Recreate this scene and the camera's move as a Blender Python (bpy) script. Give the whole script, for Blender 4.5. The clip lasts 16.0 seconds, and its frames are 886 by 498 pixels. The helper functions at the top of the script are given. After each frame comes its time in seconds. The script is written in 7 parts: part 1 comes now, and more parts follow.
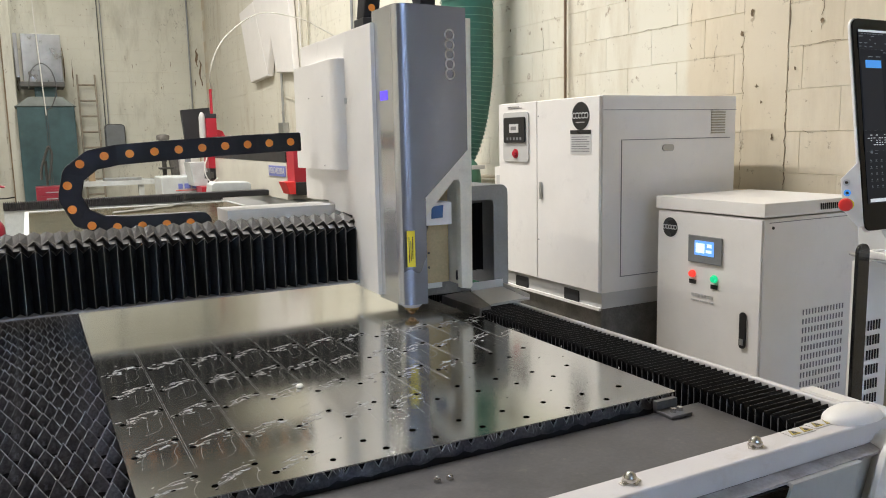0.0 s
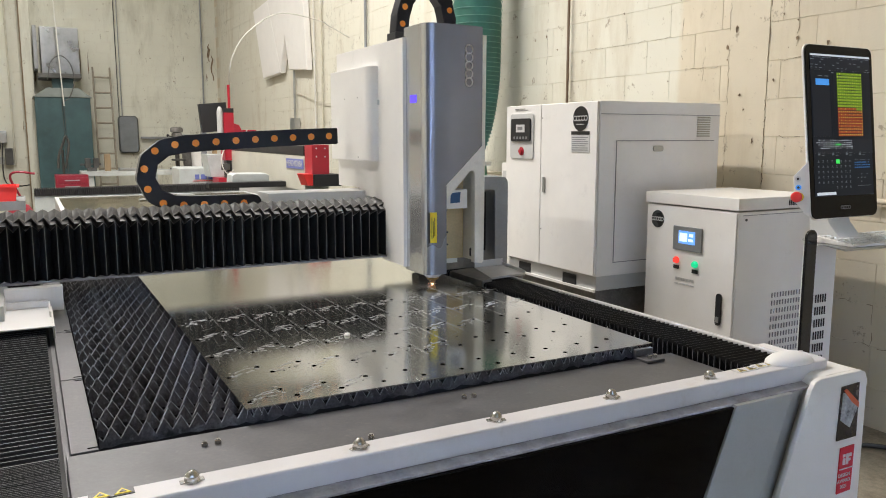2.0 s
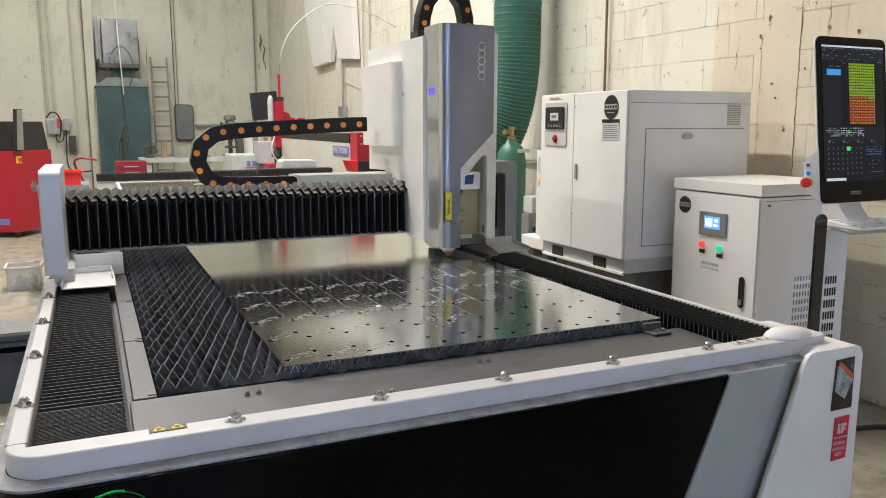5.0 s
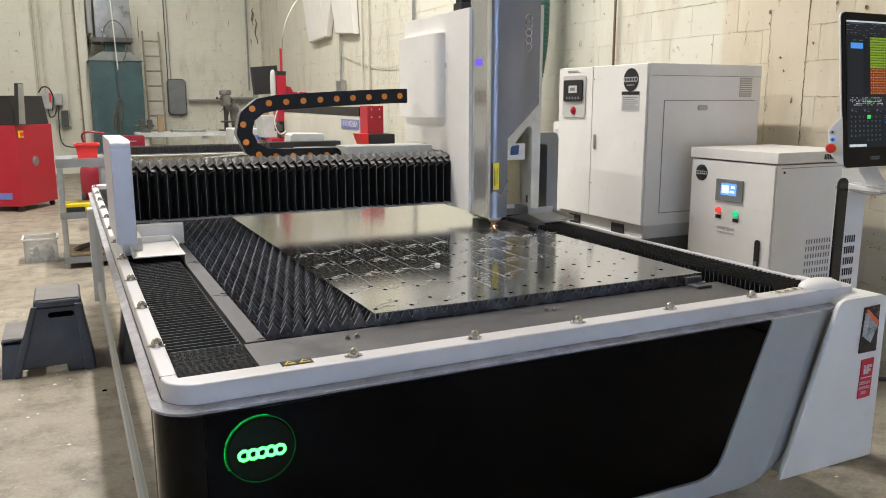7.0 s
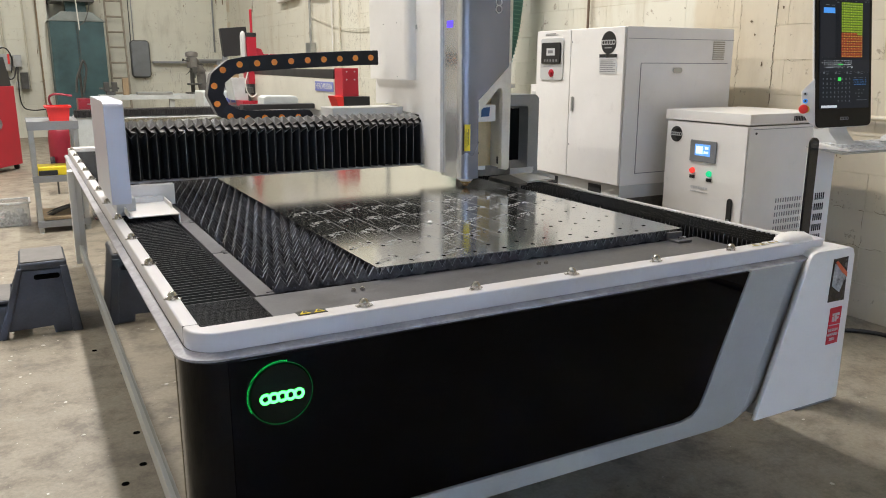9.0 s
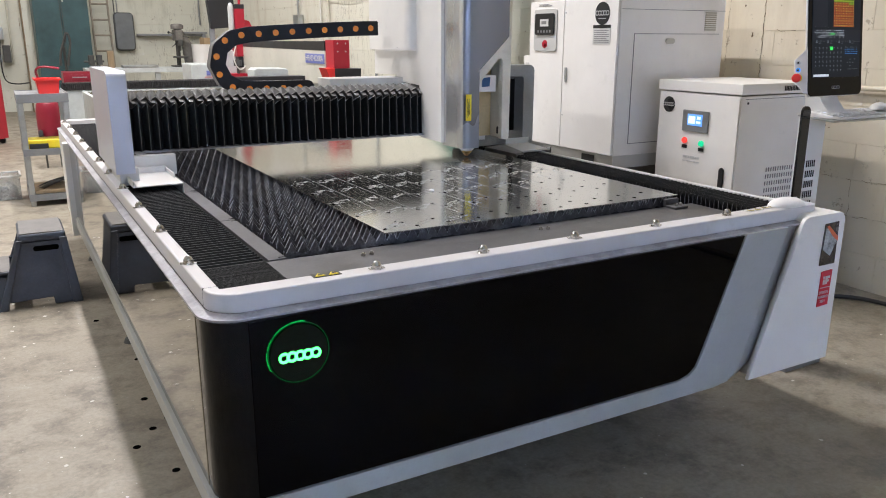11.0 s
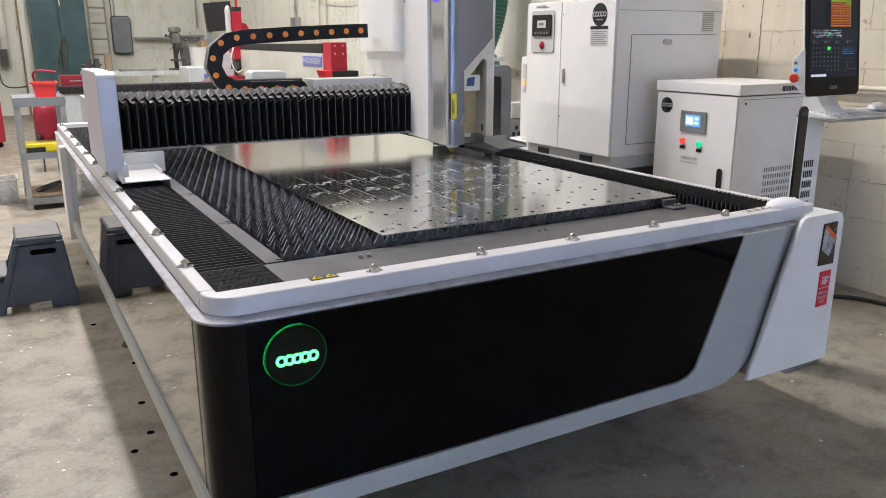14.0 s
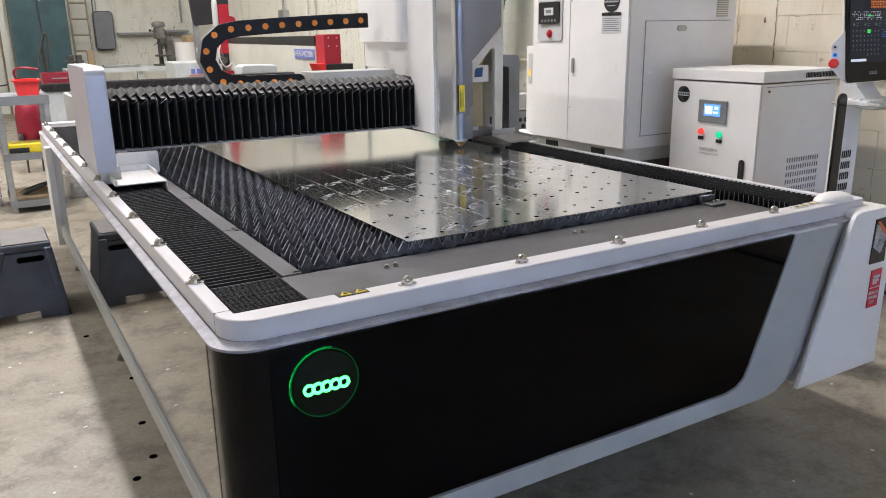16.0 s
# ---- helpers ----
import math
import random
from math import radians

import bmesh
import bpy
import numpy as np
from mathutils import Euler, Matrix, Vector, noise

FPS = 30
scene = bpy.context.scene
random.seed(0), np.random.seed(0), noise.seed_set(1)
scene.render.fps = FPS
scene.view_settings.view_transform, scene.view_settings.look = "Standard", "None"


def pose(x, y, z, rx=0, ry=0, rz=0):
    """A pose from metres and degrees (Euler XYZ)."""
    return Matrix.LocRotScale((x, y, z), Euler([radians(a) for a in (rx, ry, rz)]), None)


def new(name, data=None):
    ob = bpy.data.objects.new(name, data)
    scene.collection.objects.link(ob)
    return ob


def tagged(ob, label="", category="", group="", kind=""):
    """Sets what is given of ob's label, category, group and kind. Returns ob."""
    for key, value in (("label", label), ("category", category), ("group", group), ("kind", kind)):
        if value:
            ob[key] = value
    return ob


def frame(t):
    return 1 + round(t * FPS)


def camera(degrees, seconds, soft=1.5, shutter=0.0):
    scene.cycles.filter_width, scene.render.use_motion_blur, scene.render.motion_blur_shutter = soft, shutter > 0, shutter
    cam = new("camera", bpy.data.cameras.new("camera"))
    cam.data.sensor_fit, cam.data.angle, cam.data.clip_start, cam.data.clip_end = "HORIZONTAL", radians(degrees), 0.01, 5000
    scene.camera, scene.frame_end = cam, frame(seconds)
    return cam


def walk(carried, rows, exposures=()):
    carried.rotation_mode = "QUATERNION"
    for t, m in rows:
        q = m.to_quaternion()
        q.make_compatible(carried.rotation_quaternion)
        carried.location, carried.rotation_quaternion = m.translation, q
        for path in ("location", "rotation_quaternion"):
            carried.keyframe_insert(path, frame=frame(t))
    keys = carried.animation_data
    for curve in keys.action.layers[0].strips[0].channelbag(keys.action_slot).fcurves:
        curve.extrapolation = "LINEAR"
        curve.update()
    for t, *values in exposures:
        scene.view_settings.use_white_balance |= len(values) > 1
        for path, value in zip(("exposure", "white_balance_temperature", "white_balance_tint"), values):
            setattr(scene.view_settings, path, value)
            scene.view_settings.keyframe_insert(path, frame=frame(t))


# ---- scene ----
cam = camera(59.4, 16.0, 1.0)
METRES, EYE, TILT, LEAN, TURN = 1.6, 1.40, 0.0, 0.0, -27.8
ROWS = [
    (0.0, 0.0, 0.0, 0.0, -0.18, -8.04, 1.24),
    (0.5, 0.0074, -0.0683, -0.002, -0.6, -7.85, 1.03),
    (1.0, -0.0028, -0.1215, 0.0008, -0.67, -7.75, 0.71),
    (1.5, -0.0348, -0.1982, -0.0004, -0.55, -7.82, 0.3),
    (2.0, -0.0472, -0.2723, -0.003, -0.17, -8.15, 0.03),
    (2.5, -0.0296, -0.3055, -0.0009, 0.5, -8.46, -0.12),
    (3.0, -0.0007, -0.3298, -0.0025, 1.43, -8.76, -0.1),
    (3.5, 0.021, -0.3514, -0.0001, 2.47, -8.86, -0.02),
    (4.0, 0.0328, -0.3641, -0.0004, 3.49, -8.89, 0.05),
    (6.5, -0.1187, -0.4839, -0.0108, 2.81, -9.96, 0.06),
    (7.0, -0.1505, -0.5236, -0.015, 2.04, -10.77, 0.05),
    (7.5, -0.1578, -0.5368, -0.0169, 1.38, -11.64, -0.06),
    (8.0, -0.1413, -0.5395, -0.0173, 0.8, -12.35, -0.18),
    (8.5, -0.1665, -0.5598, -0.0205, 0.19, -12.91, -0.18),
    (9.0, -0.2079, -0.5849, -0.0185, -0.51, -13.37, -0.12),
    (11.5, -0.248, -0.6258, -0.0283, -1.62, -15.48, -0.13),
    (12.0, -0.2531, -0.6256, -0.0292, -1.55, -15.58, -0.1),
    (12.5, -0.2532, -0.6235, -0.0295, -1.56, -15.59, -0.07),
    (13.0, -0.2538, -0.6222, -0.0291, -1.67, -15.47, -0.01),
    (13.5, -0.2499, -0.6215, -0.0286, -1.76, -15.27, 0.05),
    (14.0, -0.2435, -0.6182, -0.0279, -1.77, -15.08, 0.15),
    (14.5, -0.2395, -0.6142, -0.0267, -1.7, -15.0, 0.26),
    (15.0, -0.251, -0.6097, -0.0272, -1.68, -15.11, 0.41),
    (15.5, -0.2719, -0.579, -0.0309, -1.95, -15.39, 0.61),
    (16.0, -0.3121, -0.4909, -0.0366, -2.93, -15.63, 0.89),
]
walk(cam, [(t, pose(0, 0, EYE, TILT, LEAN, TURN) @ pose(METRES * x, METRES * y, METRES * z, 90 + pitch, roll, yaw)) for t, x, y, z, yaw, pitch, roll in ROWS],
     [(0.0, 0.06, 6500, 10), (9.0, 0.07, 6480, 10.5), (11.5, 0.17, 6150, 14), (16.0, 0.17, 6150, 14)])

# ---- world, lights, exposure ----
WALL_X, WALL_Y, ROOM_H = 3.25, 16.1, 6.8
sky = bpy.data.worlds.new("sky")
scene.world = sky
sky.use_nodes = True
_bg = sky.node_tree.nodes["Background"]
_sky = sky.node_tree.nodes.new("ShaderNodeTexSky")
_sky.sky_type, _sky.sun_disc = "NISHITA", False
_sky.sun_elevation, _sky.sun_rotation = radians(40), radians(160)
sky.node_tree.links.new(_sky.outputs[0], _bg.inputs[0])
_bg.inputs[1].default_value = 0.1

LAMP_X, LAMP_Z = 0.10, 6.0


def area_lamp(name, m, sx, sy, watts, colour):
    data = bpy.data.lights.new(name, "AREA")
    data.shape, data.size, data.size_y, data.energy, data.color = "RECTANGLE", sx, sy, watts, colour
    ob = new(name, data)
    ob.matrix_world = m
    return ob


TUBE = (1.0, 0.955, 0.90)
for ly, watts in ((4.7, 275), (7.5, 225), (10.3, 80), (13.1, 56)):
    area_lamp("overhead_lamp", pose(LAMP_X, ly, LAMP_Z), 0.16, 2.4, watts, TUBE)
# west row: added fill, never in view, that brightens left-facing sides
for ly, watts in ((4.2, 185), (8.8, 78), (12.8, 48)):
    area_lamp("overhead_lamp", pose(-3.2, ly, LAMP_Z), 0.16, 2.4, watts, TUBE)
# daylight that enters by the open loading door behind the camera
area_lamp("door_daylight", pose(-1.0, -5.85, 1.8, 90, 0, 180), 3.6, 3.2, 10500, (0.37, 0.545, 1.0))


# ---- materials ----
def shader(name):
    m = bpy.data.materials.new(name)
    m.use_nodes = True
    nt = m.node_tree
    return m, nt, nt.nodes["Principled BSDF"]


def nd(nt, kind, **values):
    n = nt.nodes.new(kind)
    for k, v in values.items():
        n.inputs[k.replace("_", " ")].default_value = v
    return n


def ramp(nt, src, p0, c0, p1, c1):
    n = nt.nodes.new("ShaderNodeValToRGB")
    e = n.color_ramp.elements
    e[0].position, e[0].color = p0, (*c0, 1)
    e[1].position, e[1].color = p1, (*c1, 1)
    nt.links.new(src, n.inputs[0])
    return n.outputs[0]


def blend(nt, fac, a, b, mode="MIX"):
    n = nt.nodes.new("ShaderNodeMix")
    n.data_type, n.blend_type = "RGBA", mode
    for sock, v in ((n.inputs[0], fac), (n.inputs[6], a), (n.inputs[7], b)):
        if isinstance(v, bpy.types.NodeSocket):
            nt.links.new(v, sock)
        else:
            sock.default_value = v if isinstance(v, float) else (*v, 1)
    return n.outputs[2]


def mat(name, col, rough=0.5, metal=0.0, var=0.10, scale=5.0, bump=0.05, bscale=120.0, coat=0.0, dirt=0.0, dirt_col=(0.09, 0.075, 0.055), stretch=None):
    """A painted, plastic or metal surface: tone at two scales, uneven gloss, fine relief, specks of dirt."""
    m, nt, b = shader(name)
    tc = nt.nodes.new("ShaderNodeTexCoord")
    src = tc.outputs["Object"]
    if stretch:
        mp = nt.nodes.new("ShaderNodeMapping")
        mp.inputs["Scale"].default_value = stretch
        nt.links.new(src, mp.inputs[0])
        src = mp.outputs[0]
    big = nd(nt, "ShaderNodeTexNoise", Scale=scale, Detail=4.0, Roughness=0.6)
    fine = nd(nt, "ShaderNodeTexNoise", Scale=bscale, Detail=3.0)
    for n in (big, fine):
        nt.links.new(src, n.inputs["Vector"])
    lo, hi = tuple(c * (1 - var) for c in col), tuple(min(1, c * (1 + var)) for c in col)
    base = ramp(nt, big.outputs["Fac"], 0.3, lo, 0.7, hi)
    grain = ramp(nt, fine.outputs["Fac"], 0.3, (1 - var * 0.6,) * 3, 0.7, (1, 1, 1))
    base = blend(nt, 1.0, base, grain, "MULTIPLY")
    if dirt:
        sp = nd(nt, "ShaderNodeTexNoise", Scale=scale * 2.3, Detail=8.0, Roughness=0.75)
        nt.links.new(src, sp.inputs["Vector"])
        f = ramp(nt, sp.outputs["Fac"], 0.58, (0, 0, 0), 0.75, (dirt, dirt, dirt))
        base = blend(nt, f, base, dirt_col)
    nt.links.new(base, b.inputs["Base Color"])
    r = ramp(nt, big.outputs["Fac"], 0.3, (max(0, rough * 0.85),) * 3, 0.7, (min(1, rough * 1.15),) * 3)
    nt.links.new(r, b.inputs["Roughness"])
    b.inputs["Metallic"].default_value = metal
    b.inputs["Coat Weight"].default_value = coat
    b.inputs["Coat Roughness"].default_value = 0.08
    if bump:
        bp = nd(nt, "ShaderNodeBump", Strength=bump, Distance=0.002)
        nt.links.new(fine.outputs["Fac"], bp.inputs["Height"])
        nt.links.new(bp.outputs[0], b.inputs["Normal"])
    return m


def glow(name, col, strength):
    m, nt, b = shader(name)
    b.inputs["Base Color"].default_value = (*(c * 0.3 for c in col), 1)
    b.inputs["Emission Color"].default_value = (*col, 1)
    b.inputs["Emission Strength"].default_value = strength
    b.inputs["Roughness"].default_value = 0.3
    b.inputs["Specular IOR Level"].default_value = 0.15
    return m


def concrete_floor():
    m, nt, b = shader("concrete_floor")
    geo = nt.nodes.new("ShaderNodeTexCoord")
    src = geo.outputs["Object"]
    n1 = nd(nt, "ShaderNodeTexNoise", Scale=0.55, Detail=5.0, Roughness=0.62)
    n2 = nd(nt, "ShaderNodeTexNoise", Scale=5.5, Detail=10.0, Roughness=0.74, Distortion=0.15)
    n3 = nd(nt, "ShaderNodeTexNoise", Scale=60.0, Detail=6.0, Roughness=0.7)
    for n in (n1, n2, n3):
        nt.links.new(src, n.inputs["Vector"])
    c = ramp(nt, n1.outputs["Fac"], 0.32, (0.27, 0.232, 0.172), 0.68, (0.425, 0.38, 0.30))
    stain = ramp(nt, n2.outputs["Fac"], 0.47, (0, 0, 0), 0.62, (0.85, 0.85, 0.85))
    c = blend(nt, stain, c, (0.185, 0.16, 0.13))
    pale = ramp(nt, n2.outputs["Fac"], 0.24, (0.55, 0.55, 0.55), 0.40, (0, 0, 0))
    c = blend(nt, pale, c, (0.49, 0.46, 0.39))
    g = ramp(nt, n3.outputs["Fac"], 0.3, (0.70, 0.70, 0.70), 0.7, (1, 1, 1))
    c = blend(nt, 1.0, c, g, "MULTIPLY")
    v = nd(nt, "ShaderNodeTexVoronoi", Scale=9.0)
    nt.links.new(src, v.inputs["Vector"])
    spot = ramp(nt, v.outputs["Distance"], 0.02, (0.8, 0.8, 0.8), 0.05, (0, 0, 0))
    c = blend(nt, spot, c, (0.10, 0.085, 0.07))
    nt.links.new(c, b.inputs["Base Color"])
    r = ramp(nt, n2.outputs["Fac"], 0.3, (0.42, 0.42, 0.42), 0.7, (0.66, 0.66, 0.66))
    nt.links.new(r, b.inputs["Roughness"])
    bp = nd(nt, "ShaderNodeBump", Strength=0.25, Distance=0.004)
    nt.links.new(n3.outputs["Fac"], bp.inputs["Height"])
    nt.links.new(bp.outputs[0], b.inputs["Normal"])
    return m


def block_paint(name, col, stain_col, stain=0.6, field=None):
    """Old paint on concrete blocks: patchy tone, brown runs, chips and pores."""
    m, nt, b = shader(name)
    tc = nt.nodes.new("ShaderNodeNewGeometry")
    src = tc.outputs["Position"]
    info = nt.nodes.new("ShaderNodeObjectInfo")
    mp = nt.nodes.new("ShaderNodeMapping")
    mp.inputs["Scale"].default_value = (1, 1, 0.25)
    nt.links.new(src, mp.inputs[0])
    n1 = nd(nt, "ShaderNodeTexNoise", Scale=0.9, Detail=5.0, Roughness=0.6)
    n2 = nd(nt, "ShaderNodeTexNoise", Scale=2.6, Detail=8.0, Roughness=0.7)
    n3 = nd(nt, "ShaderNodeTexNoise", Scale=42.0, Detail=6.0, Roughness=0.7)
    n4 = nd(nt, "ShaderNodeTexNoise", Scale=9.0, Detail=7.0, Roughness=0.75)
    for n in (n1, n3, n4):
        nt.links.new(src, n.inputs["Vector"])
    nt.links.new(mp.outputs[0], n2.inputs["Vector"])
    c = ramp(nt, n1.outputs["Fac"], 0.3, tuple(x * 0.9 for x in col), 0.7, tuple(min(1, x * 1.06) for x in col))
    if field:
        # a paler coat of paint that begins at one upright edge
        sep = nt.nodes.new("ShaderNodeSeparateXYZ")
        nt.links.new(src, sep.inputs[0])
        edge = nt.nodes.new("ShaderNodeMath")
        edge.operation = "MULTIPLY_ADD"
        edge.inputs[1].default_value = 0.06
        nt.links.new(n4.outputs["Fac"], edge.inputs[0])
        nt.links.new(sep.outputs[1], edge.inputs[2])
        unit = nt.nodes.new("ShaderNodeMath")
        unit.operation = "DIVIDE"
        unit.inputs[1].default_value = 10.0
        nt.links.new(edge.outputs[0], unit.inputs[0])
        c = blend(nt, ramp(nt, unit.outputs[0], field / 10, (0, 0, 0), field / 10 + 0.003, (0.92, 0.92, 0.92)), c, (0.70, 0.684, 0.592))
    tone = ramp(nt, info.outputs["Random"], 0.0, (0.95, 0.95, 0.94), 1.0, (1, 1, 1))
    c = blend(nt, 1.0, c, tone, "MULTIPLY")
    run = ramp(nt, n2.outputs["Fac"], 0.52, (0, 0, 0), 0.8, (stain, stain, stain))
    c = blend(nt, run, c, stain_col)
    chip = ramp(nt, n4.outputs["Fac"], 0.615, (0, 0, 0), 0.66, (0.8, 0.8, 0.8))
    c = blend(nt, chip, c, (0.30, 0.25, 0.18))
    n5 = nd(nt, "ShaderNodeTexNoise", Scale=1.1, Detail=7.0, Roughness=0.68, Distortion=0.4)
    n6 = nd(nt, "ShaderNodeTexNoise", Scale=0.45, Detail=2.0)
    nt.links.new(mp.outputs[0], n5.inputs["Vector"])
    nt.links.new(src, n6.inputs["Vector"])
    dist = nt.nodes.new("ShaderNodeMath")
    dist.operation = "COMPARE"
    dist.inputs[1].default_value, dist.inputs[2].default_value = 0.5, 0.0018
    nt.links.new(n5.outputs["Fac"], dist.inputs[0])
    where = ramp(nt, n6.outputs["Fac"], 0.5, (0, 0, 0), 0.6, (0.6, 0.6, 0.6))
    crack = blend(nt, 1.0, dist.outputs[0], where, "MULTIPLY")
    c = blend(nt, crack, c, (0.12, 0.095, 0.07))
    flake = ramp(nt, n3.outputs["Fac"], 0.66, (0, 0, 0), 0.70, (0.5, 0.5, 0.5))
    c = blend(nt, flake, c, (0.34, 0.28, 0.2))
    nt.links.new(c, b.inputs["Base Color"])
    b.inputs["Roughness"].default_value = 0.7
    h = blend(nt, 0.5, n3.outputs["Fac"], n4.outputs["Fac"])
    bp = nd(nt, "ShaderNodeBump", Strength=0.35, Distance=0.006)
    nt.links.new(h, bp.inputs["Height"])
    nt.links.new(bp.outputs[0], b.inputs["Normal"])
    return m


def sheet_steel():
    """Bright rolled steel: a soft mirror with faint rolling marks and grease."""
    m, nt, b = shader("sheet_steel")
    tc = nt.nodes.new("ShaderNodeTexCoord")
    mp = nt.nodes.new("ShaderNodeMapping")
    mp.inputs["Scale"].default_value = (60, 1.2, 1)
    nt.links.new(tc.outputs["Object"], mp.inputs[0])
    n1 = nd(nt, "ShaderNodeTexNoise", Scale=2.0, Detail=4.0)
    n2 = nd(nt, "ShaderNodeTexNoise", Scale=3.0, Detail=6.0, Roughness=0.65)
    nt.links.new(mp.outputs[0], n1.inputs["Vector"])
    nt.links.new(tc.outputs["Object"], n2.inputs["Vector"])
    c = ramp(nt, n2.outputs["Fac"], 0.3, (0.57, 0.578, 0.55), 0.7, (0.66, 0.668, 0.64))
    nt.links.new(c, b.inputs["Base Color"])
    r = ramp(nt, n2.outputs["Fac"], 0.3, (0.105, 0.105, 0.105), 0.7, (0.145, 0.145, 0.145))
    nt.links.new(r, b.inputs["Roughness"])
    b.inputs["Metallic"].default_value = 0.985
    bp = nd(nt, "ShaderNodeBump", Strength=0.01, Distance=0.002)
    nt.links.new(n1.outputs["Fac"], bp.inputs["Height"])
    nt.links.new(bp.outputs[0], b.inputs["Normal"])
    return m


def clear(name, col, rough=0.05):
    m, nt, b = shader(name)
    b.inputs["Base Color"].default_value = (*col, 1)
    b.inputs["Roughness"].default_value = rough
    b.inputs["Transmission Weight"].default_value = 0.85
    b.inputs["IOR"].default_value = 1.45
    return m


M_FLOOR = concrete_floor()
M_WALL = block_paint("cream_block_paint", (0.664, 0.595, 0.464), (0.42, 0.34, 0.22), 0.65, 3.25)
M_WALLB = block_paint("pale_block_paint", (0.695, 0.692, 0.598), (0.34, 0.325, 0.25), 0.8)
M_JOINT = mat("mortar", (0.63, 0.565, 0.44), 0.85, bump=0.4)
M_CEIL = mat("grey_roof_lining", (0.62, 0.62, 0.60), 0.8)
M_WHITE = mat("white_enamel", (0.82, 0.80, 0.775), 0.38, var=0.03, bump=0.08, bscale=300, dirt=0.12)
M_RIM = mat("white_rim_paint", (0.60, 0.58, 0.585), 0.42, var=0.05, bump=0.1, bscale=260, dirt=0.45, dirt_col=(0.42, 0.37, 0.31))
M_GREYP = mat("light_grey_enamel", (0.54, 0.54, 0.53), 0.36, var=0.04, bump=0.05, dirt=0.15)
M_FRAMEG = mat("green_grey_enamel", (0.36, 0.366, 0.352), 0.36, var=0.06, bump=0.04, dirt=0.2)
M_BELLS = mat("bellows_side_edge", (0.13, 0.13, 0.14), 0.5, var=0.5, scale=40, bump=0.2)
M_SEAM = mat("seam_shadow_gap", (0.16, 0.155, 0.15), 0.7, var=0.1, bump=0)
M_BELLR = mat("bellows_rail_edge", (0.030, 0.030, 0.033), 0.4, var=0.5, scale=40, bump=0.2)
M_LIP = mat("scuffed_edge", (0.36, 0.35, 0.37), 0.5, var=0.3, scale=18, bump=0.2, dirt=0.5)
M_BLACKG = mat("black_glass", (0.0008, 0.0009, 0.0012), 0.03, var=0.02, bump=0)
M_BLACKG.node_tree.nodes["Principled BSDF"].inputs["Specular IOR Level"].default_value = 0.08
M_CORNERG = mat("dark_corner_glass", (0.0012, 0.0012, 0.0012), 0.06, var=0.02, bump=0)
M_CORNERG.node_tree.nodes["Principled BSDF"].inputs["Specular IOR Level"].default_value = 0.18
M_EMBLEM = mat("smoked_acrylic", (0.0006, 0.004, 0.0015), 0.2, var=0.05, bump=0)
M_EMBLEM.node_tree.nodes["Principled BSDF"].inputs["Specular IOR Level"].default_value = 0.2
M_SMOKE = mat("smoked_mirror", (0.235, 0.22, 0.18), 0.03, metal=1.0, var=0.01, scale=2, bump=0)
M_COVER = mat("slate_metallic", (0.25, 0.265, 0.315), 0.27, metal=0.62, var=0.0, scale=1, bump=0)
M_COVERL = mat("silver_metallic", (0.66, 0.66, 0.67), 0.24, metal=0.7, var=0.02, bump=0.02, coat=0.5)
M_POST = mat("silver_lavender", (0.58, 0.60, 0.68), 0.34, metal=0.25, var=0.03, bump=0.03)
M_BELL = mat("bellows_cloth", (0.010, 0.0125, 0.015), 0.6, var=0.3, scale=14, bump=0.3, bscale=500)
M_DULL = mat("grimy_grey_steel", (0.21, 0.20, 0.185), 0.5, metal=0.2, var=0.35, scale=10, bump=0.15, dirt=0.6, dirt_col=(0.09, 0.075, 0.06))
M_BELLT = mat("bellows_edge", (0.17, 0.16, 0.15), 0.65, var=0.35, scale=22, bump=0.3, dirt=0.4)
M_GRIME = mat("grimy_white_paint", (0.83, 0.79, 0.69), 0.45, var=0.12, scale=6, dirt=0.3, dirt_col=(0.30, 0.22, 0.12))
M_BELLD = mat("bellows_dusty", (0.034, 0.032, 0.031), 0.55, var=0.5, scale=40, bump=0.2)
M_BELLK = mat("bellows_black", (0.008, 0.008, 0.0095), 0.45, var=0.3, scale=30, bump=0.2)
for m in (M_BELL, M_BELLK):
    m.node_tree.nodes["Principled BSDF"].inputs["Specular IOR Level"].default_value = 0.25
M_BELLE = mat("bellows_worn", (0.052, 0.05, 0.052), 0.5, var=0.5, scale=40, bump=0.2)
M_PLATE = mat("dark_steel_plate", (0.09, 0.089, 0.095), 0.45, metal=0.25, var=0.25, scale=16, bump=0.12, dirt=0.5, dirt_col=(0.2, 0.19, 0.17))
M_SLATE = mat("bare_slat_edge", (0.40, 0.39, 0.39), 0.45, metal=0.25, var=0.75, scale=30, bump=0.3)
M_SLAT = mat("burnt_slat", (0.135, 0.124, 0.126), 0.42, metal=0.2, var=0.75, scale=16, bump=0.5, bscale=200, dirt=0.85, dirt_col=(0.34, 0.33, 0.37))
# near-black tone for the slat faces below the teeth
M_SLATLOW = mat("slat_lower_face", (0.016, 0.015, 0.016), 0.7, var=0.5, scale=24, bump=0.4)
M_STEEL = mat("zinc_bolt", (0.55, 0.53, 0.50), 0.25, metal=1.0, var=0.15, scale=30, bump=0.1, dirt=0.4)
M_SHEET = sheet_steel()
M_BURR = mat("bright_burr", (0.70, 0.70, 0.71), 0.45, metal=0.1, var=0.3, scale=60)
M_CUT = mat("cut_edge", (0.46, 0.46, 0.47), 0.4, metal=0.4, var=0.3, scale=40)
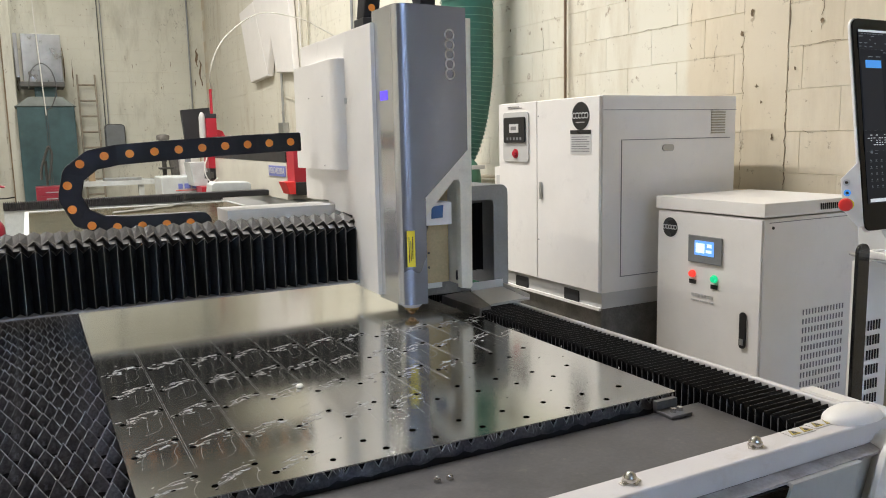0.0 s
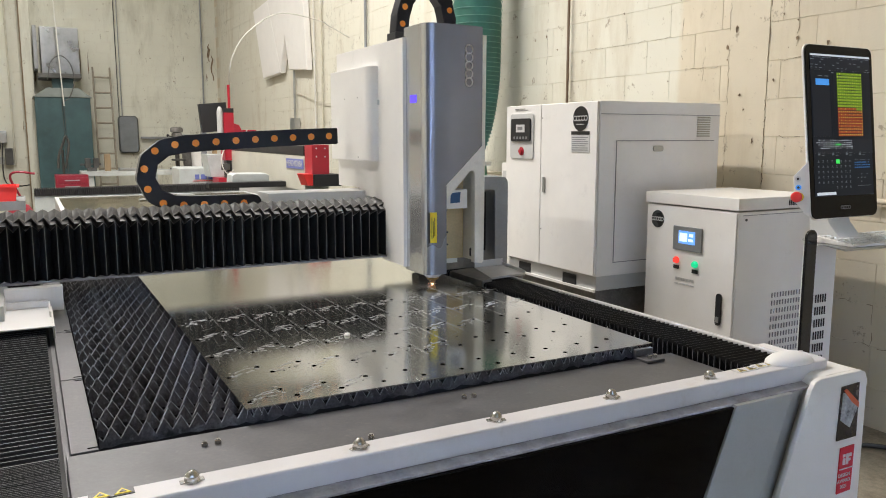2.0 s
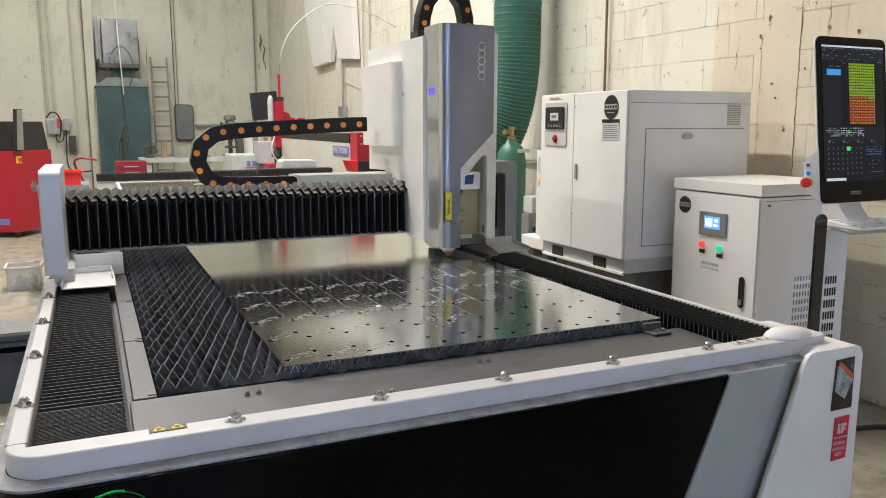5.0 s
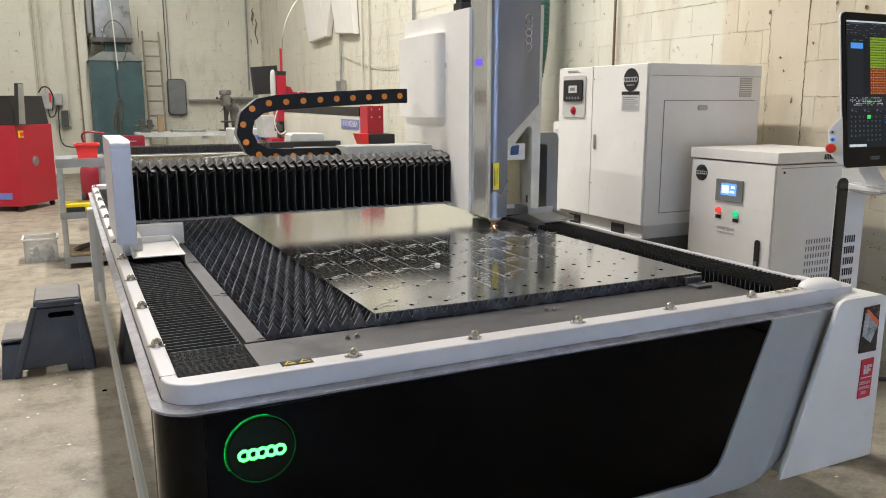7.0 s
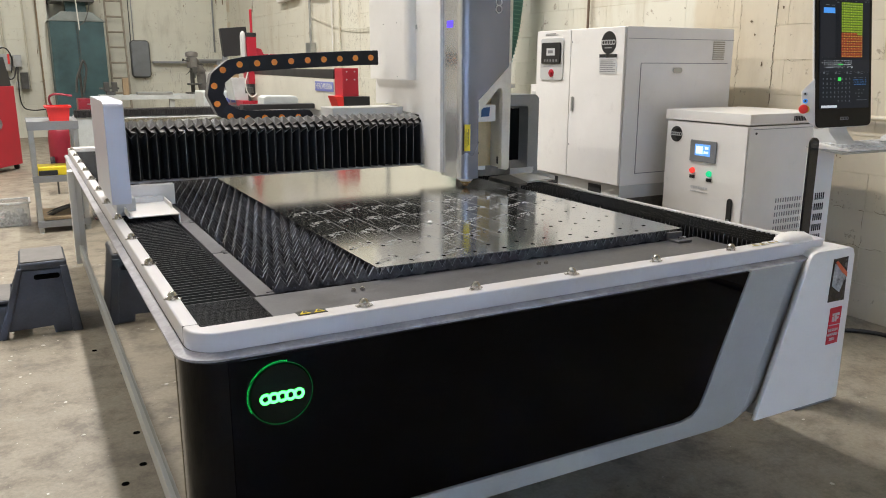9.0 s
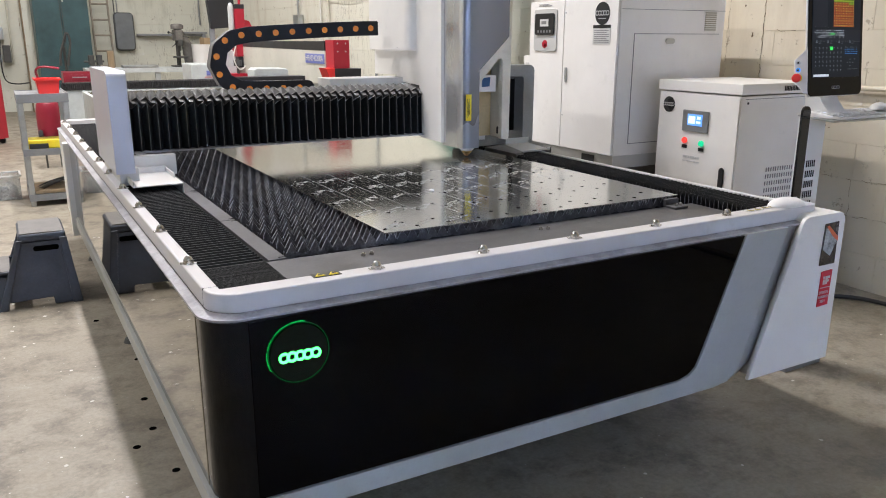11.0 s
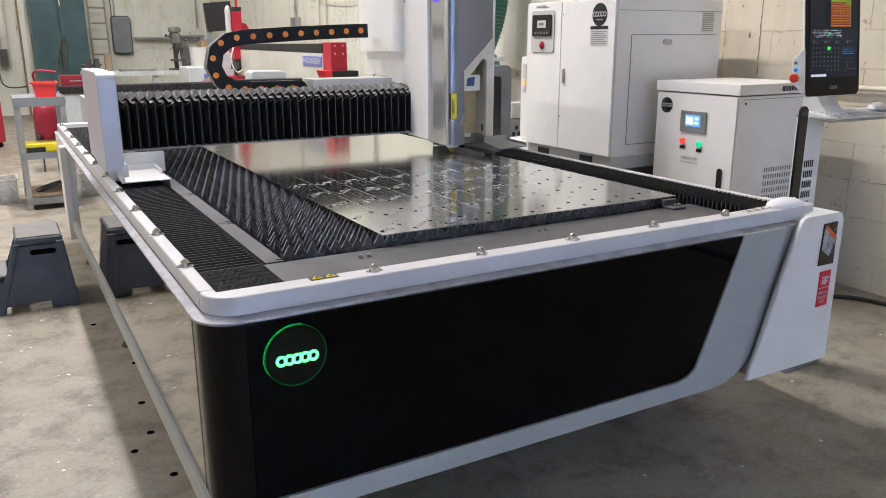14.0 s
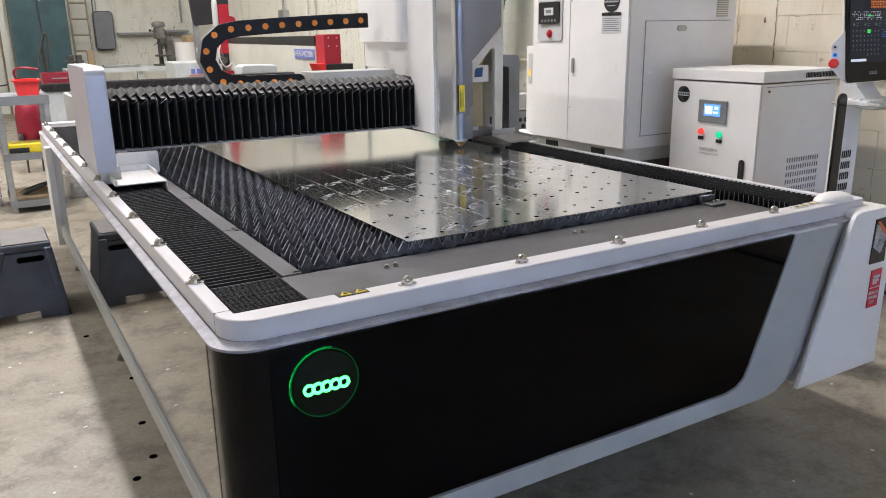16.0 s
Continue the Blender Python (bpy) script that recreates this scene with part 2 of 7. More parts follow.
M_HOLE = mat("hole_shadow", (0.002, 0.002, 0.002), 0.9, bump=0)
M_HOLE.node_tree.nodes["Principled BSDF"].inputs["Specular IOR Level"].default_value = 0.0
M_BLACK = mat("black_plastic", (0.018, 0.018, 0.02), 0.4, var=0.2, bump=0.15)
M_DARK = mat("dark_interior", (0.02, 0.02, 0.021), 0.7, var=0.3)
M_CHAIN = mat("chain_plastic", (0.011, 0.011, 0.015), 0.5, var=0.25, scale=20, bump=0.15, dirt=0.2, dirt_col=(0.07, 0.065, 0.06))
M_CHAIN.node_tree.nodes["Principled BSDF"].inputs["Specular IOR Level"].default_value = 0.25
M_BARG = mat("dusty_chain_bar", (0.15, 0.148, 0.145), 0.55, var=0.3, scale=20, bump=0.1)
M_ORANGE = mat("orange_plastic", (0.95, 0.30, 0.035), 0.42, var=0.1)
M_RED = mat("red_enamel", (0.42, 0.013, 0.03), 0.35, var=0.08, bump=0.04, dirt=0.1)
M_REDP = mat("red_plastic", (0.82, 0.035, 0.03), 0.4, var=0.06)
M_MAROON = mat("dark_red_tank", (0.27, 0.014, 0.032), 0.35, var=0.12, dirt=0.2)
M_UPPER = mat("dark_upper_wall", (0.085, 0.08, 0.075), 0.6, var=0.25, scale=3, bump=0.1, dirt=0.4)
M_FADED = mat("faded_yellow", (0.50, 0.40, 0.13), 0.55, var=0.5, scale=90, dirt=0.5)
M_YELLOW = mat("yellow_label", (0.85, 0.66, 0.02), 0.4, var=0.05)
M_TEAL = mat("teal_enamel", (0.040, 0.092, 0.100), 0.45, var=0.3, scale=3, bump=0.1, dirt=0.3)
M_GREEN = mat("green_duct_cloth", (0.02, 0.115, 0.085), 0.5, var=0.2, scale=10, bump=0.4)
M_GREENC = mat("green_cylinder", (0.04, 0.15, 0.095), 0.38, var=0.08, dirt=0.15)
M_WIRE = mat("pale_wire_rib", (0.10, 0.22, 0.17), 0.4, var=0.1)
M_GALV = mat("galvanised", (0.46, 0.47, 0.46), 0.38, metal=0.8, var=0.18, scale=6, bump=0.1)
M_RUSTY = mat("brown_worn_paint", (0.27, 0.20, 0.12), 0.8, var=0.5, scale=3, bump=0.2, dirt=0.6, dirt_col=(0.5, 0.45, 0.35))
M_OLDG = mat("old_grey_iron", (0.20, 0.19, 0.175), 0.55, metal=0.2, var=0.35, scale=14, bump=0.2, dirt=0.5)
M_CREAM = mat("cream_enamel", (0.62, 0.60, 0.52), 0.4, var=0.08, scale=3, dirt=0.3)
M_DUCT = mat("dull_galvanised", (0.27, 0.275, 0.27), 0.3, metal=0.85, var=0.25, scale=4, bump=0.1, dirt=0.4)
M_GALVP = mat("painted_over_pipe", (0.60, 0.575, 0.47), 0.6, var=0.15, dirt=0.4)
M_STEELG = mat("grey_steel", (0.28, 0.29, 0.30), 0.45, metal=0.4, var=0.15, dirt=0.3)
M_STOOL = mat("navy_plastic", (0.066, 0.075, 0.098), 0.45, var=0.25, scale=8, bump=0.25, dirt=0.4, dirt_col=(0.11, 0.105, 0.10))
M_TREAD = mat("dusty_tread", (0.20, 0.19, 0.18), 0.8, var=0.2, scale=12, bump=0.5, bscale=260)
M_WOOD = mat("old_wood", (0.30, 0.22, 0.13), 0.65, var=0.3, scale=9, bump=0.3, stretch=(1, 1, 0.15))
M_LADDER = mat("weathered_ladder", (0.34, 0.30, 0.23), 0.7, var=0.3, scale=9, bump=0.3)
M_BENCH = mat("pale_bench_paint", (0.55, 0.58, 0.57), 0.45, var=0.15, dirt=0.3)
M_IRON = mat("cast_iron", (0.10, 0.10, 0.095), 0.5, metal=0.5, var=0.3, bump=0.2)
M_WATER = mat("murky_water", (0.085, 0.072, 0.04), 0.2, var=0.3, bump=0.1, bscale=14)
M_WATER.node_tree.nodes["Principled BSDF"].inputs["Specular IOR Level"].default_value = 0.2
M_MARK = mat("dark_badge", (0.02, 0.02, 0.022), 0.3, var=0.05)
M_SILVER = mat("silver_print", (0.62, 0.62, 0.63), 0.4, metal=0.3, var=0.05)
M_PAPER = mat("label_paper", (0.62, 0.62, 0.62), 0.6, var=0.05)
M_INK = mat("grey_ink", (0.22, 0.22, 0.23), 0.6, var=0.1)
M_BLUE = mat("blue_tape", (0.025, 0.09, 0.22), 0.5, var=0.1)
M_SIGN = mat("violet_blue_sign", (0.16, 0.19, 0.50), 0.45, var=0.08)
M_REDL = mat("crimson_label", (0.60, 0.015, 0.04), 0.35, var=0.05)
M_CLEAR = clear("clear_tub", (0.85, 0.87, 0.88), 0.2)
M_BRASS = mat("brass", (0.45, 0.33, 0.14), 0.35, metal=1.0, var=0.2, dirt=0.4)
M_COPPER = mat("copper_nozzle", (0.62, 0.40, 0.24), 0.28, metal=1.0, var=0.15)
M_CARD = mat("cardboard", (0.42, 0.30, 0.17), 0.8, var=0.12)
M_CABLE = mat("black_cable", (0.02, 0.02, 0.02), 0.5)
M_CORD = mat("pale_cord", (0.66, 0.65, 0.60), 0.6)
M_CHIP = mat("pale_chip", (0.72, 0.69, 0.63), 0.8)
G_EMBER = glow("ember_glow", (1.0, 0.50, 0.30), 1.5)
M_SPARK = glow("spark_glow", (1.0, 0.66, 0.42), 5.0)
G_LOGO = glow("green_logo_glow", (0.01, 1.0, 0.12), 3.0)
G_EDGE = glow("green_edge_glow", (0.0, 0.5, 0.07), 0.03)
G_LOGOW = glow("green_white_glow", (0.055, 1.0, 0.11), 6.0)
G_SCREEN = glow("screen_glow", (0.006, 0.008, 0.012), 1.0)
G_LCD = glow("lcd_glow", (0.16, 0.40, 0.95), 1.0)
G_LCDW = glow("lcd_white", (0.7, 0.85, 1.0), 1.1)
G_UIG = glow("ui_green", (0.13, 0.235, 0.012), 1.0)
G_UIR = glow("ui_red", (0.25, 0.04, 0.016), 1.0)
G_UIY = glow("ui_yellow", (0.62, 0.62, 0.12), 0.8)
G_UIB = glow("ui_blue", (0.06, 0.26, 0.65), 1.0)
G_UIW = glow("ui_white", (0.6, 0.64, 0.68), 0.8)
G_UID = glow("ui_grey", (0.010, 0.012, 0.017), 1.0)
G_ICON = glow("ui_icon", (0.13, 0.15, 0.17), 0.8)
G_UIG2 = glow("ui_button_green", (0.05, 0.65, 0.1), 1.0)
G_REDB = glow("red_button_glow", (1.0, 0.07, 0.05), 0.9)
G_GRNB = glow("green_button_glow", (0.02, 0.75, 0.32), 0.8)
G_VIOLET = glow("violet_light", (0.13, 0.08, 1.0), 1.2)


# ---- mesh tools ----
ORIGIN = {}


def bm_new():
    return bmesh.new()


def box(bm, x0, x1, y0, y1, z0, z1, bev=0.0, seg=2):
    m = Matrix.Translation(((x0 + x1) / 2, (y0 + y1) / 2, (z0 + z1) / 2)) @ Matrix.Diagonal((abs(x1 - x0), abs(y1 - y0), abs(z1 - z0), 1))
    vs = bmesh.ops.create_cube(bm, size=1, matrix=m)["verts"]
    if bev:
        es = list({e for v in vs for e in v.link_edges})
        bmesh.ops.bevel(bm, geom=es, offset=bev, segments=seg, affect="EDGES", profile=0.5)
    return bm


def prism(bm, pts, axis, a, b, bev=0.0, seg=2):
    """A polygon, given in the plane across an axis, drawn out from a to b."""
    def at(p, h):
        return {"x": (h, p[0], p[1]), "y": (p[0], h, p[1]), "z": (p[0], p[1], h)}[axis]
    lo = [bm.verts.new(at(p, a)) for p in pts]
    hi = [bm.verts.new(at(p, b)) for p in pts]
    fs = [bm.faces.new(lo), bm.faces.new(hi[::-1])]
    n = len(pts)
    for i in range(n):
        fs.append(bm.faces.new((lo[i], hi[i], hi[(i + 1) % n], lo[(i + 1) % n])))
    bmesh.ops.recalc_face_normals(bm, faces=fs)
    if bev:
        es = list({e for f in fs[:2] for e in f.edges})
        bmesh.ops.bevel(bm, geom=es, offset=bev, segments=seg, affect="EDGES", profile=0.5)
    return bm


def rrect(x0, x1, y0, y1, r, seg=6):
    out = []
    for cx, cy, a0 in ((x1 - r, y1 - r, 0), (x0 + r, y1 - r, 90), (x0 + r, y0 + r, 180), (x1 - r, y0 + r, 270)):
        for i in range(seg + 1):
            a = radians(a0 + 90 * i / seg)
            out.append((cx + r * math.cos(a), cy + r * math.sin(a)))
    return out


def ring(bm, outer, inner, axis, a, b, bev=0.0):
    """A frame between two outlines of equally many points."""
    def at(p, h):
        return {"x": (h, p[0], p[1]), "y": (p[0], h, p[1]), "z": (p[0], p[1], h)}[axis]
    o0, o1 = [bm.verts.new(at(p, a)) for p in outer], [bm.verts.new(at(p, b)) for p in outer]
    i0, i1 = [bm.verts.new(at(p, a)) for p in inner], [bm.verts.new(at(p, b)) for p in inner]
    n = len(outer)
    fs = []
    for k in range(n):
        j = (k + 1) % n
        fs += [bm.faces.new((o0[k], o0[j], o1[j], o1[k])), bm.faces.new((i0[j], i0[k], i1[k], i1[j])),
               bm.faces.new((o1[k], o1[j], i1[j], i1[k])), bm.faces.new((o0[j], o0[k], i0[k], i0[j]))]
    bmesh.ops.recalc_face_normals(bm, faces=fs)
    if bev:
        es = [e for k in range(n) for e in (bm.edges.get((o1[k], o1[(k + 1) % n])), bm.edges.get((i1[k], i1[(k + 1) % n])))]
        bmesh.ops.bevel(bm, geom=es, offset=bev, segments=3, affect="EDGES", profile=0.5)
    return bm


def cyl(bm, p, q, r, r2=None, seg=16):
    p, q = Vector(p), Vector(q)
    d = q - p
    m = Matrix.Translation((p + q) / 2) @ d.to_track_quat("Z", "Y").to_matrix().to_4x4()
    bmesh.ops.create_cone(bm, cap_ends=True, segments=seg, radius1=r, radius2=r if r2 is None else r2, depth=d.length, matrix=m)
    return bm


def lathe(bm, prof, c=(0, 0, 0), seg=24, axis="z"):
    """Turn a profile of (radius, height) about an upright axis at c."""
    rows = []
    for r, h in prof:
        row = []
        for k in range(seg):
            a = 2 * math.pi * k / seg
            u, v = r * math.cos(a), r * math.sin(a)
            row.append(bm.verts.new({"z": (c[0] + u, c[1] + v, c[2] + h), "x": (c[0] + h, c[1] + u, c[2] + v), "y": (c[0] + u, c[1] + h, c[2] + v)}[axis]))
        rows.append(row)
    fs = []
    for a, b in zip(rows, rows[1:]):
        for k in range(seg):
            fs.append(bm.faces.new((a[k], a[(k + 1) % seg], b[(k + 1) % seg], b[k])))
    fs += [bm.faces.new(rows[0][::-1]), bm.faces.new(rows[-1])]
    bmesh.ops.recalc_face_normals(bm, faces=fs)
    return bm


def smooth_path(pts, n=6):
    pts = [Vector(p) for p in pts]
    ext = [2 * pts[0] - pts[1]] + pts + [2 * pts[-1] - pts[-2]]
    out = []
    for i in range(1, len(ext) - 2):
        a, b, c, d = ext[i - 1:i + 3]
        for k in range(n):
            t = k / n
            out.append(0.5 * (2 * b + (c - a) * t + (2 * a - 5 * b + 4 * c - d) * t * t + (3 * b - a - 3 * c + d) * t ** 3))
    return out + [pts[-1]]


def tube(bm, pts, r, seg=8, n=6):
    path = smooth_path(pts, n) if n else [Vector(p) for p in pts]
    up, rows = None, []
    for i, p in enumerate(path):
        d = (path[min(i + 1, len(path) - 1)] - path[max(i - 1, 0)]).normalized()
        if up is None:
            up = d.orthogonal().normalized()
        up = (up - d * up.dot(d)).normalized()
        side = d.cross(up)
        rr = r(i / (len(path) - 1)) if callable(r) else r
        rows.append([bm.verts.new(p + rr * (math.cos(a) * up + math.sin(a) * side)) for a in (2 * math.pi * k / seg for k in range(seg))])
    for a, b in zip(rows, rows[1:]):
        for k in range(seg):
            bm.faces.new((a[k], a[(k + 1) % seg], b[(k + 1) % seg], b[k]))
    bm.faces.new(rows[0][::-1]), bm.faces.new(rows[-1])
    return bm


def accordion(bm, n, put, a, b, ridge, valley, jitter=0.0, crest=0.0, edges=()):
    """Folded cloth: the cross-section swings between two outlines from a to b; crest is the worn width of each fold's edge."""
    rows = []
    for i in range(2 * n + 1):
        t = a + (b - a) * i / (2 * n)
        sec = ridge if i % 2 == 0 else valley
        shift = [[random.uniform(-jitter, jitter) for _ in range(3)] for _ in sec]
        for side in ((-1, 1) if crest and i % 2 == 0 else (0,)):
            rows.append((i, [bm.verts.new(put(t + side * crest / 2 + d[0], u + d[1], v + d[2])) for (u, v), d in zip(sec, shift)]))
    for (i, p), (j, q) in zip(rows, rows[1:]):
        for k in range(len(p) - 1):
            f = bm.faces.new((p[k], p[k + 1], q[k + 1], q[k]))
            f.material_index = 1 if i == j or k in edges else 0
    return bm


def weigh_normals(me, limit):
    """Normals weighted by area, so that flat faces stay flat between rounded edges."""
    around = [[] for _ in me.vertices]
    for p in me.polygons:
        for v in p.vertices:
            around[v].append(p.index)
    normal = [p.normal.copy() for p in me.polygons]
    area = [p.area for p in me.polygons]
    out = []
    for p in me.polygons:
        n = normal[p.index]
        for v in p.vertices:
            s = n * area[p.index] * 1.0
            for q in around[v]:
                if q != p.index and n.dot(normal[q]) > limit:
                    s = s + normal[q] * area[q]
            out.append(s.normalized() if s.length > 1e-12 else n)
    me.normals_split_custom_set(out)


def finish(name, bm, material, angle=35):
    me = bpy.data.meshes.new(name)
    bm.to_mesh(me)
    bm.free()
    for m in material if isinstance(material, tuple) else (material,):
        me.materials.append(m)
    if angle:
        me.polygons.foreach_set("use_smooth", [True] * len(me.polygons))
        me.set_sharp_from_angle(angle=radians(angle))
        weigh_normals(me, math.cos(radians(angle + 10)))
    return me


def thing(name, base, label, category, group="", kind=""):
    ob = new(name)
    ob.empty_display_size = 0.1
    ob.location = base
    ORIGIN[ob] = Vector(base)
    return tagged(ob, label, category, group, kind)


def part(name, bm, material, parent, label="", angle=35):
    o = ORIGIN[parent]
    bmesh.ops.translate(bm, verts=bm.verts, vec=-o)
    ob = new(name, finish(name, bm, material, angle))
    ob.parent = parent
    ORIGIN[ob] = o
    if label:
        tagged(ob, label)
    return ob


def solo(name, bm, material, base, label, category, group="", kind="", angle=35):
    bmesh.ops.translate(bm, verts=bm.verts, vec=-Vector(base))
    ob = new(name, finish(name, bm, material, angle))
    ob.location = base
    ORIGIN[ob] = Vector(base)
    return tagged(ob, label, category, group, kind)


def piece(name, me, parent, at):
    """One of many alike pieces that share a mesh."""
    ob = new(name, me)
    ob.parent = parent
    ob.location = Vector(at) - ORIGIN[parent]
    ORIGIN[ob] = Vector(at)
    return ob


def lettering(name, text, size, material, parent, m, label=""):
    cu = bpy.data.curves.new(name, "FONT")
    cu.body, cu.size, cu.align_x, cu.align_y, cu.extrude = text, size, "CENTER", "CENTER", 0.0006
    tmp = bpy.data.objects.new(name, cu)
    scene.collection.objects.link(tmp)
    me = bpy.data.meshes.new_from_object(tmp.evaluated_get(bpy.context.evaluated_depsgraph_get()))
    bpy.data.objects.remove(tmp)
    me.materials.clear()
    me.materials.append(material)
    ob = new(name, me)
    ob.parent = parent
    ob.matrix_local = Matrix.Translation(-ORIGIN[parent]) @ m
    if label:
        tagged(ob, label)
    return ob


# ---- the room ----
LEFT_X, BACK_Y = -7.5, -6.0
solo("floor", box(bm_new(), LEFT_X, WALL_X + 0.3, BACK_Y, WALL_Y + 0.3, -0.2, 0.0), M_FLOOR, (0, 0, 0), "worn grey-brown concrete workshop floor with stains", "floor", kind="structure")
solo("ceiling", box(bm_new(), LEFT_X, WALL_X + 0.3, BACK_Y, WALL_Y + 0.3, ROOM_H, ROOM_H + 0.2), M_CEIL, (0, 0, ROOM_H), "plain grey roof lining of the workshop", "ceiling", kind="structure")
wall_east = solo("wall_east", box(bm_new(), WALL_X + 0.008, WALL_X + 0.3, BACK_Y, WALL_Y + 0.3, 0, ROOM_H), M_JOINT, (WALL_X, 6, 0), "cream painted concrete block wall with cracks and stains", "wall", kind="structure")
wall_north = solo("wall_north", box(bm_new(), LEFT_X, WALL_X + 0.008, WALL_Y + 0.008, WALL_Y + 0.3, 0, ROOM_H), M_JOINT, (0, WALL_Y, 0), "pale painted concrete block wall, patchy and stained", "wall", kind="structure")
# added above the view: a dark band for the steel sheet to mirror
solo("wall_north_upper", box(bm_new(), LEFT_X, WALL_X, WALL_Y - 0.03, WALL_Y + 0.004, 4.5, ROOM_H), M_UPPER, (0, WALL_Y, 4.5), "unseen dark upper wall added to darken reflections in the steel sheet", "wall", kind="structure")
solo("wall_west", box(bm_new(), LEFT_X - 0.3, LEFT_X, BACK_Y, WALL_Y + 0.3, 0, ROOM_H), M_WALLB, (LEFT_X, 6, 0), "pale painted workshop wall", "wall", kind="structure")
# the south wall has the open loading door
bm = bm_new()
box(bm, LEFT_X, -3.0, BACK_Y - 0.3, BACK_Y, 0, ROOM_H)
box(bm, 1.0, WALL_X + 0.3, BACK_Y - 0.3, BACK_Y, 0, ROOM_H)
box(bm, -3.0, 1.0, BACK_Y - 0.3, BACK_Y, 3.6, ROOM_H)
solo("wall_south", bm, M_WALLB, (0, BACK_Y, 0), "pale painted workshop wall with an open loading door", "wall", kind="structure")


def strip_light(x, y):
    t = thing("strip_light", (x, y, LAMP_Z + 0.02), "white metal strip light hung under the ceiling, out of view", "ceiling light", "strip lights")
    bm = bm_new()
    prism(bm, [(x - 0.11, LAMP_Z + 0.03), (x + 0.11, LAMP_Z + 0.03), (x + 0.06, LAMP_Z + 0.1), (x - 0.06, LAMP_Z + 0.1)], "y", y - 1.22, y + 1.22)
    part("housing", bm, M_WHITE, t)
    for dy in (-0.9, 0.9):
        part("hanger", cyl(bm_new(), (x, y + dy, LAMP_Z + 0.1), (x, y + dy, ROOM_H), 0.006, seg=6), M_STEELG, t)
    return t


for ly in (4.7, 7.5, 10.3, 13.1):
    strip_light(LAMP_X, ly)
# fixtures for the added west fill row
for ly in (4.2, 8.8, 12.8):
    strip_light(-3.2, ly)

# ---- laser cutting machine: the bed ----
laser = thing("laser_cutter", (0.5, 3.0, 0), "large white and black laser cutting machine with an open bed", "laser cutter")
XL, XR, YF, YB = -0.492, 1.59, 0.905, 5.25      # outer edge of the flange
XT, YT = -0.467, 0.934                         # the rim's upright faces, set back on it
RZ = 0.812                                     # rim top
# plinth and inner core
bm = bm_new()
box(bm, -0.28, 1.32, 1.35, 5.0, 0.0, 0.3, 0.01)
part("plinth", bm, M_DARK, laser)
bm = bm_new()
box(bm, -0.47, 1.5, 0.96, 5.2, 0.262, 0.66, 0.01)
part("bed_core", bm, M_DARK, laser)
bm = bm_new()
box(bm, -0.475, -0.22, 0.97, 5.2, 0.64, 0.755)
box(bm, 1.36, 1.56, 0.97, 5.2, 0.64, 0.755)
box(bm, -0.225, 1.365, 0.97, 1.255, 0.64, 0.755)
part("bed_frame", bm, M_DARK, laser)
# the white rim, standing back on a sloped flange
bm = bm_new()
ring(bm, rrect(XT, 1.525, YT, YB, 0.075, 10), rrect(-0.432, 1.508, 0.996, 5.16, 0.004, 10), "z", 0.769, RZ, 0.005)
prism(bm, [(1.45, YT), (1.555, YT), (1.574, YT + 0.008), (XR - 0.008, YT + 0.026), (XR - 0.006, 1.02), (1.53, 1.05), (1.509, 0.995), (1.45, 0.995)], "z", 0.7695, RZ + 0.0006, 0.005, 3)
part("rim", bm, M_RIM, laser, "scuffed white top rim")
bm = bm_new()
lo, up = rrect(XL, 1.52, YF, YB - 0.004, 0.085, 10), rrect(XT - 0.002, 1.51, YT - 0.002, YB - 0.02, 0.075, 10)
base = [bm.verts.new((x, y, 0.758)) for x, y in lo]
brow = [bm.verts.new((x, y, 0.7635)) for x, y in lo]
back = [bm.verts.new((x, y, 0.7695)) for x, y in up]
for p, q in ((base, brow), (brow, back)):
    for k in range(len(lo)):
        j = (k + 1) % len(lo)
        bm.faces.new((p[k], p[j], q[j], q[k]))
part("rim_flange", bm, M_LIP, laser, "grey flange under the rim in scuffed clear film", angle=30)
bm = bm_new()
box(bm, XT - 0.0004, -0.432, 1.0145, 1.0160, 0.771, RZ + 0.0004)
part("rim_seam", bm, M_SEAM, laser)
# black glass front with a slanted right end, wrapping the near corner
bm = bm_new()
fr = [(-0.399, 0.318), (0.935, 0.318), (0.980, 0.328), (1.008, 0.35), (1.025, 0.385), (1.180, 0.757), (-0.399, 0.757)]
prism(bm, fr, "y", 0.897, 0.93, 0.002)
part("front_glass", bm, M_BLACKG, laser, "glossy black glass front panel")
bm = bm_new()
out, inn = [], []
for i in range(17):
    a = radians(270 - 90 * i / 16)
    out.append((-0.40 + 0.087 * math.cos(a), 0.984 + 0.087 * math.sin(a)))
    inn.append((-0.40 + 0.06 * math.cos(a), 0.984 + 0.06 * math.sin(a)))
out += [(-0.487, 1.012)]
inn += [(-0.46, 1.012)]
prism(bm, out + inn[::-1], "z", 0.318, 0.757, 0)
part("corner_glass", bm, M_CORNERG, laser)
# grey-green frame below and right of the glass
bm = bm_new()
prism(bm, [(-0.44, 0.257), (1.10, 0.257), (1.165, 0.266), (1.205, 0.300), (1.225, 0.345), (1.384, 0.762), (1.184, 0.762), (1.029, 0.383), (1.011, 0.347), (0.982, 0.324), (0.935, 0.314), (-0.44, 0.314)], "y", 0.893, 0.95, 0.004)
part("front_frame", bm, M_FRAMEG, laser, "grey metal front frame")
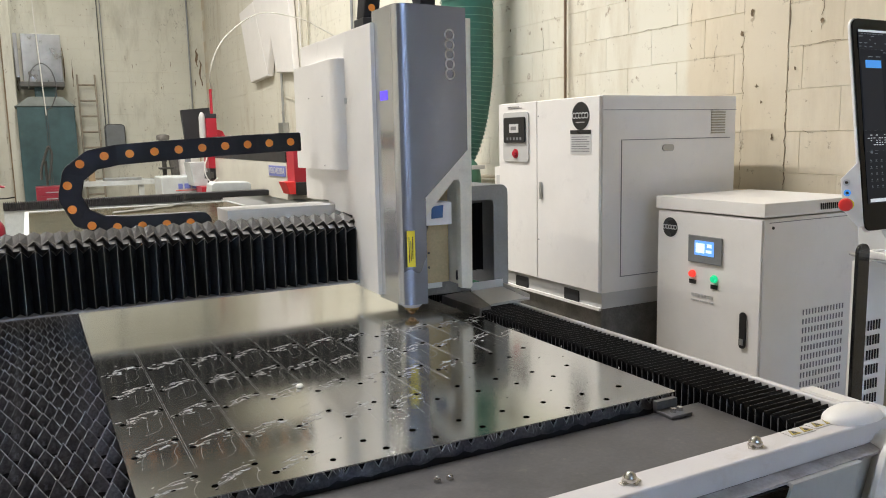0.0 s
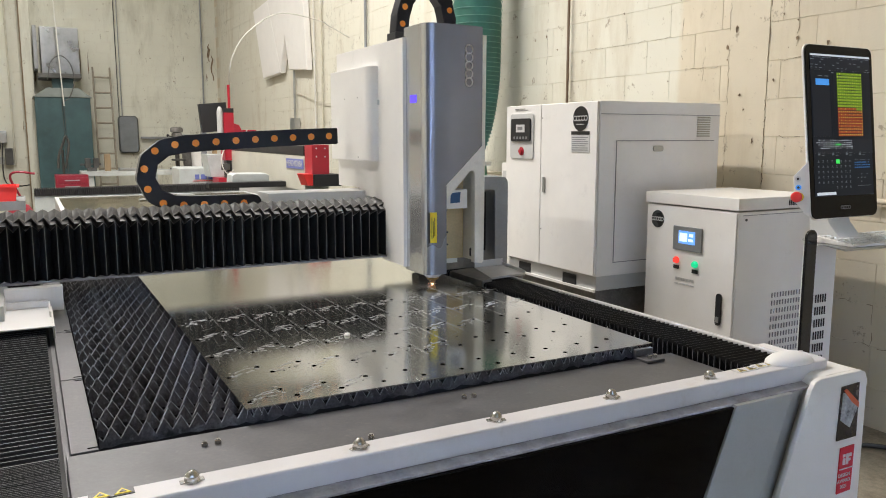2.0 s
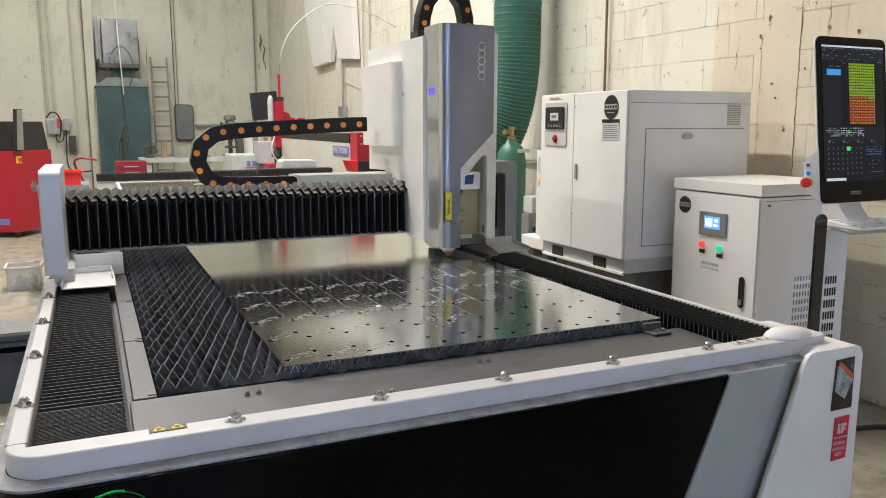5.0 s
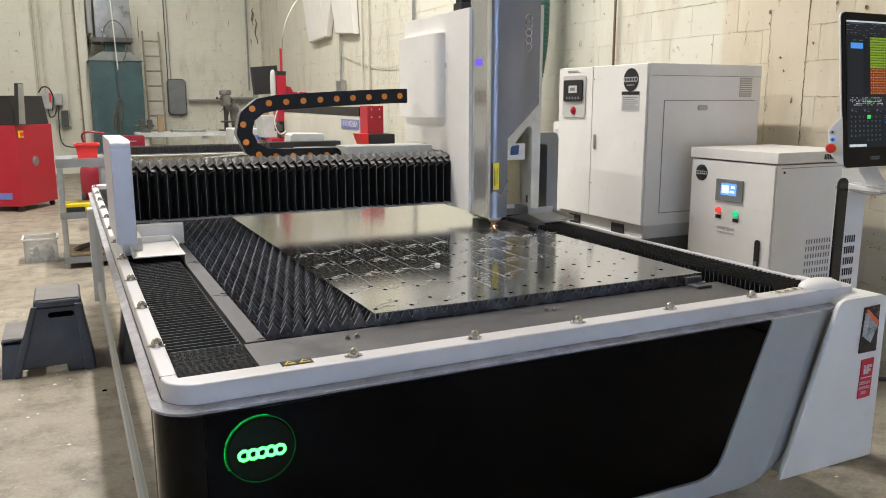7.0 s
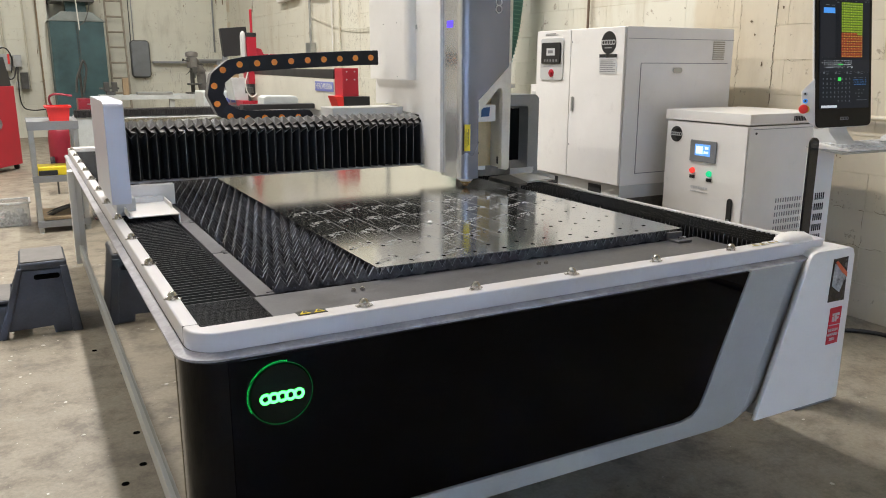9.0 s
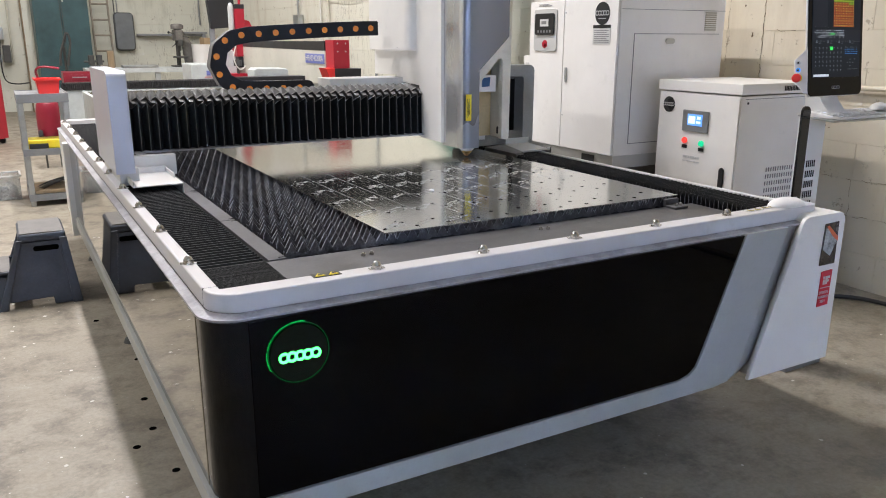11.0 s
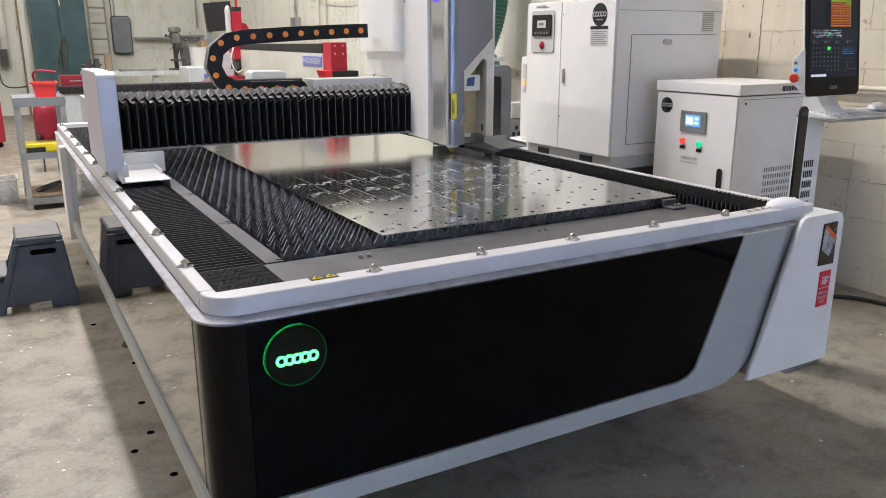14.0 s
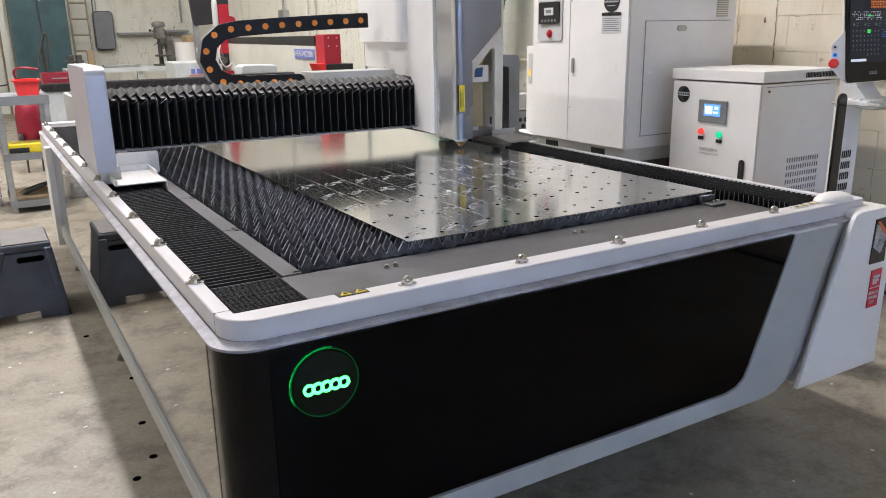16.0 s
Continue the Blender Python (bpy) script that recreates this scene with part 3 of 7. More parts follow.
# the folded-back strip beside the corner housing
bm = bm_new()
fold = [(1.10, 0.2575), (1.165, 0.2665), (1.2055, 0.300), (1.2255, 0.345), (1.3845, 0.762)]
edge = [(1.16, 0.2575), (1.235, 0.262), (1.30, 0.300), (1.33, 0.345), (1.47, 0.762)]
va = [bm.verts.new((x, 0.8965, z)) for x, z in fold]
vb = [bm.verts.new((x, 0.924, z)) for x, z in edge]
vc = [bm.verts.new((x, 0.96, z)) for x, z in edge]
for p, q in ((va, vb), (vb, vc)):
    for k in range(4):
        bm.faces.new((p[k], q[k], q[k + 1], p[k + 1]))
part("frame_fold", bm, M_FRAMEG, laser)
bm = bm_new()
prism(bm, [(-0.42, 0.893), (-0.455, 0.900), (-0.480, 0.916), (-0.495, 0.943), (-0.500, 0.978), (-0.500, 4.42), (-0.46, 4.42), (-0.46, 0.97), (-0.42, 0.95)], "z", 0.257, 0.314, 0.004)
part("side_sill", bm, M_FRAMEG, laser)
bm = bm_new()
box(bm, -0.4885, -0.478, 1.017, 4.335, 0.318, 0.757, 0.002)
part("side_panel", bm, M_SMOKE, laser, "mirror-like smoked side panel")
bm = bm_new()
prism(bm, [(-0.52, 4.34), (-0.52, 4.42), (-0.46, 4.46), (-0.46, 4.34)], "z", 0.2, 0.757, 0.004)
box(bm, -0.485, 1.5, 4.44, 5.22, 0.2, 0.757, 0.01)
part("end_body", bm, M_WHITE, laser, "white enamelled rear end")
# white slanted corner housing
bm = bm_new()
wp = [(1.246, 0.256), (1.652, 0.256), (1.655, 0.762), (1.645, 0.783), (1.628, 0.79), (1.468, 0.79), (1.446, 0.783), (1.433, 0.765)]
prism(bm, wp, "y", 0.878, 0.893, 0.003, 3)
prism(bm, [(x + 0.035 if x < 1.47 else x - 0.002, z) for x, z in wp], "y", 0.8932, 0.95)
part("corner_housing", bm, M_WHITE, laser, "white slanted corner housing")
bm = bm_new()
prism(bm, [(1.50, 0.42), (1.60, 0.42), (1.650, 0.762), (1.640, 0.786), (1.597, 0.788), (1.56, 0.70), (1.5, 0.66)], "y", 0.955, 1.2, 0.004)
box(bm, 1.5, 1.56, 1.2, 5.2, 0.262, 0.70)
part("side_housing", bm, M_WHITE, laser)
# labels on the corner housing
y0 = 0.8745
bm = bm_new()
prism(bm, [(1.540, 0.612), (1.620, 0.612), (1.618, 0.760), (1.548, 0.757)], "y", y0, 0.8775)
pic = part("picture_label", bm, mat("dark_photo", (0.035, 0.03, 0.035), 0.25, var=0.5, scale=20, bump=0), laser, "dark photo sticker")
bm = bm_new()
prism(bm, [(1.548, 0.667), (1.588, 0.642), (1.616, 0.697), (1.588, 0.732), (1.552, 0.742)], "y", y0 - 0.0015, y0 - 0.0002)
part("pale_shape", bm, mat("photo_grey", (0.35, 0.36, 0.38), 0.3, var=0.5, scale=30, bump=0), pic)
bm = bm_new()
prism(bm, [(1.552, 0.748), (1.563, 0.751), (1.617, 0.707), (1.617, 0.692), (1.588, 0.712)], "y", y0 - 0.003, y0 - 0.0016)
part("orange_stroke", bm, mat("photo_orange", (0.62, 0.10, 0.03), 0.3, var=0.2, bump=0), pic)
bm = bm_new()
prism(bm, [(1.556, 0.462), (1.612, 0.464), (1.616, 0.590), (1.560, 0.588)], "y", y0, 0.8775)
red = part("award_label", bm, M_REDL, laser, "crimson award sticker with white print")
bm = bm_new()
box(bm, 1.5585, 1.6135, y0 - 0.002, y0 - 0.0002, 0.5285, 0.531)
for x, z0, z1 in ((1.575, 0.541, 0.559), (1.588, 0.541, 0.570)):
    box(bm, x - 0.0045, x + 0.0045, y0 - 0.002, y0 - 0.0002, z0, z1)
box(bm, 1.5705, 1.5795, y0 - 0.002, y0 - 0.0002, 0.562, 0.570)
box(bm, 1.594, 1.605, y0 - 0.002, y0 - 0.0002, 0.561, 0.570)
box(bm, 1.594, 1.601, y0 - 0.002, y0 - 0.0002, 0.549, 0.556)
part("badge_mark", bm, M_PAPER, red)
for z, s in ((0.512, "DESIGN"), (0.496, "AWARD"), (0.480, "2021")):
    lettering("print", s, 0.014, M_PAPER, red, Matrix.Translation((1.580, y0 - 0.0012, z)) @ pose(0, 0, 0, 90, 0, 0))
# levelling feet beside the plinth
for x, y in ((-0.412, 4.5), (-0.414, 2.93), (-0.42, 1.35), (1.42, 1.35), (1.42, 2.93), (1.42, 4.5)):
    bm = bm_new()
    cyl(bm, (x, y, 0.0), (x, y, 0.018), 0.038, 0.03, 20)
    cyl(bm, (x, y, 0.018), (x, y, 0.27), 0.012, seg=12)
    part("levelling_foot", bm, M_IRON, laser)
# bolts with washers on the rim
bolts = [(x, 0.968) for x in (-0.058, 0.25, 0.555, 0.862, 1.17)] + [(-0.4495, 1.238 + 0.38 * k) for k in range(11)]


def bolt_mesh():
    bm = bm_new()
    cyl(bm, (0, 0, 0), (0, 0, 0.004), 0.0145, seg=18)
    box(bm, -0.0205, 0.0205, -0.006, 0.006, 0.0002, 0.0038, 0.001)
    lathe(bm, [(0.0128, 0.004), (0.0128, 0.011), (0.0112, 0.0112), (0.0095, 0.0165), (0.0055, 0.020), (0.0005, 0.021)], (0, 0, 0), 12)
    return finish("rim_bolt", bm, M_STEEL)


BOLT = bolt_mesh()
for k, (x, y) in enumerate(bolts):
    b = piece("rim_bolt", BOLT, laser, (x, y, RZ - 0.001))
    b.rotation_euler = (0, 0, 0.35 * math.sin(2.1 * k))
# warning stickers on the rim
for x, y in ((-0.205, 1.035), (1.30, 0.975), (1.375, 0.98)):
    bm = bm_new()
    box(bm, x - 0.035, x + 0.035, y - 0.014, y + 0.014, RZ - 0.001, RZ + 0.0015)
    if x < 0:
        bmesh.ops.translate(bm, verts=bm.verts, vec=(0.02, -0.055, 0))
    st = part("warning_sticker", bm, M_MARK if x < 0 else M_RIM, laser, "small warning sticker")
    for dx in (-0.017, 0.017):
        bm = bm_new()
        xx, yy = (x + dx, y) if x > 0 else (x + dx + 0.02, y - 0.055)
        prism(bm, [(xx - 0.013, yy - 0.010), (xx + 0.013, yy - 0.010), (xx, yy + 0.011)], "z", RZ + 0.0016, RZ + 0.0028)
        part("warning_triangle", bm, M_YELLOW if x < 0 else M_FADED, st)
        bm = bm_new()
        prism(bm, [(xx - 0.006, yy - 0.006), (xx + 0.006, yy - 0.006), (xx, yy + 0.005)], "z", RZ + 0.0029, RZ + 0.0036)
        part("warning_mark", bm, M_MARK, st)
# glowing round emblem in the black glass
ex, ez, er = -0.289, 0.666, 0.071
emb = part("round_emblem", cyl(bm_new(), (ex, 0.8965, ez), (ex, 0.891, ez), er, er - 0.003, 48), M_EMBLEM, laser, "round black emblem with a green light ring")
bm = bm_new()
for k in range(40):
    a = radians(78 + 128 * k / 39)
    for q in (0.0012, 0.0042):
        x, z = ex + (er + q) * math.cos(a), ez + (er + q) * math.sin(a)
        bmesh.ops.create_icosphere(bm, subdivisions=1, radius=0.0008, matrix=Matrix.Translation((x, 0.8945, z)))
part("light_ring", bm, G_LOGO, emb, "ring of small green lights")
bm = bm_new()
def stroke_ring(bm, cx, cz, r, w, y0, y1, a0=0, a1=360):
    n = 20 if r < 0.03 else 56
    full = a1 - a0 >= 360
    rows = []
    for k in range(n if full else n + 1):
        a = radians(a0 + (a1 - a0) * k / n)
        c, s = math.cos(a), math.sin(a)
        rows.append([bm.verts.new((cx + q * c, yy, cz + q * s)) for q, yy in ((r - w, y0), (r + w, y0), (r + w, y1), (r - w, y1))])
    for i in range(len(rows) if full else len(rows) - 1):
        p, q = rows[i], rows[(i + 1) % len(rows)]
        for j in range(4):
            bm.faces.new((p[j], p[(j + 1) % 4], q[(j + 1) % 4], q[j]))
    return bm


def name_strokes(bm, cx, cz, h, y0, y1, w=0.18):
    """A row of linked rings, h high."""
    r = h * 0.28
    for k in range(5):
        stroke_ring(bm, cx + (k - 2.0) * r * 1.86, cz, r, r * w, y0, y1)
    return bm


stroke_ring(bm, ex, ez, er + 0.0012, 0.0007, 0.8935, 0.8962)
part("edge_ring", bm, G_EDGE, emb, "dim green edge ring")
bm = bm_new()
name_strokes(bm, ex + 0.001, ez - 0.006, 0.036, 0.8890, 0.8908, 0.30)
part("glowing_mark", bm, G_LOGOW, emb, "glowing green strokes")

# front and side steel plates round the bed
bm = bm_new()
box(bm, -0.2435, 1.338, 0.998, 1.272, 0.757, 0.778, 0.002)
part("front_plate", bm, M_PLATE, laser, "dark grey steel front plate")
for y0, y1 in ((1.277, 1.80), (1.806, 2.36), (2.366, 2.92), (2.926, 3.48), (3.486, 4.4)):
    bm = bm_new()
    box(bm, -0.2350, -0.184, y0, y1, 0.7585, 0.780, 0.0015)
    sp_ = part("side_plate", bm, M_PLATE, laser)
    for y in (y0 + 0.014, y1 - 0.014):
        bm = bm_new()
        prism(bm, rrect(-0.204, -0.1836, y - 0.0028, y + 0.0028, 0.0026, 3), "z", 0.778, 0.7806)
        part("slot", bm, M_HOLE, sp_)
bm = bm_new()
box(bm, -0.2475, -0.2205, 1.12, 5.1, 0.73, 0.758, 0.001)
part("rail_strip", bm, M_PLATE, laser)
for x, y in ((0.007, 1.20), (0.034, 1.203), (0.613, 1.205), (0.638, 1.202), (0.32, 1.08)):
    bm = bm_new()
    cyl(bm, (x, y, 0.777), (x, y, 0.785), 0.0065, seg=12)
    cyl(bm, (x, y, 0.785), (x, y, 0.788), 0.0045, seg=6)
    part("plate_screw", bm, M_STEEL, laser)
# clamp by the sheet's corner
bm = bm_new()
box(bm, 1.20, 1.262, 1.215, 1.275, 0.778, 0.786, 0.002)
box(bm, 1.20, 1.262, 1.262, 1.276, 0.778, 0.806, 0.002)
clamp = part("clamp", bm, M_PLATE, laser, "dark steel corner clamp")
for x in (1.224, 1.244):
    bm = bm_new()
    cyl(bm, (x, 1.236, 0.7862), (x, 1.236, 0.795), 0.007, seg=6)
    part("clamp_bolt", bm, M_STEEL, clamp)
# folded covers over the two side rails
for a, b, n, low, worn in ((1.235, 2.9, 64, 0.776, 0.0034), (1.002, 1.233, 30, 0.7885, 0.0012)):
    bm = bm_new()
    accordion(bm, n, lambda t, u, v: (u, t, v), a, b, [(-0.427, 0.75), (-0.427, 0.792), (-0.256, 0.792), (-0.256, 0.75)], [(-0.424, 0.75), (-0.424, low), (-0.260, low), (-0.260, 0.75)], 0.0004, worn)
    part("rail_bellows", bm, (M_BELLK, M_BELLR), laser, "black folded rail cover", angle=0)
bm = bm_new()
accordion(bm, 94, lambda t, u, v: (u, t, v), 3.3, 5.1, [(-0.427, 0.75), (-0.427, 0.792), (-0.262, 0.792), (-0.262, 0.75)], [(-0.424, 0.75), (-0.424, 0.778), (-0.266, 0.778), (-0.266, 0.75)], 0.0005, 0.002)
part("rail_bellows", bm, (M_BELLK, M_BELLE), laser, angle=0)
for a, b, n in ((1.02, 2.95, 98), (3.3, 5.1, 92)):
    bm = bm_new()
    accordion(bm, n, lambda t, u, v: (u, t, v), a, b, [(1.352, 0.807), (1.506, 0.807)], [(1.362, 0.779), (1.506, 0.779)], 0.0005, 0.001)
    part("rail_bellows", bm, (M_BELLK, M_BELLR), laser, "black folded rail cover", angle=0)
    bm = bm_new()
    accordion(bm, n, lambda t, u, v: (u, t, v), a, b, [(1.348, 0.745), (1.348, 0.8055)], [(1.366, 0.745), (1.362, 0.779)], 0.0009, 0.0022)
    part("bellows_side", bm, (M_BELLK, M_BELLS), laser, "worn pleated side", angle=0)


# burnt saw-tooth support slats, every second one set off by half a tooth
def slat_mesh(seed, shift):
    rnd = random.Random(seed)
    x0, pitch = -0.207 + shift, 0.0342
    top = [(-0.180, 0.790)]
    for k in range(46):
        x = x0 + pitch * k
        for px, pz in ((x, 0.7805 + rnd.uniform(-0.003, 0.002)), (x + pitch * 0.48 + rnd.uniform(-0.0016, 0.0016), 0.8112 - abs(rnd.gauss(0, 0.0022)))):
            if -0.179 < px < 1.301:
                top.append((px, pz))
    top.append((1.302, 0.792))
    bm = bm_new()
    rows = []
    for y in (-0.0017, 0.0017):
        rows.append([(bm.verts.new((x, y + rnd.uniform(-0.0006, 0.0006), z)), bm.verts.new((x + rnd.uniform(-0.0005, 0.0005), y * 1.15, z - rnd.uniform(0.0012, 0.0034))),
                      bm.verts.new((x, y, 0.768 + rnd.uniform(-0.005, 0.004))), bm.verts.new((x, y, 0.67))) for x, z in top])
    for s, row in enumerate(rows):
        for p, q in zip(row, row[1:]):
            # bands from the edge down: pale rim, tooth face, near-black lower face
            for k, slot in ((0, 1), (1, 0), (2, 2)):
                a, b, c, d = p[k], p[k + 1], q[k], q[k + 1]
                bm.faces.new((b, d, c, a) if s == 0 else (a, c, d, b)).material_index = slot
    for (a, b), (c, d) in zip(zip(rows[0], rows[0][1:]), zip(rows[1], rows[1][1:])):
        bm.faces.new((a[0], b[0], d[0], c[0])).material_index = 1
    for e in (0, -1):
        for k in range(3):
            f = (rows[0][e][k], rows[1][e][k], rows[1][e][k + 1], rows[0][e][k + 1])
            bm.faces.new(f if e else f[::-1]).material_index = 1
    return finish("slat", bm, (M_SLAT, M_SLATE, M_SLATLOW), 0)


SLAT_STEP = 0.0615
SLATS = [slat_mesh(s, 0.0 if s < 4 else 0.0171) for s in range(8)]
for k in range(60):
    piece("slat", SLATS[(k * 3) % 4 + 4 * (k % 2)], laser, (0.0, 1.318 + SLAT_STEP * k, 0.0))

# ---- the sheet on the bed ----
SZ = 0.812
sheet = thing("steel_sheet", (0.7, 2.3, SZ), "bright steel sheet with cut outlines, lying on the slats", "steel sheet")
bm = bm_new()
box(bm, 0.112, 1.278, 1.283, 3.75, SZ - 0.0025, SZ)
part("sheet", bm, M_SHEET, sheet)
rnd = random.Random(4)
bm = bm_new()


def burr(bm, pts, w=0.0011, h=0.0014):
    """A raised bright bead along a cut."""
    rows = []
    for i, (x, y) in enumerate(pts):
        a, b = pts[max(i - 1, 0)], pts[min(i + 1, len(pts) - 1)]
        d = Vector((b[0] - a[0], b[1] - a[1])).normalized()
        nx, ny = -d.y * w, d.x * w
        rows.append((bm.verts.new((x + nx, y + ny, SZ + 0.0001)), bm.verts.new((x, y, SZ + h)), bm.verts.new((x - nx, y - ny, SZ + 0.0001))))
    for p, q in zip(rows, rows[1:]):
        for a, b in ((0, 1), (1, 2)):
            bm.faces.new((p[a], p[b], q[b], q[a])).material_index = 1 if w < 0.0005 else 0


# nested parts in columns: double straight cuts, curled outlines, and a pair of holes in each cell
CW, CH = 0.1083, 0.2015
holes, slits = [], []


def cut_cell(bm, x0, y0, first):
    """One nested part: leaf-shaped ends, flecks of dross, a stepped side and a short straight cut."""
    def run(pts, w, h, j=0.0008):
        burr(bm, [(x0 + u + rnd.uniform(-j, j), y0 + v + rnd.uniform(-j, j)) for u, v in pts], w, h)
    run([(0.016, 0.003), (0.024, 0.0045), (0.032, 0.010), (0.042, 0.019), (0.053, 0.022)], 0.00055, 0.0006)
    run([(0.017, 0.0005), (0.030, 0.001), (0.040, 0.008), (0.049, 0.017)], 0.0004, 0.0004)
    run([(0.036, 0.036), (0.047, 0.040), (0.058, 0.051), (0.074, 0.055), (0.090, 0.061)], 0.0006, 0.0007)
    run([(0.056, 0.047), (0.070, 0.047), (0.083, 0.054)], 0.0004, 0.0004)
    side = [(0.084, 0.046), (0.094, 0.045), (0.099, 0.038), (0.098, 0.026), (0.089, 0.006), (0.086, -0.010), (0.087, -0.034), (0.085, -0.056), (0.076, -0.074), (0.060, -0.086), (0.046, -0.091)]
    run(side[:8] if first else side, 0.0003, 0.0003, 0.0008)
    run([(0.062, 0.000), (0.059, -0.03), (0.057, -0.066)], 0.0003, 0.0003, 0.0008)
    if rnd.random() < 0.7:
        run([(0.030, -0.006), (0.025, -0.02), (0.022, -0.045), (0.020, -0.07)], 0.0003, 0.0003, 0.0005)
    for s in range(20):
        f = rnd.random()
        u, v = 0.006 + 0.090 * f + rnd.gauss(0, 0.006), 0.004 + 0.052 * f + rnd.gauss(0, 0.015)
        l, t = rnd.uniform(0.004, 0.016) * rnd.choice((0.5, 1, 1)), rnd.uniform(0.0005, 0.0009)
        run([(u, v), (u + l * 0.5, v + rnd.uniform(-0.001, 0.002)), (u + l, v + rnd.uniform(-0.001, 0.003))], t, t * 1.2)
        if s % 7 == 0:
            slits.append((x0 + u + 0.002, y0 + v - 0.003, rnd.uniform(0.002, 0.0045)))


for c in range(11):
    x0 = 0.1165 + CW * c
    if c:
        start = max(0.0, CH * ((4.6 - (10 - c) * 0.62) / 1.6 - 0.6))
        for dx in (-0.0021, 0.0021):
            burr(bm, [(x0 + dx, 1.415 + start + (1.0 - start) * i / 10) for i in range(11 - (dx > 0))], 0.0003, 0.0004)
    for r in range(5):
        y0 = 1.322 + CH * r
        if x0 + 0.1 < 1.275:
            holes += [(x0 + 0.014, y0, 0.0066), (x0 + 0.098, y0 + 0.0575, 0.0066)]
        # the parts nearest the operator's far corner are only pierced
        if r * 1.6 + (10 - c) * 0.62 > 4.6 and (r > 0 or c < 3):
            cut_cell(bm, x0, y0, r == 0)
        else:
            holes += [(x0 + rnd.uniform(0.03, 0.08), y0 + rnd.uniform(0.08, 0.16), 0.0028)]
ob = part("cut_pattern", bm, (M_BURR, M_CUT), sheet, "bright burrs along laser cuts")
tagged(ob, kind="stuff")
bm = bm_new()
for x, y, r in holes + slits:
    cyl(bm, (x, y, SZ - 0.001), (x, y, SZ + 0.0005), r * rnd.uniform(0.9, 1.1), seg=14)
    if r < 0.005:
        bmesh.ops.scale(bm, vec=(1, 0.45, 1), space=Matrix.Translation((-x, -y, 0)), verts=bm.verts[-28:])
ob = part("perforation", bm, M_HOLE, sheet, "small round cut holes")
tagged(ob, kind="stuff")
# curled dross that hangs below the sheet's front edge
for k in range(11):
    x = 0.135 + CW * k
    bm = bm_new()
    for j in range(5):
        a = x + (j - 2) * 0.008 + rnd.uniform(-0.003, 0.003)
        l = rnd.uniform(0.006, 0.022)
        bend = rnd.uniform(-0.007, 0.007)
        tube(bm, [(a, 1.2845, SZ - 0.003), (a + bend * 0.4, 1.282, SZ - 0.003 - l * 0.55), (a + bend, 1.283, SZ - 0.003 - l)], lambda f: 0.0011 - 0.0008 * f, 5, 3)
    part("dross_curl", bm, M_SLATE, sheet, "grey curled dross")
# a loose bright slug on the sheet
bm = bm_new()
lathe(bm, [(0.004, 0), (0.009, 0.001), (0.0095, 0.004), (0.007, 0.0075), (0.002, 0.0085)], (0.535, 1.775, SZ), 16)
solo("slug", bm, mat("white_slug", (0.85, 0.84, 0.8), 0.4), (0.535, 1.775, SZ), "small pale slug lying on the steel sheet", "slug")

# ---- gantry ----
gantry = thing("gantry", (0.5, 2.9, 0.82), "moving gantry with black bellows and silver end post", "gantry")
bm = bm_new()
prism(bm, [(2.52, 0.858)] + [(2.555 - 0.035 * math.cos(radians(10 * k)), 1.203 + 0.035 * math.sin(radians(10 * k))) for k in range(10)] + [(3.05, 1.238), (3.05, 0.862)], "x", -0.462, -0.392, 0.003, 2)
part("end_post", bm, M_POST, gantry, "silver painted end post")
bm = bm_new()
box(bm, -0.44, -0.37, 2.60, 3.1, 0.80, 0.866, 0.002)
part("post_foot", bm, M_GREYP, gantry)
bm = bm_new()
box(bm, -0.372, -0.193, 2.785, 2.83, 0.80, 0.884, 0.0015)
part("carriage_cover", bm, M_WHITE, gantry, "white bent metal cover")
bm = bm_new()
box(bm, -0.415, -0.236, 2.462, 2.79, 0.812, 0.8165, 0.001)
box(bm, -0.415, -0.409, 2.462, 2.79, 0.8165, 0.835, 0.001)
box(bm, -0.242, -0.236, 2.60, 2.79, 0.8165, 0.835, 0.001)
box(bm, -0.409, -0.242, 2.77, 2.788, 0.8165, 0.84, 0.001)
box(bm, -0.236, -0.231, 2.462, 2.79, 0.775, 0.816, 0.001)
part("carriage_tray", bm, M_WHITE, gantry, "white metal tray over the rail")
bm = bm_new()
rid = [(2.862, 0.893), (2.862, 1.090)]
val = [(2.905, 0.893), (2.905, 1.066)]
accordion(bm, 40, lambda t, u, v: (t, u, v), -0.39, 1.15, rid, val, 0.0014, 0.002)
part("front_bellows", bm, (M_BELL, M_BELLT), gantry, "black folded cloth bellows", angle=0)
bm = bm_new()
accordion(bm, 40, lambda t, u, v: (t, u, v), -0.39, 1.15, [(2.8615, 1.0905), (2.8665, 1.093), (2.890, 1.105), (2.8795, 1.117), (2.877, 1.119), (2.886, 1.1205), (2.98, 1.138)], [(2.9055, 1.0665), (2.900, 1.0705), (2.873, 1.091), (2.904, 1.100), (2.912, 1.1025), (2.917, 1.105), (2.98, 1.128)], 0.0012, 0.0, (0, 3, 4))
part("top_bellows", bm, (M_BELLD, M_BELLT), gantry, "grey worn folds on top", angle=0)
bm = bm_new()
box(bm, -0.39, 1.5, 2.93, 3.0, 0.935, 1.076, 0.004)
box(bm, -0.39, 1.5, 3.0, 3.26, 1.055, 1.0755, 0.004)
part("beam", bm, M_WHITE, gantry)
bm = bm_new()
box(bm, -0.39, 1.3, 2.852, 2.906, 0.886, 0.8925, 0.001)
part("beam_edge", bm, M_LIP, gantry)
bm = bm_new()
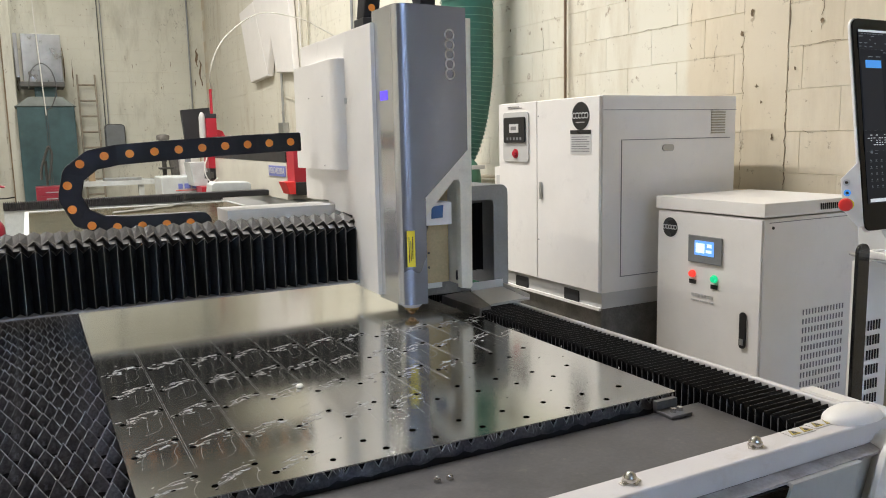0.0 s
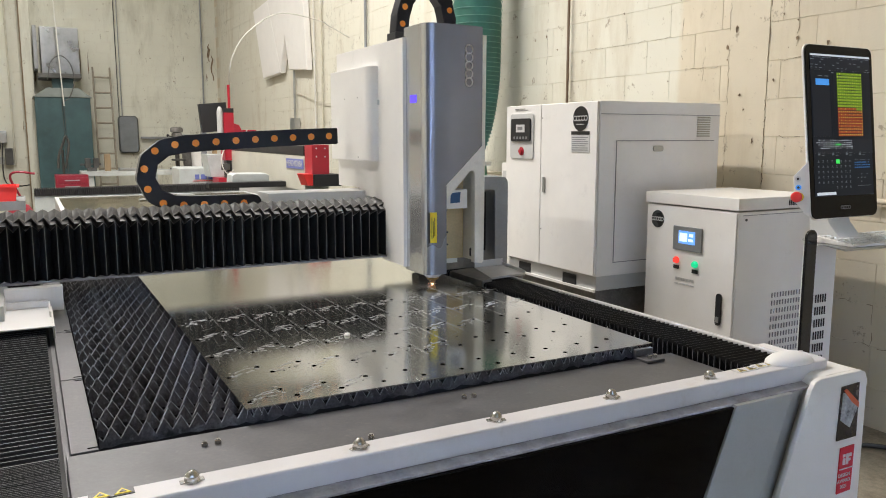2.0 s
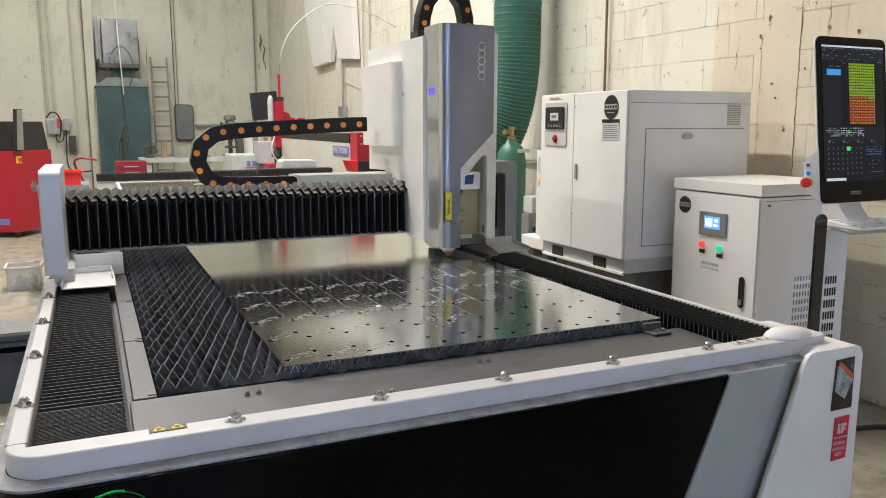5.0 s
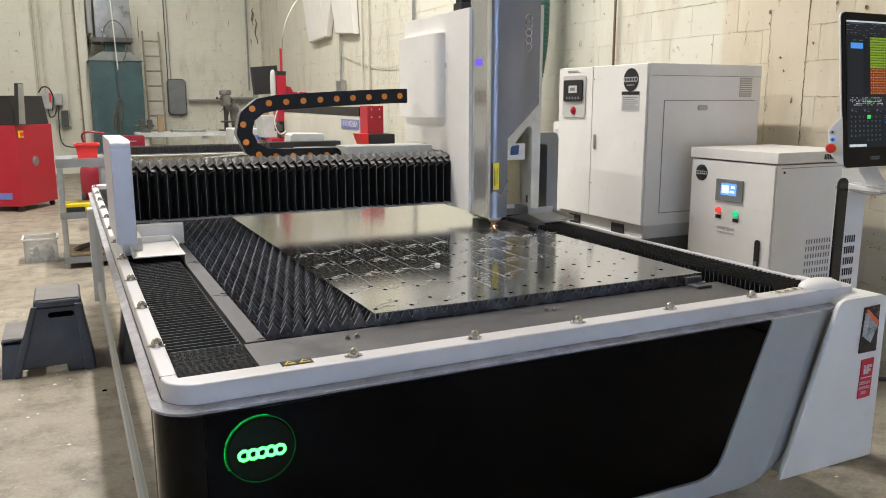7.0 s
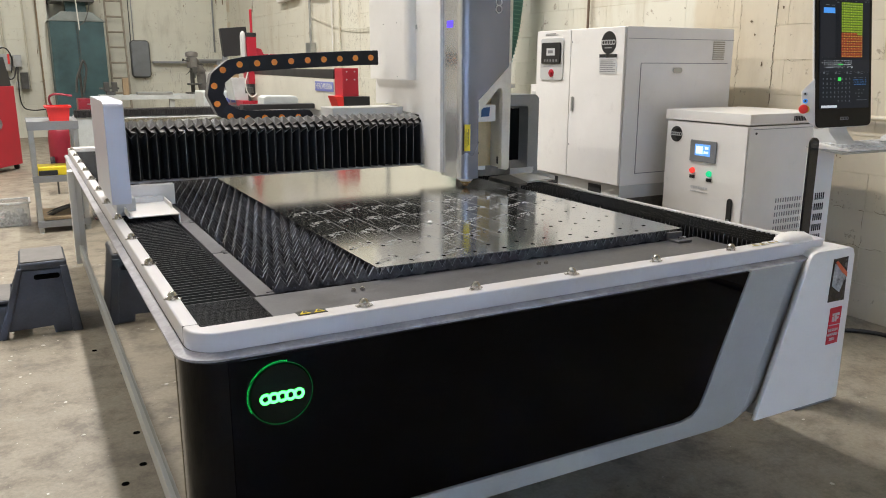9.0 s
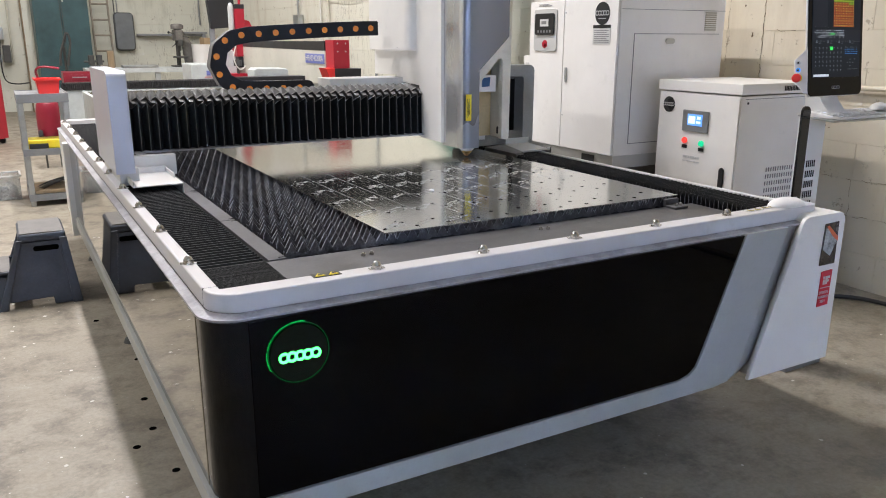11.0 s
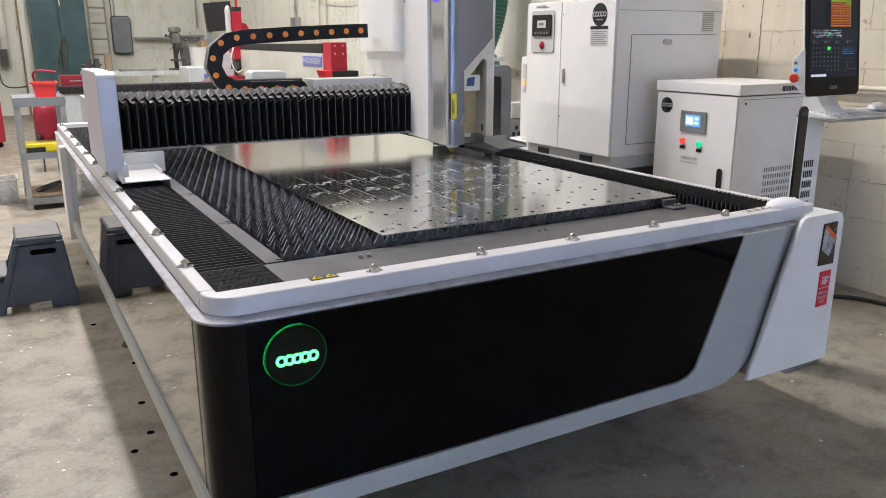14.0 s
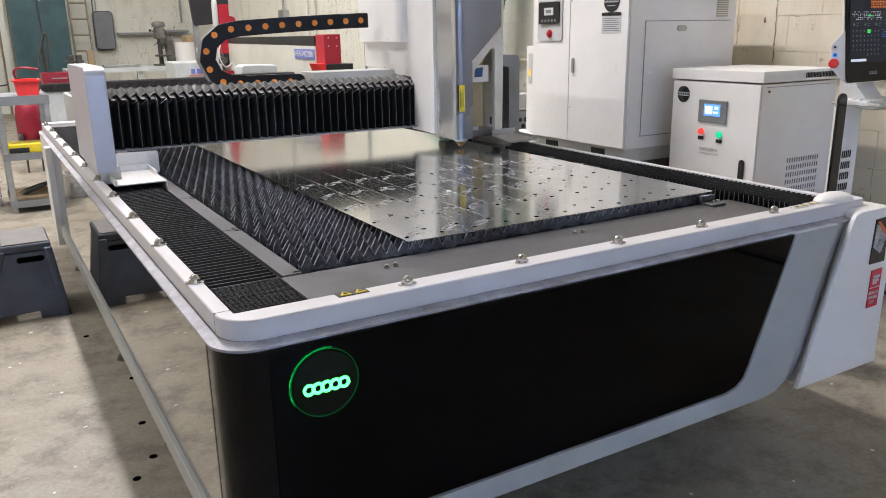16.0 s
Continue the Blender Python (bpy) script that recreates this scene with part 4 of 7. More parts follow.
box(bm, 0.625, 1.45, 3.085, 3.26, 1.08, 1.16, 0.004)
part("cable_trough", bm, M_GREYP, gantry, "pale grey cable trough")
# the far end post with its dark folds and tray
bm = bm_new()
prism(bm, [(1.578, 0.825), (1.645, 0.825), (1.645, 1.192), (1.641, 1.207), (1.63, 1.218), (1.615, 1.222), (1.40, 1.222), (1.40, 1.165), (1.56, 1.165), (1.574, 1.16), (1.578, 1.146)], "y", 2.785, 3.05, 0.003)
part("end_post", bm, M_STEELG, gantry, "dark grey end post")
bm = bm_new()
accordion(bm, 18, lambda t, u, v: (t, u, v), 1.30, 1.572, [(2.86, 0.88), (2.86, 1.15)], [(2.9, 0.88), (2.9, 1.14)], 0.001)
part("side_bellows", bm, (M_BELLK, M_BELL), gantry, angle=0)
bm = bm_new()
plan = [(1.390, 2.505), (1.570, 2.528), (1.614, 2.779), (1.462, 2.769)]
prism(bm, plan, "z", 0.815, 0.82, 0.001)
for p, q, z0, z1 in ((1, 2, 0.8202, 0.835), (3, 2, 0.8202, 0.85), (0, 1, 0.8202, 0.824)):
    (xa, ya), (xb, yb) = plan[p], plan[q]
    prism(bm, [(xa, ya), (xb, yb), (xb + 0.004, yb + 0.005), (xa + 0.004, ya + 0.005)], "z", z0, z1, 0.0005)
part("carriage_tray", bm, M_GREYP, gantry, "grey metal tray over the rail")
bm = bm_new()
rows = [[bm.verts.new(v) for v in ((xt, y, 0.8195), (1.343, y - 0.003, 0.8135), (1.340, y - 0.003, 0.768), (xt + 0.004, y, 0.768))] for xt, y in ((1.3895, 2.5045), (1.4615, 2.784))]
for k in range(4):
    bm.faces.new((rows[0][k], rows[1][k], rows[1][(k + 1) % 4], rows[0][(k + 1) % 4]))
bm.faces.new(rows[0])
bm.faces.new(rows[1][::-1])
bmesh.ops.recalc_face_normals(bm, faces=bm.faces[:])
part("tray_skirt", bm, M_DULL, gantry, "dull steel skirt beside the tray", angle=0)
bm = bm_new()
box(bm, 1.19, 1.476, 2.785, 2.855, 0.818, 0.888, 0.003)
part("end_bracket", bm, M_DULL, gantry, "grimy grey steel end bracket")

# ---- cutting head ----
head = thing("cutting_head", (1.2, 2.7, 0.82), "white and slate-grey laser cutting head on the gantry", "cutting head")
bm = bm_new()
prism(bm, [(2.68, 0.868), (2.905, 0.872), (2.905, 1.128), (3.16, 1.14), (3.16, 1.17), (3.43, 1.165), (3.43, 1.79), (2.68, 1.79)], "x", 1.082, 1.335, 0.003)
part("carriage_body", bm, M_WHITE, head, "white enamelled carriage housing")
bm = bm_new()
prism(bm, [(1.082, 2.93), (1.062, 2.935), (1.048, 2.95), (1.040, 2.985), (1.040, 3.40), (1.082, 3.42)], "z", 1.295, 1.70, 0.003)
side_box = part("side_box", bm, M_WHITE, head, "white cover box with small screws")
for y, z in ((2.935, 1.31), (2.935, 1.56), (3.06, 1.57), (3.06, 1.31), (3.22, 1.57), (2.935, 1.68)):
    x = 1.062 if y < 3 else 1.040
    bm = bm_new()
    cyl(bm, (x - 0.0015, y + (0.008 if y < 3 else 0), z), (x + 0.008, y + (0.01 if y < 3 else 0), z), 0.0024, seg=8)
    part("screw", bm, M_IRON, side_box)
bm = bm_new()
box(bm, 1.076, 1.084, 2.915, 2.925, 1.535, 1.556)
part("latch", bm, M_GREYP, head)


# slate cover: rounded in plan; lower part narrow, upper part wide
def arc_cover(x0, x1, yb, yf, r):
    pts = [(x0, yb)]
    n = 8
    for i in range(n + 1):
        a = radians(180 + 90 * i / n)
        pts.append((x0 + r + r * math.cos(a), yf + r + r * math.sin(a)))
    w = x1 - x0 - r
    for i in range(1, 11):
        pts.append((x0 + r + w * i / 10, yf + 0.4 * (w * i / 10) ** 2))
    pts.append((x1, yb))
    return pts


def clip_by(bm, co, no):
    geo = list(bm.verts) + list(bm.edges) + list(bm.faces)
    cut = bmesh.ops.bisect_plane(bm, geom=geo, plane_co=co, plane_no=no, clear_outer=True)
    es = [e for e in cut["geom_cut"] if isinstance(e, bmesh.types.BMEdge)]
    if es:
        bmesh.ops.edgeloop_fill(bm, edges=es)


def cover_bm(x0, x1, y_b, y_f, r, z0, z1):
    bm = bm_new()
    prism(bm, arc_cover(x0, x1, y_b, y_f, r), "z", z0, z1)
    return bm


bm = cover_bm(1.0985, 1.36, 2.69, 2.505, 0.042, 1.2075, 1.828)
clip_by(bm, (1.183, 2.5, 1.2075), (0.66, 0.0, -0.75))
prism(bm, arc_cover(1.0985, 1.188, 2.69, 2.505, 0.042), "z", 0.856, 1.2075)
part("front_cover", bm, M_COVER, head, "slate-grey metallic curved cover")
bm = bm_new()
def strip_line(r):
    return [(1.1405 + r * math.cos(radians(a)), 2.547 + r * math.sin(radians(a))) for a in range(180, 226, 8)]


prism(bm, [(1.0965, 2.695)] + strip_line(0.044) + strip_line(0.0425)[::-1] + [(1.098, 2.695)], "z", 0.856, 1.828)
part("edge_strip", bm, M_COVERL, head, "silver edge strip")
# white flange with the triangular cut
bm = bm_new()
prism(bm, [(1.189, 1.18), (1.189, 1.152), (1.203, 1.139), (1.318, 1.262), (1.334, 1.262), (1.340, 1.25), (1.340, 0.885), (1.375, 0.879), (1.384, 0.89), (1.392, 1.80), (1.362, 1.80), (1.362, 1.40)], "y", 2.545, 2.575, 0.003)
part("flange", bm, M_GRIME, head, "white flange beside the cover")
bm = bm_new()
box(bm, 1.366, 1.392, 2.58, 2.75, 0.885, 1.80, 0.003)
part("side_cheek", bm, M_GRIME, head)
bm = bm_new()
box(bm, 1.19, 1.36, 2.676, 2.682, 0.888, 1.40)
part("back_plate", bm, mat("yellowed_plate", (0.66, 0.50, 0.27), 0.45, var=0.2, dirt=0.4, dirt_col=(0.2, 0.15, 0.09)), head, "yellowed back plate")
bm = bm_new()
box(bm, 1.345, 1.362, 2.57, 2.60, 0.905, 0.94, 0.004)
part("rubber_plug", bm, M_BLACK, head)
bm = bm_new()
box(bm, 1.213, 1.315, 2.562, 2.64, 1.11, 1.187, 0.003)
act = part("sensor_box", bm, M_WHITE, head, "white sensor box with blue tape")
bm = bm_new()
prism(bm, [(1.235, 1.133), (1.277, 1.135), (1.281, 1.178), (1.237, 1.174)], "y", 2.5585, 2.5618)
part("blue_tape", bm, M_BLUE, act, "blue tape patch")
tube_pts = [(1.26, 2.64, 1.11), (1.235, 2.63, 1.05), (1.225, 2.64, 0.98), (1.22, 2.66, 0.92)]
part("cable", tube(bm_new(), tube_pts, 0.006, 8), M_CABLE, head)
bm = bm_new()
box(bm, 1.165, 1.214, 2.57, 2.665, 0.862, 1.10, 0.006)
part("head_block", bm, M_COVERL, head)
bm = bm_new()
cyl(bm, (1.226, 2.568, 1.015), (1.226, 2.572, 1.015), 0.004, seg=10)
cyl(bm, (1.226, 2.568, 0.965), (1.226, 2.572, 0.965), 0.004, seg=10)
part("screw", bm, M_MARK, head)
# nozzle
NX, NY = 1.145, 2.545
bm = bm_new()
lathe(bm, [(0.030, 0.064), (0.040, 0.052), (0.040, 0.044), (0.029, 0.033), (0.025, 0.030)], (NX, NY, SZ), 28)
part("nozzle_body", bm, M_POST, head, "pale conical nozzle holder")
bm = bm_new()
lathe(bm, [(0.024, 0.0305), (0.0255, 0.027), (0.022, 0.021), (0.017, 0.0195)], (NX, NY, SZ), 24)
part("nozzle_ring", bm, M_BRASS, head, "brass nozzle ring")
bm = bm_new()
lathe(bm, [(0.016, 0.020), (0.014, 0.013), (0.006, 0.005), (0.003, 0.004)], (NX, NY, SZ), 20)
part("nozzle_tip", bm, M_COPPER, head, "copper nozzle tip")
bm = bm_new()
prism(bm, [(1.116, 2.5085), (1.142, 2.5005), (1.142, 2.5045), (1.116, 2.5125)], "z", 0.985, 1.105)
lab = part("laser_label", bm, M_YELLOW, head, "yellow laser warning label")
bm = bm_new()
prism(bm, [(1.111, 2.5125), (1.116, 2.5075), (1.116, 2.512), (1.111, 2.517)], "z", 0.985, 1.105)
part("label_band", bm, M_MARK, lab)
for j, x in enumerate((1.1215, 1.127, 1.1325)):
    bm = bm_new()
    yy = 2.5085 - (x - 1.116) * 0.308 - 0.0012
    box(bm, x, x + 0.002, yy - 0.0006, yy + 0.0008, 1.0 + 0.006 * j, 1.085 - 0.014 * (j % 2))
    part("print_bar", bm, M_MARK, lab)
# silver rings on the cover, running downwards
bm = bm_new()
name_strokes(bm, 0, 0, 0.060, -0.0012, 0.0012, 0.14)
bmesh.ops.transform(bm, matrix=Matrix.Translation((1.292, 2.5128, 1.675)) @ Matrix.Rotation(radians(7), 4, "Z") @ Matrix.Rotation(radians(90), 4, "Y"), verts=bm.verts)
part("silver_mark", bm, M_SILVER, head, "pale silver strokes")
bm = bm_new()
box(bm, 1.0945, 1.0975, 2.585, 2.64, 1.532, 1.562)
part("status_light", bm, G_VIOLET, head, "small violet status light")

# ---- cable chain ----
def chain_link(bm, p, q, y0, y1, h):
    p, q = Vector(p), Vector(q)
    d = (q - p)
    m = Matrix.Translation((p + q) / 2) @ Matrix.Rotation(-math.atan2(d.z, d.x), 4, "Y")
    vs = bmesh.ops.create_cube(bm, size=1, matrix=m @ Matrix.Translation((0, (y0 + y1) / 2 - p.y, 0)) @ Matrix.Diagonal((d.length * 1.06, y1 - y0, h, 1)))["verts"]
    es = list({e for v in vs for e in v.link_edges})
    bmesh.ops.bevel(bm, geom=es, offset=0.004, segments=1, affect="EDGES", profile=0.5)
    cyl(bm, (q.x, y0 + 0.0003, q.z), (q.x, y1 - 0.0003, q.z), h / 2 - 0.0005, seg=20)


chain = thing("cable_chain", (0.6, 3.2, 1.2), "black cable chain with orange pins along the gantry", "cable chain")
CY = 3.155
dots = [(0.938 - 0.0829 * k, 1.403 - 0.0028 * k - 0.0002 * k * k) for k in range(9)] + [(0.196, 1.343), (0.152, 1.271), (0.161, 1.189), (0.218, 1.130), (0.299, 1.1195)] + [(0.382 + 0.083 * k, 1.119) for k in range(4)]
for k in range(len(dots) - 1):
    (xa, za), (xb, zb) = dots[k], dots[k + 1]
    a = ((xa + (dots[k - 1][0] if k else xa + 0.08)) / 2, (za + (dots[k - 1][1] if k else za)) / 2)
    b = ((xa + xb) / 2, (za + zb) / 2)
    bm = bm_new()
    chain_link(bm, (a[0], CY, a[1]), (b[0], CY, b[1]), CY + 0.0008 * (k % 2), CY + 0.014, 0.071)
    link = part("link", bm, M_CHAIN, chain)
    bm = bm_new()
    chain_link(bm, (a[0], CY, a[1]), (b[0], CY, b[1]), CY + 0.0145, CY + 0.085 - 0.0008 * (k % 2), 0.066)
    part("cross_bar", bm, M_BARG, link, "dusty grey cross bar")
    bm = bm_new()
    cyl(bm, (xa, CY - 0.0025, za), (xa, CY + 0.004, za), 0.0145, seg=24)
    part("pin", bm, M_ORANGE, link, "orange pin")

# upright chain loop above the head
zc = thing("upright_cable_chain", (1.3, 2.95, 1.79), "black upright cable chain loop above the head", "cable chain")
loop = [(1.165, 1.80), (1.168, 1.87), (1.180, 1.94), (1.210, 2.0), (1.262, 2.035), (1.318, 2.035), (1.365, 2.0), (1.392, 1.94), (1.398, 1.87), (1.398, 1.80)]
for k in range(1, len(loop) - 1):
    p0, p1, p2 = loop[k - 1], loop[k], loop[k + 1]
    a, b = ((p0[0] + p1[0]) / 2, (p0[1] + p1[1]) / 2), ((p1[0] + p2[0]) / 2, (p1[1] + p2[1]) / 2)
    bm = bm_new()
    chain_link(bm, (a[0], 2.86, a[1]), (b[0], 2.86, b[1]), 2.86, 2.93, 0.06)
    link = part("link", bm, M_CHAIN, zc)
    bm = bm_new()
    cyl(bm, (p1[0], 2.857, p1[1]), (p1[0], 2.864, p1[1]), 0.0125, seg=20)
    part("pin", bm, M_ORANGE, link, "orange pin")
bm = bm_new()
box(bm, 1.13, 1.20, 2.85, 2.94, 1.78, 1.835, 0.004)
part("foot", bm, M_BLACK, zc)
bm = bm_new()
box(bm, 1.365, 1.43, 2.85, 2.94, 1.78, 1.835, 0.004)
part("foot", bm, M_BLACK, zc)

# ---- laser source cabinet ----
cab = thing("laser_source_cabinet", (2.6, 3.1, 0), "tall white enamelled laser source cabinet with two doors", "cabinet")
bm = bm_new()
box(bm, 2.215, 3.03, 2.69, 3.515, 0.70, 1.575, 0.004)
part("body", bm, M_WHITE, cab)
bm = bm_new()
box(bm, 2.225, 3.02, 2.70, 3.5, 0.625, 0.70, 0.004)
part("base", bm, M_GREYP, cab)
for y in (2.86, 3.28):
    bm = bm_new()
    box(bm, 2.218, 2.2245, y, y + 0.11, 0.628, 0.685)
    part("fork_slot", bm, M_DARK, cab)
bm = bm_new()
box(bm, 2.212, 2.2248, 2.702, 3.498, 0.618, 0.632, 0.001)
part("base_ledge", bm, M_WHITE, cab)
# solid and dark: this block stands in for the shade under the cabinet
bm = bm_new()
box(bm, 2.29, 2.97, 2.78, 3.46, 0.0, 0.624, 0.01)
part("stand", bm, M_DULL, cab, "dark steel stand block in place of the shade under the cabinet")
doors = ((2.694, 3.163), (3.169, 3.512))
for k, (a, b) in enumerate(doors):
    bm = bm_new()
    box(bm, 2.200, 2.214, a, b, 0.705, 1.572, 0.003)
    d = part("door", bm, M_WHITE, cab)
    if k == 0:
        bm = bm_new()
        box(bm, 2.190, 2.1995, 3.118, 3.136, 1.10, 1.185, 0.004)
        part("handle", bm, M_GALV, d, "chrome pull handle")
        bm = bm_new()
        cyl(bm, (2.1995, 2.822, 1.49), (2.1975, 2.822, 1.49), 0.062, seg=40)
        part("round_badge", bm, M_MARK, d, "round black badge with pale strokes")
        bm = bm_new()
        name_strokes(bm, 0, 0, 0.042, -0.001, 0.001, 0.2)
        box(bm, -0.03, 0.03, -0.001, 0.001, -0.032, -0.028)
        bmesh.ops.transform(bm, matrix=Matrix.Translation((2.1962, 2.822, 1.492)) @ Matrix.Rotation(radians(-90), 4, "Z"), verts=bm.verts)
        part("badge_strokes", bm, M_SILVER, d)
        bm = bm_new()
        box(bm, 2.1975, 2.1995, 2.747, 2.895, 1.322, 1.428)
        lb = part("notice", bm, M_PAPER, d, "grey notice with fine print")
        bm = bm_new()
        box(bm, 2.196, 2.1974, 2.747, 2.895, 1.41, 1.428)
        part("print_band", bm, M_MARK, lb)
        for j in range(7):
            bm = bm_new()
            box(bm, 2.1962, 2.1974, 2.757 + 0.02 * (j % 3 == 2), 2.885, 1.332 + 0.0105 * j, 1.3355 + 0.0105 * j)
            part("print_bar", bm, M_INK, lb)
        for z in (0.9, 1.5):
            bm = bm_new()
            cyl(bm, (2.1995, 3.15, z), (2.1975, 3.15, z), 0.004, seg=8)
            part("screw", bm, M_INK, d)
    else:
        bm = bm_new()
        prism(bm, rrect(3.23, 3.462, 1.278, 1.528, 0.02, 5), "x", 2.193, 2.1995, 0.002)
        pn = part("control_panel", bm, M_GREYP, d, "grey control panel with meter and stop button")
        bm = bm_new()
        prism(bm, rrect(3.25, 3.442, 1.375, 1.502, 0.012, 4), "x", 2.183, 2.1925, 0.003)
        part("meter", bm, M_BLACK, pn)
        bm = bm_new()
        box(bm, 2.1815, 2.1828, 3.30, 3.385, 1.425, 1.468)
        part("meter_window", bm, M_PAPER, pn)
        bm = bm_new()
        box(bm, 2.181, 2.1814, 3.32, 3.37, 1.438, 1.456)
        part("meter_reading", bm, M_INK, pn)
        for j in range(5):
            bm = bm_new()
            box(bm, 2.1815, 2.1828, 3.275 + 0.03 * j, 3.29 + 0.03 * j, 1.388, 1.402)
            part("key", bm, M_STEELG, pn)
        bm = bm_new()
        lathe(bm, [(0.024, 0), (0.024, -0.003), (0.012, -0.004), (0.011, -0.008), (0.0135, -0.010), (0.0135, -0.014), (0.007, -0.016)], (2.193, 3.343, 1.32), 24, "x")
        part("stop_button", bm, M_RED, pn, "red stop button")
        bm = bm_new()
        for j in range(2):
            box(bm, 2.1975, 2.1995, 3.29 + 0.03 * j, 3.42, 1.545 + 0.008 * j, 1.548 + 0.008 * j)
        part("print_bar", bm, M_INK, d)
# side hatch with pull, vent and top seam
bm = bm_new()
for x0, x1, z0, z1 in ((2.32, 2.99, 1.378, 1.3815), (2.32, 2.3235, 0.77, 1.378), (2.32, 2.99, 0.766, 0.7695), (2.22, 3.03, 1.51, 1.5125)):
    box(bm, x0, x1, 2.687, 2.6895, z0, z1)
part("hatch_seam", bm, M_INK, cab)
bm = bm_new()
prism(bm, rrect(2.56, 2.63, 1.325, 1.355, 0.014, 5), "y", 2.683, 2.6895, 0.002)
part("hatch_pull", bm, M_GALV, cab)
bm = bm_new()
for k in range(9):
    box(bm, 2.865, 2.955, 2.685, 2.6895, 1.40 + 0.012 * k, 1.407 + 0.012 * k)
part("vent", bm, mat("beige_vent", (0.45, 0.42, 0.35), 0.5), cab)
# narrow white unit behind the cabinet with an orange lamp
nu = thing("white_power_unit", (2.5, 3.75, 0), "narrow white power unit with an orange lamp", "power unit")
bm = bm_new()
box(bm, 2.262, 2.8, 3.56, 3.66, 0.705, 1.245, 0.004)
part("body", bm, M_WHITE, nu)
bm = bm_new()
box(bm, 2.24, 2.9, 3.53, 3.80, 0.625, 0.70, 0.006)
part("base", bm, M_WHITE, nu)
for x in (2.29, 2.82):
    for y in (3.56, 3.72):
        bm = bm_new()
        box(bm, x, x + 0.05, y, y + 0.05, 0.0, 0.624, 0.004)
        part("stand_leg", bm, M_DULL, nu, "dark steel stand leg")
bm = bm_new()
box(bm, 2.255, 2.2615, 3.61, 3.63, 1.06, 1.10, 0.002)
part("lamp", bm, glow("orange_lamp", (1.0, 0.45, 0.05), 1.2), nu, "orange indicator lamp")
bm = bm_new()
box(bm, 2.2575, 2.2615, 3.60, 3.635, 1.02, 1.20)
part("lamp_frame", bm, M_GREYP, nu)

# ---- chiller ----
chl = thing("chiller", (2.7, 2.28, 0), "white water chiller with a small display and two lit buttons", "chiller")
bm = bm_new()
box(bm, 2.425, 3.0, 2.0, 2.56, 0.03, 1.075, 0.004)
part("body", bm, M_WHITE, chl)
bm = bm_new()
box(bm, 2.415, 3.005, 1.993, 2.567, 1.081, 1.135, 0.003, 2)
part("lid", bm, M_WHITE, chl)
bm = bm_new()
box(bm, 2.45, 2.98, 2.02, 2.54, 0.0, 0.035)
part("feet", bm, M_BLACK, chl)
bm = bm_new()
box(bm, 2.417, 2.4245, 2.006, 2.554, 0.2, 1.07, 0.003)
fp = part("front_panel", bm, M_WHITE, chl)
bm = bm_new()
cyl(bm, (2.4165, 2.48, 1.005), (2.4145, 2.48, 1.005), 0.042, seg=36)
part("round_badge", bm, M_MARK, fp, "round black badge with pale strokes")
bm = bm_new()
name_strokes(bm, 0, 0, 0.03, -0.001, 0.001, 0.2)
bmesh.ops.transform(bm, matrix=Matrix.Translation((2.4132, 2.48, 1.006)) @ Matrix.Rotation(radians(-90), 4, "Z"), verts=bm.verts)
part("badge_strokes", bm, M_SILVER, fp)
bm = bm_new()
box(bm, 2.408, 2.4165, 2.190, 2.368, 0.872, 0.985, 0.003)
disp = part("display", bm, M_STEELG, fp, "small display in a dark frame")
bm = bm_new()
box(bm, 2.406, 2.4078, 2.228, 2.33, 0.905, 0.965)
part("display_screen", bm, G_LCD, disp, "lit blue display")
for j, (a, b, z0, z1) in enumerate(((2.275, 2.322, 0.915, 0.955), (2.238, 2.262, 0.94, 0.955), (2.238, 2.268, 0.918, 0.93))):
    bm = bm_new()
    box(bm, 2.4048, 2.4058, a, b, z0, z1)
    part("display_bar", bm, G_LCDW, disp)
for y, z, g, lbl in ((2.345, 0.822, G_REDB, "lit red button"), (2.228, 0.815, G_GRNB, "lit green button")):
    bm = bm_new()
    lathe(bm, [(0.016, 0), (0.016, -0.006), (0.0125, -0.008), (0.0125, -0.014), (0.008, -0.017)], (2.4165, y, z), 20, "x")
    bt = part("button", bm, g, fp, lbl)
    bm = bm_new()
    box(bm, 2.413, 2.4165, y - 0.018, y + 0.018, z - 0.042, z - 0.024, 0.001)
    part("button_plate", bm, M_MARK, bt)
bm = bm_new()
for j in range(7):
    box(bm, 2.4148, 2.4165, 2.235 + 0.017 * j, 2.248 + 0.017 * j, 0.728, 0.741)
for j in range(5):
    box(bm, 2.4148, 2.4165, 2.232 + 0.025 * j, 2.252 + 0.025 * j, 0.709, 0.715)
part("print_bar", bm, M_SILVER, fp)
bm = bm_new()
prism(bm, rrect(2.062, 2.092, 0.56, 0.706, 0.0145, 5), "x", 2.408, 2.4165, 0.002)
gg = part("level_gauge", bm, M_BLACK, fp, "black level gauge")
bm = bm_new()
box(bm, 2.4055, 2.4078, 2.069, 2.085, 0.575, 0.6)
part("gauge_window", bm, M_GALV, gg)
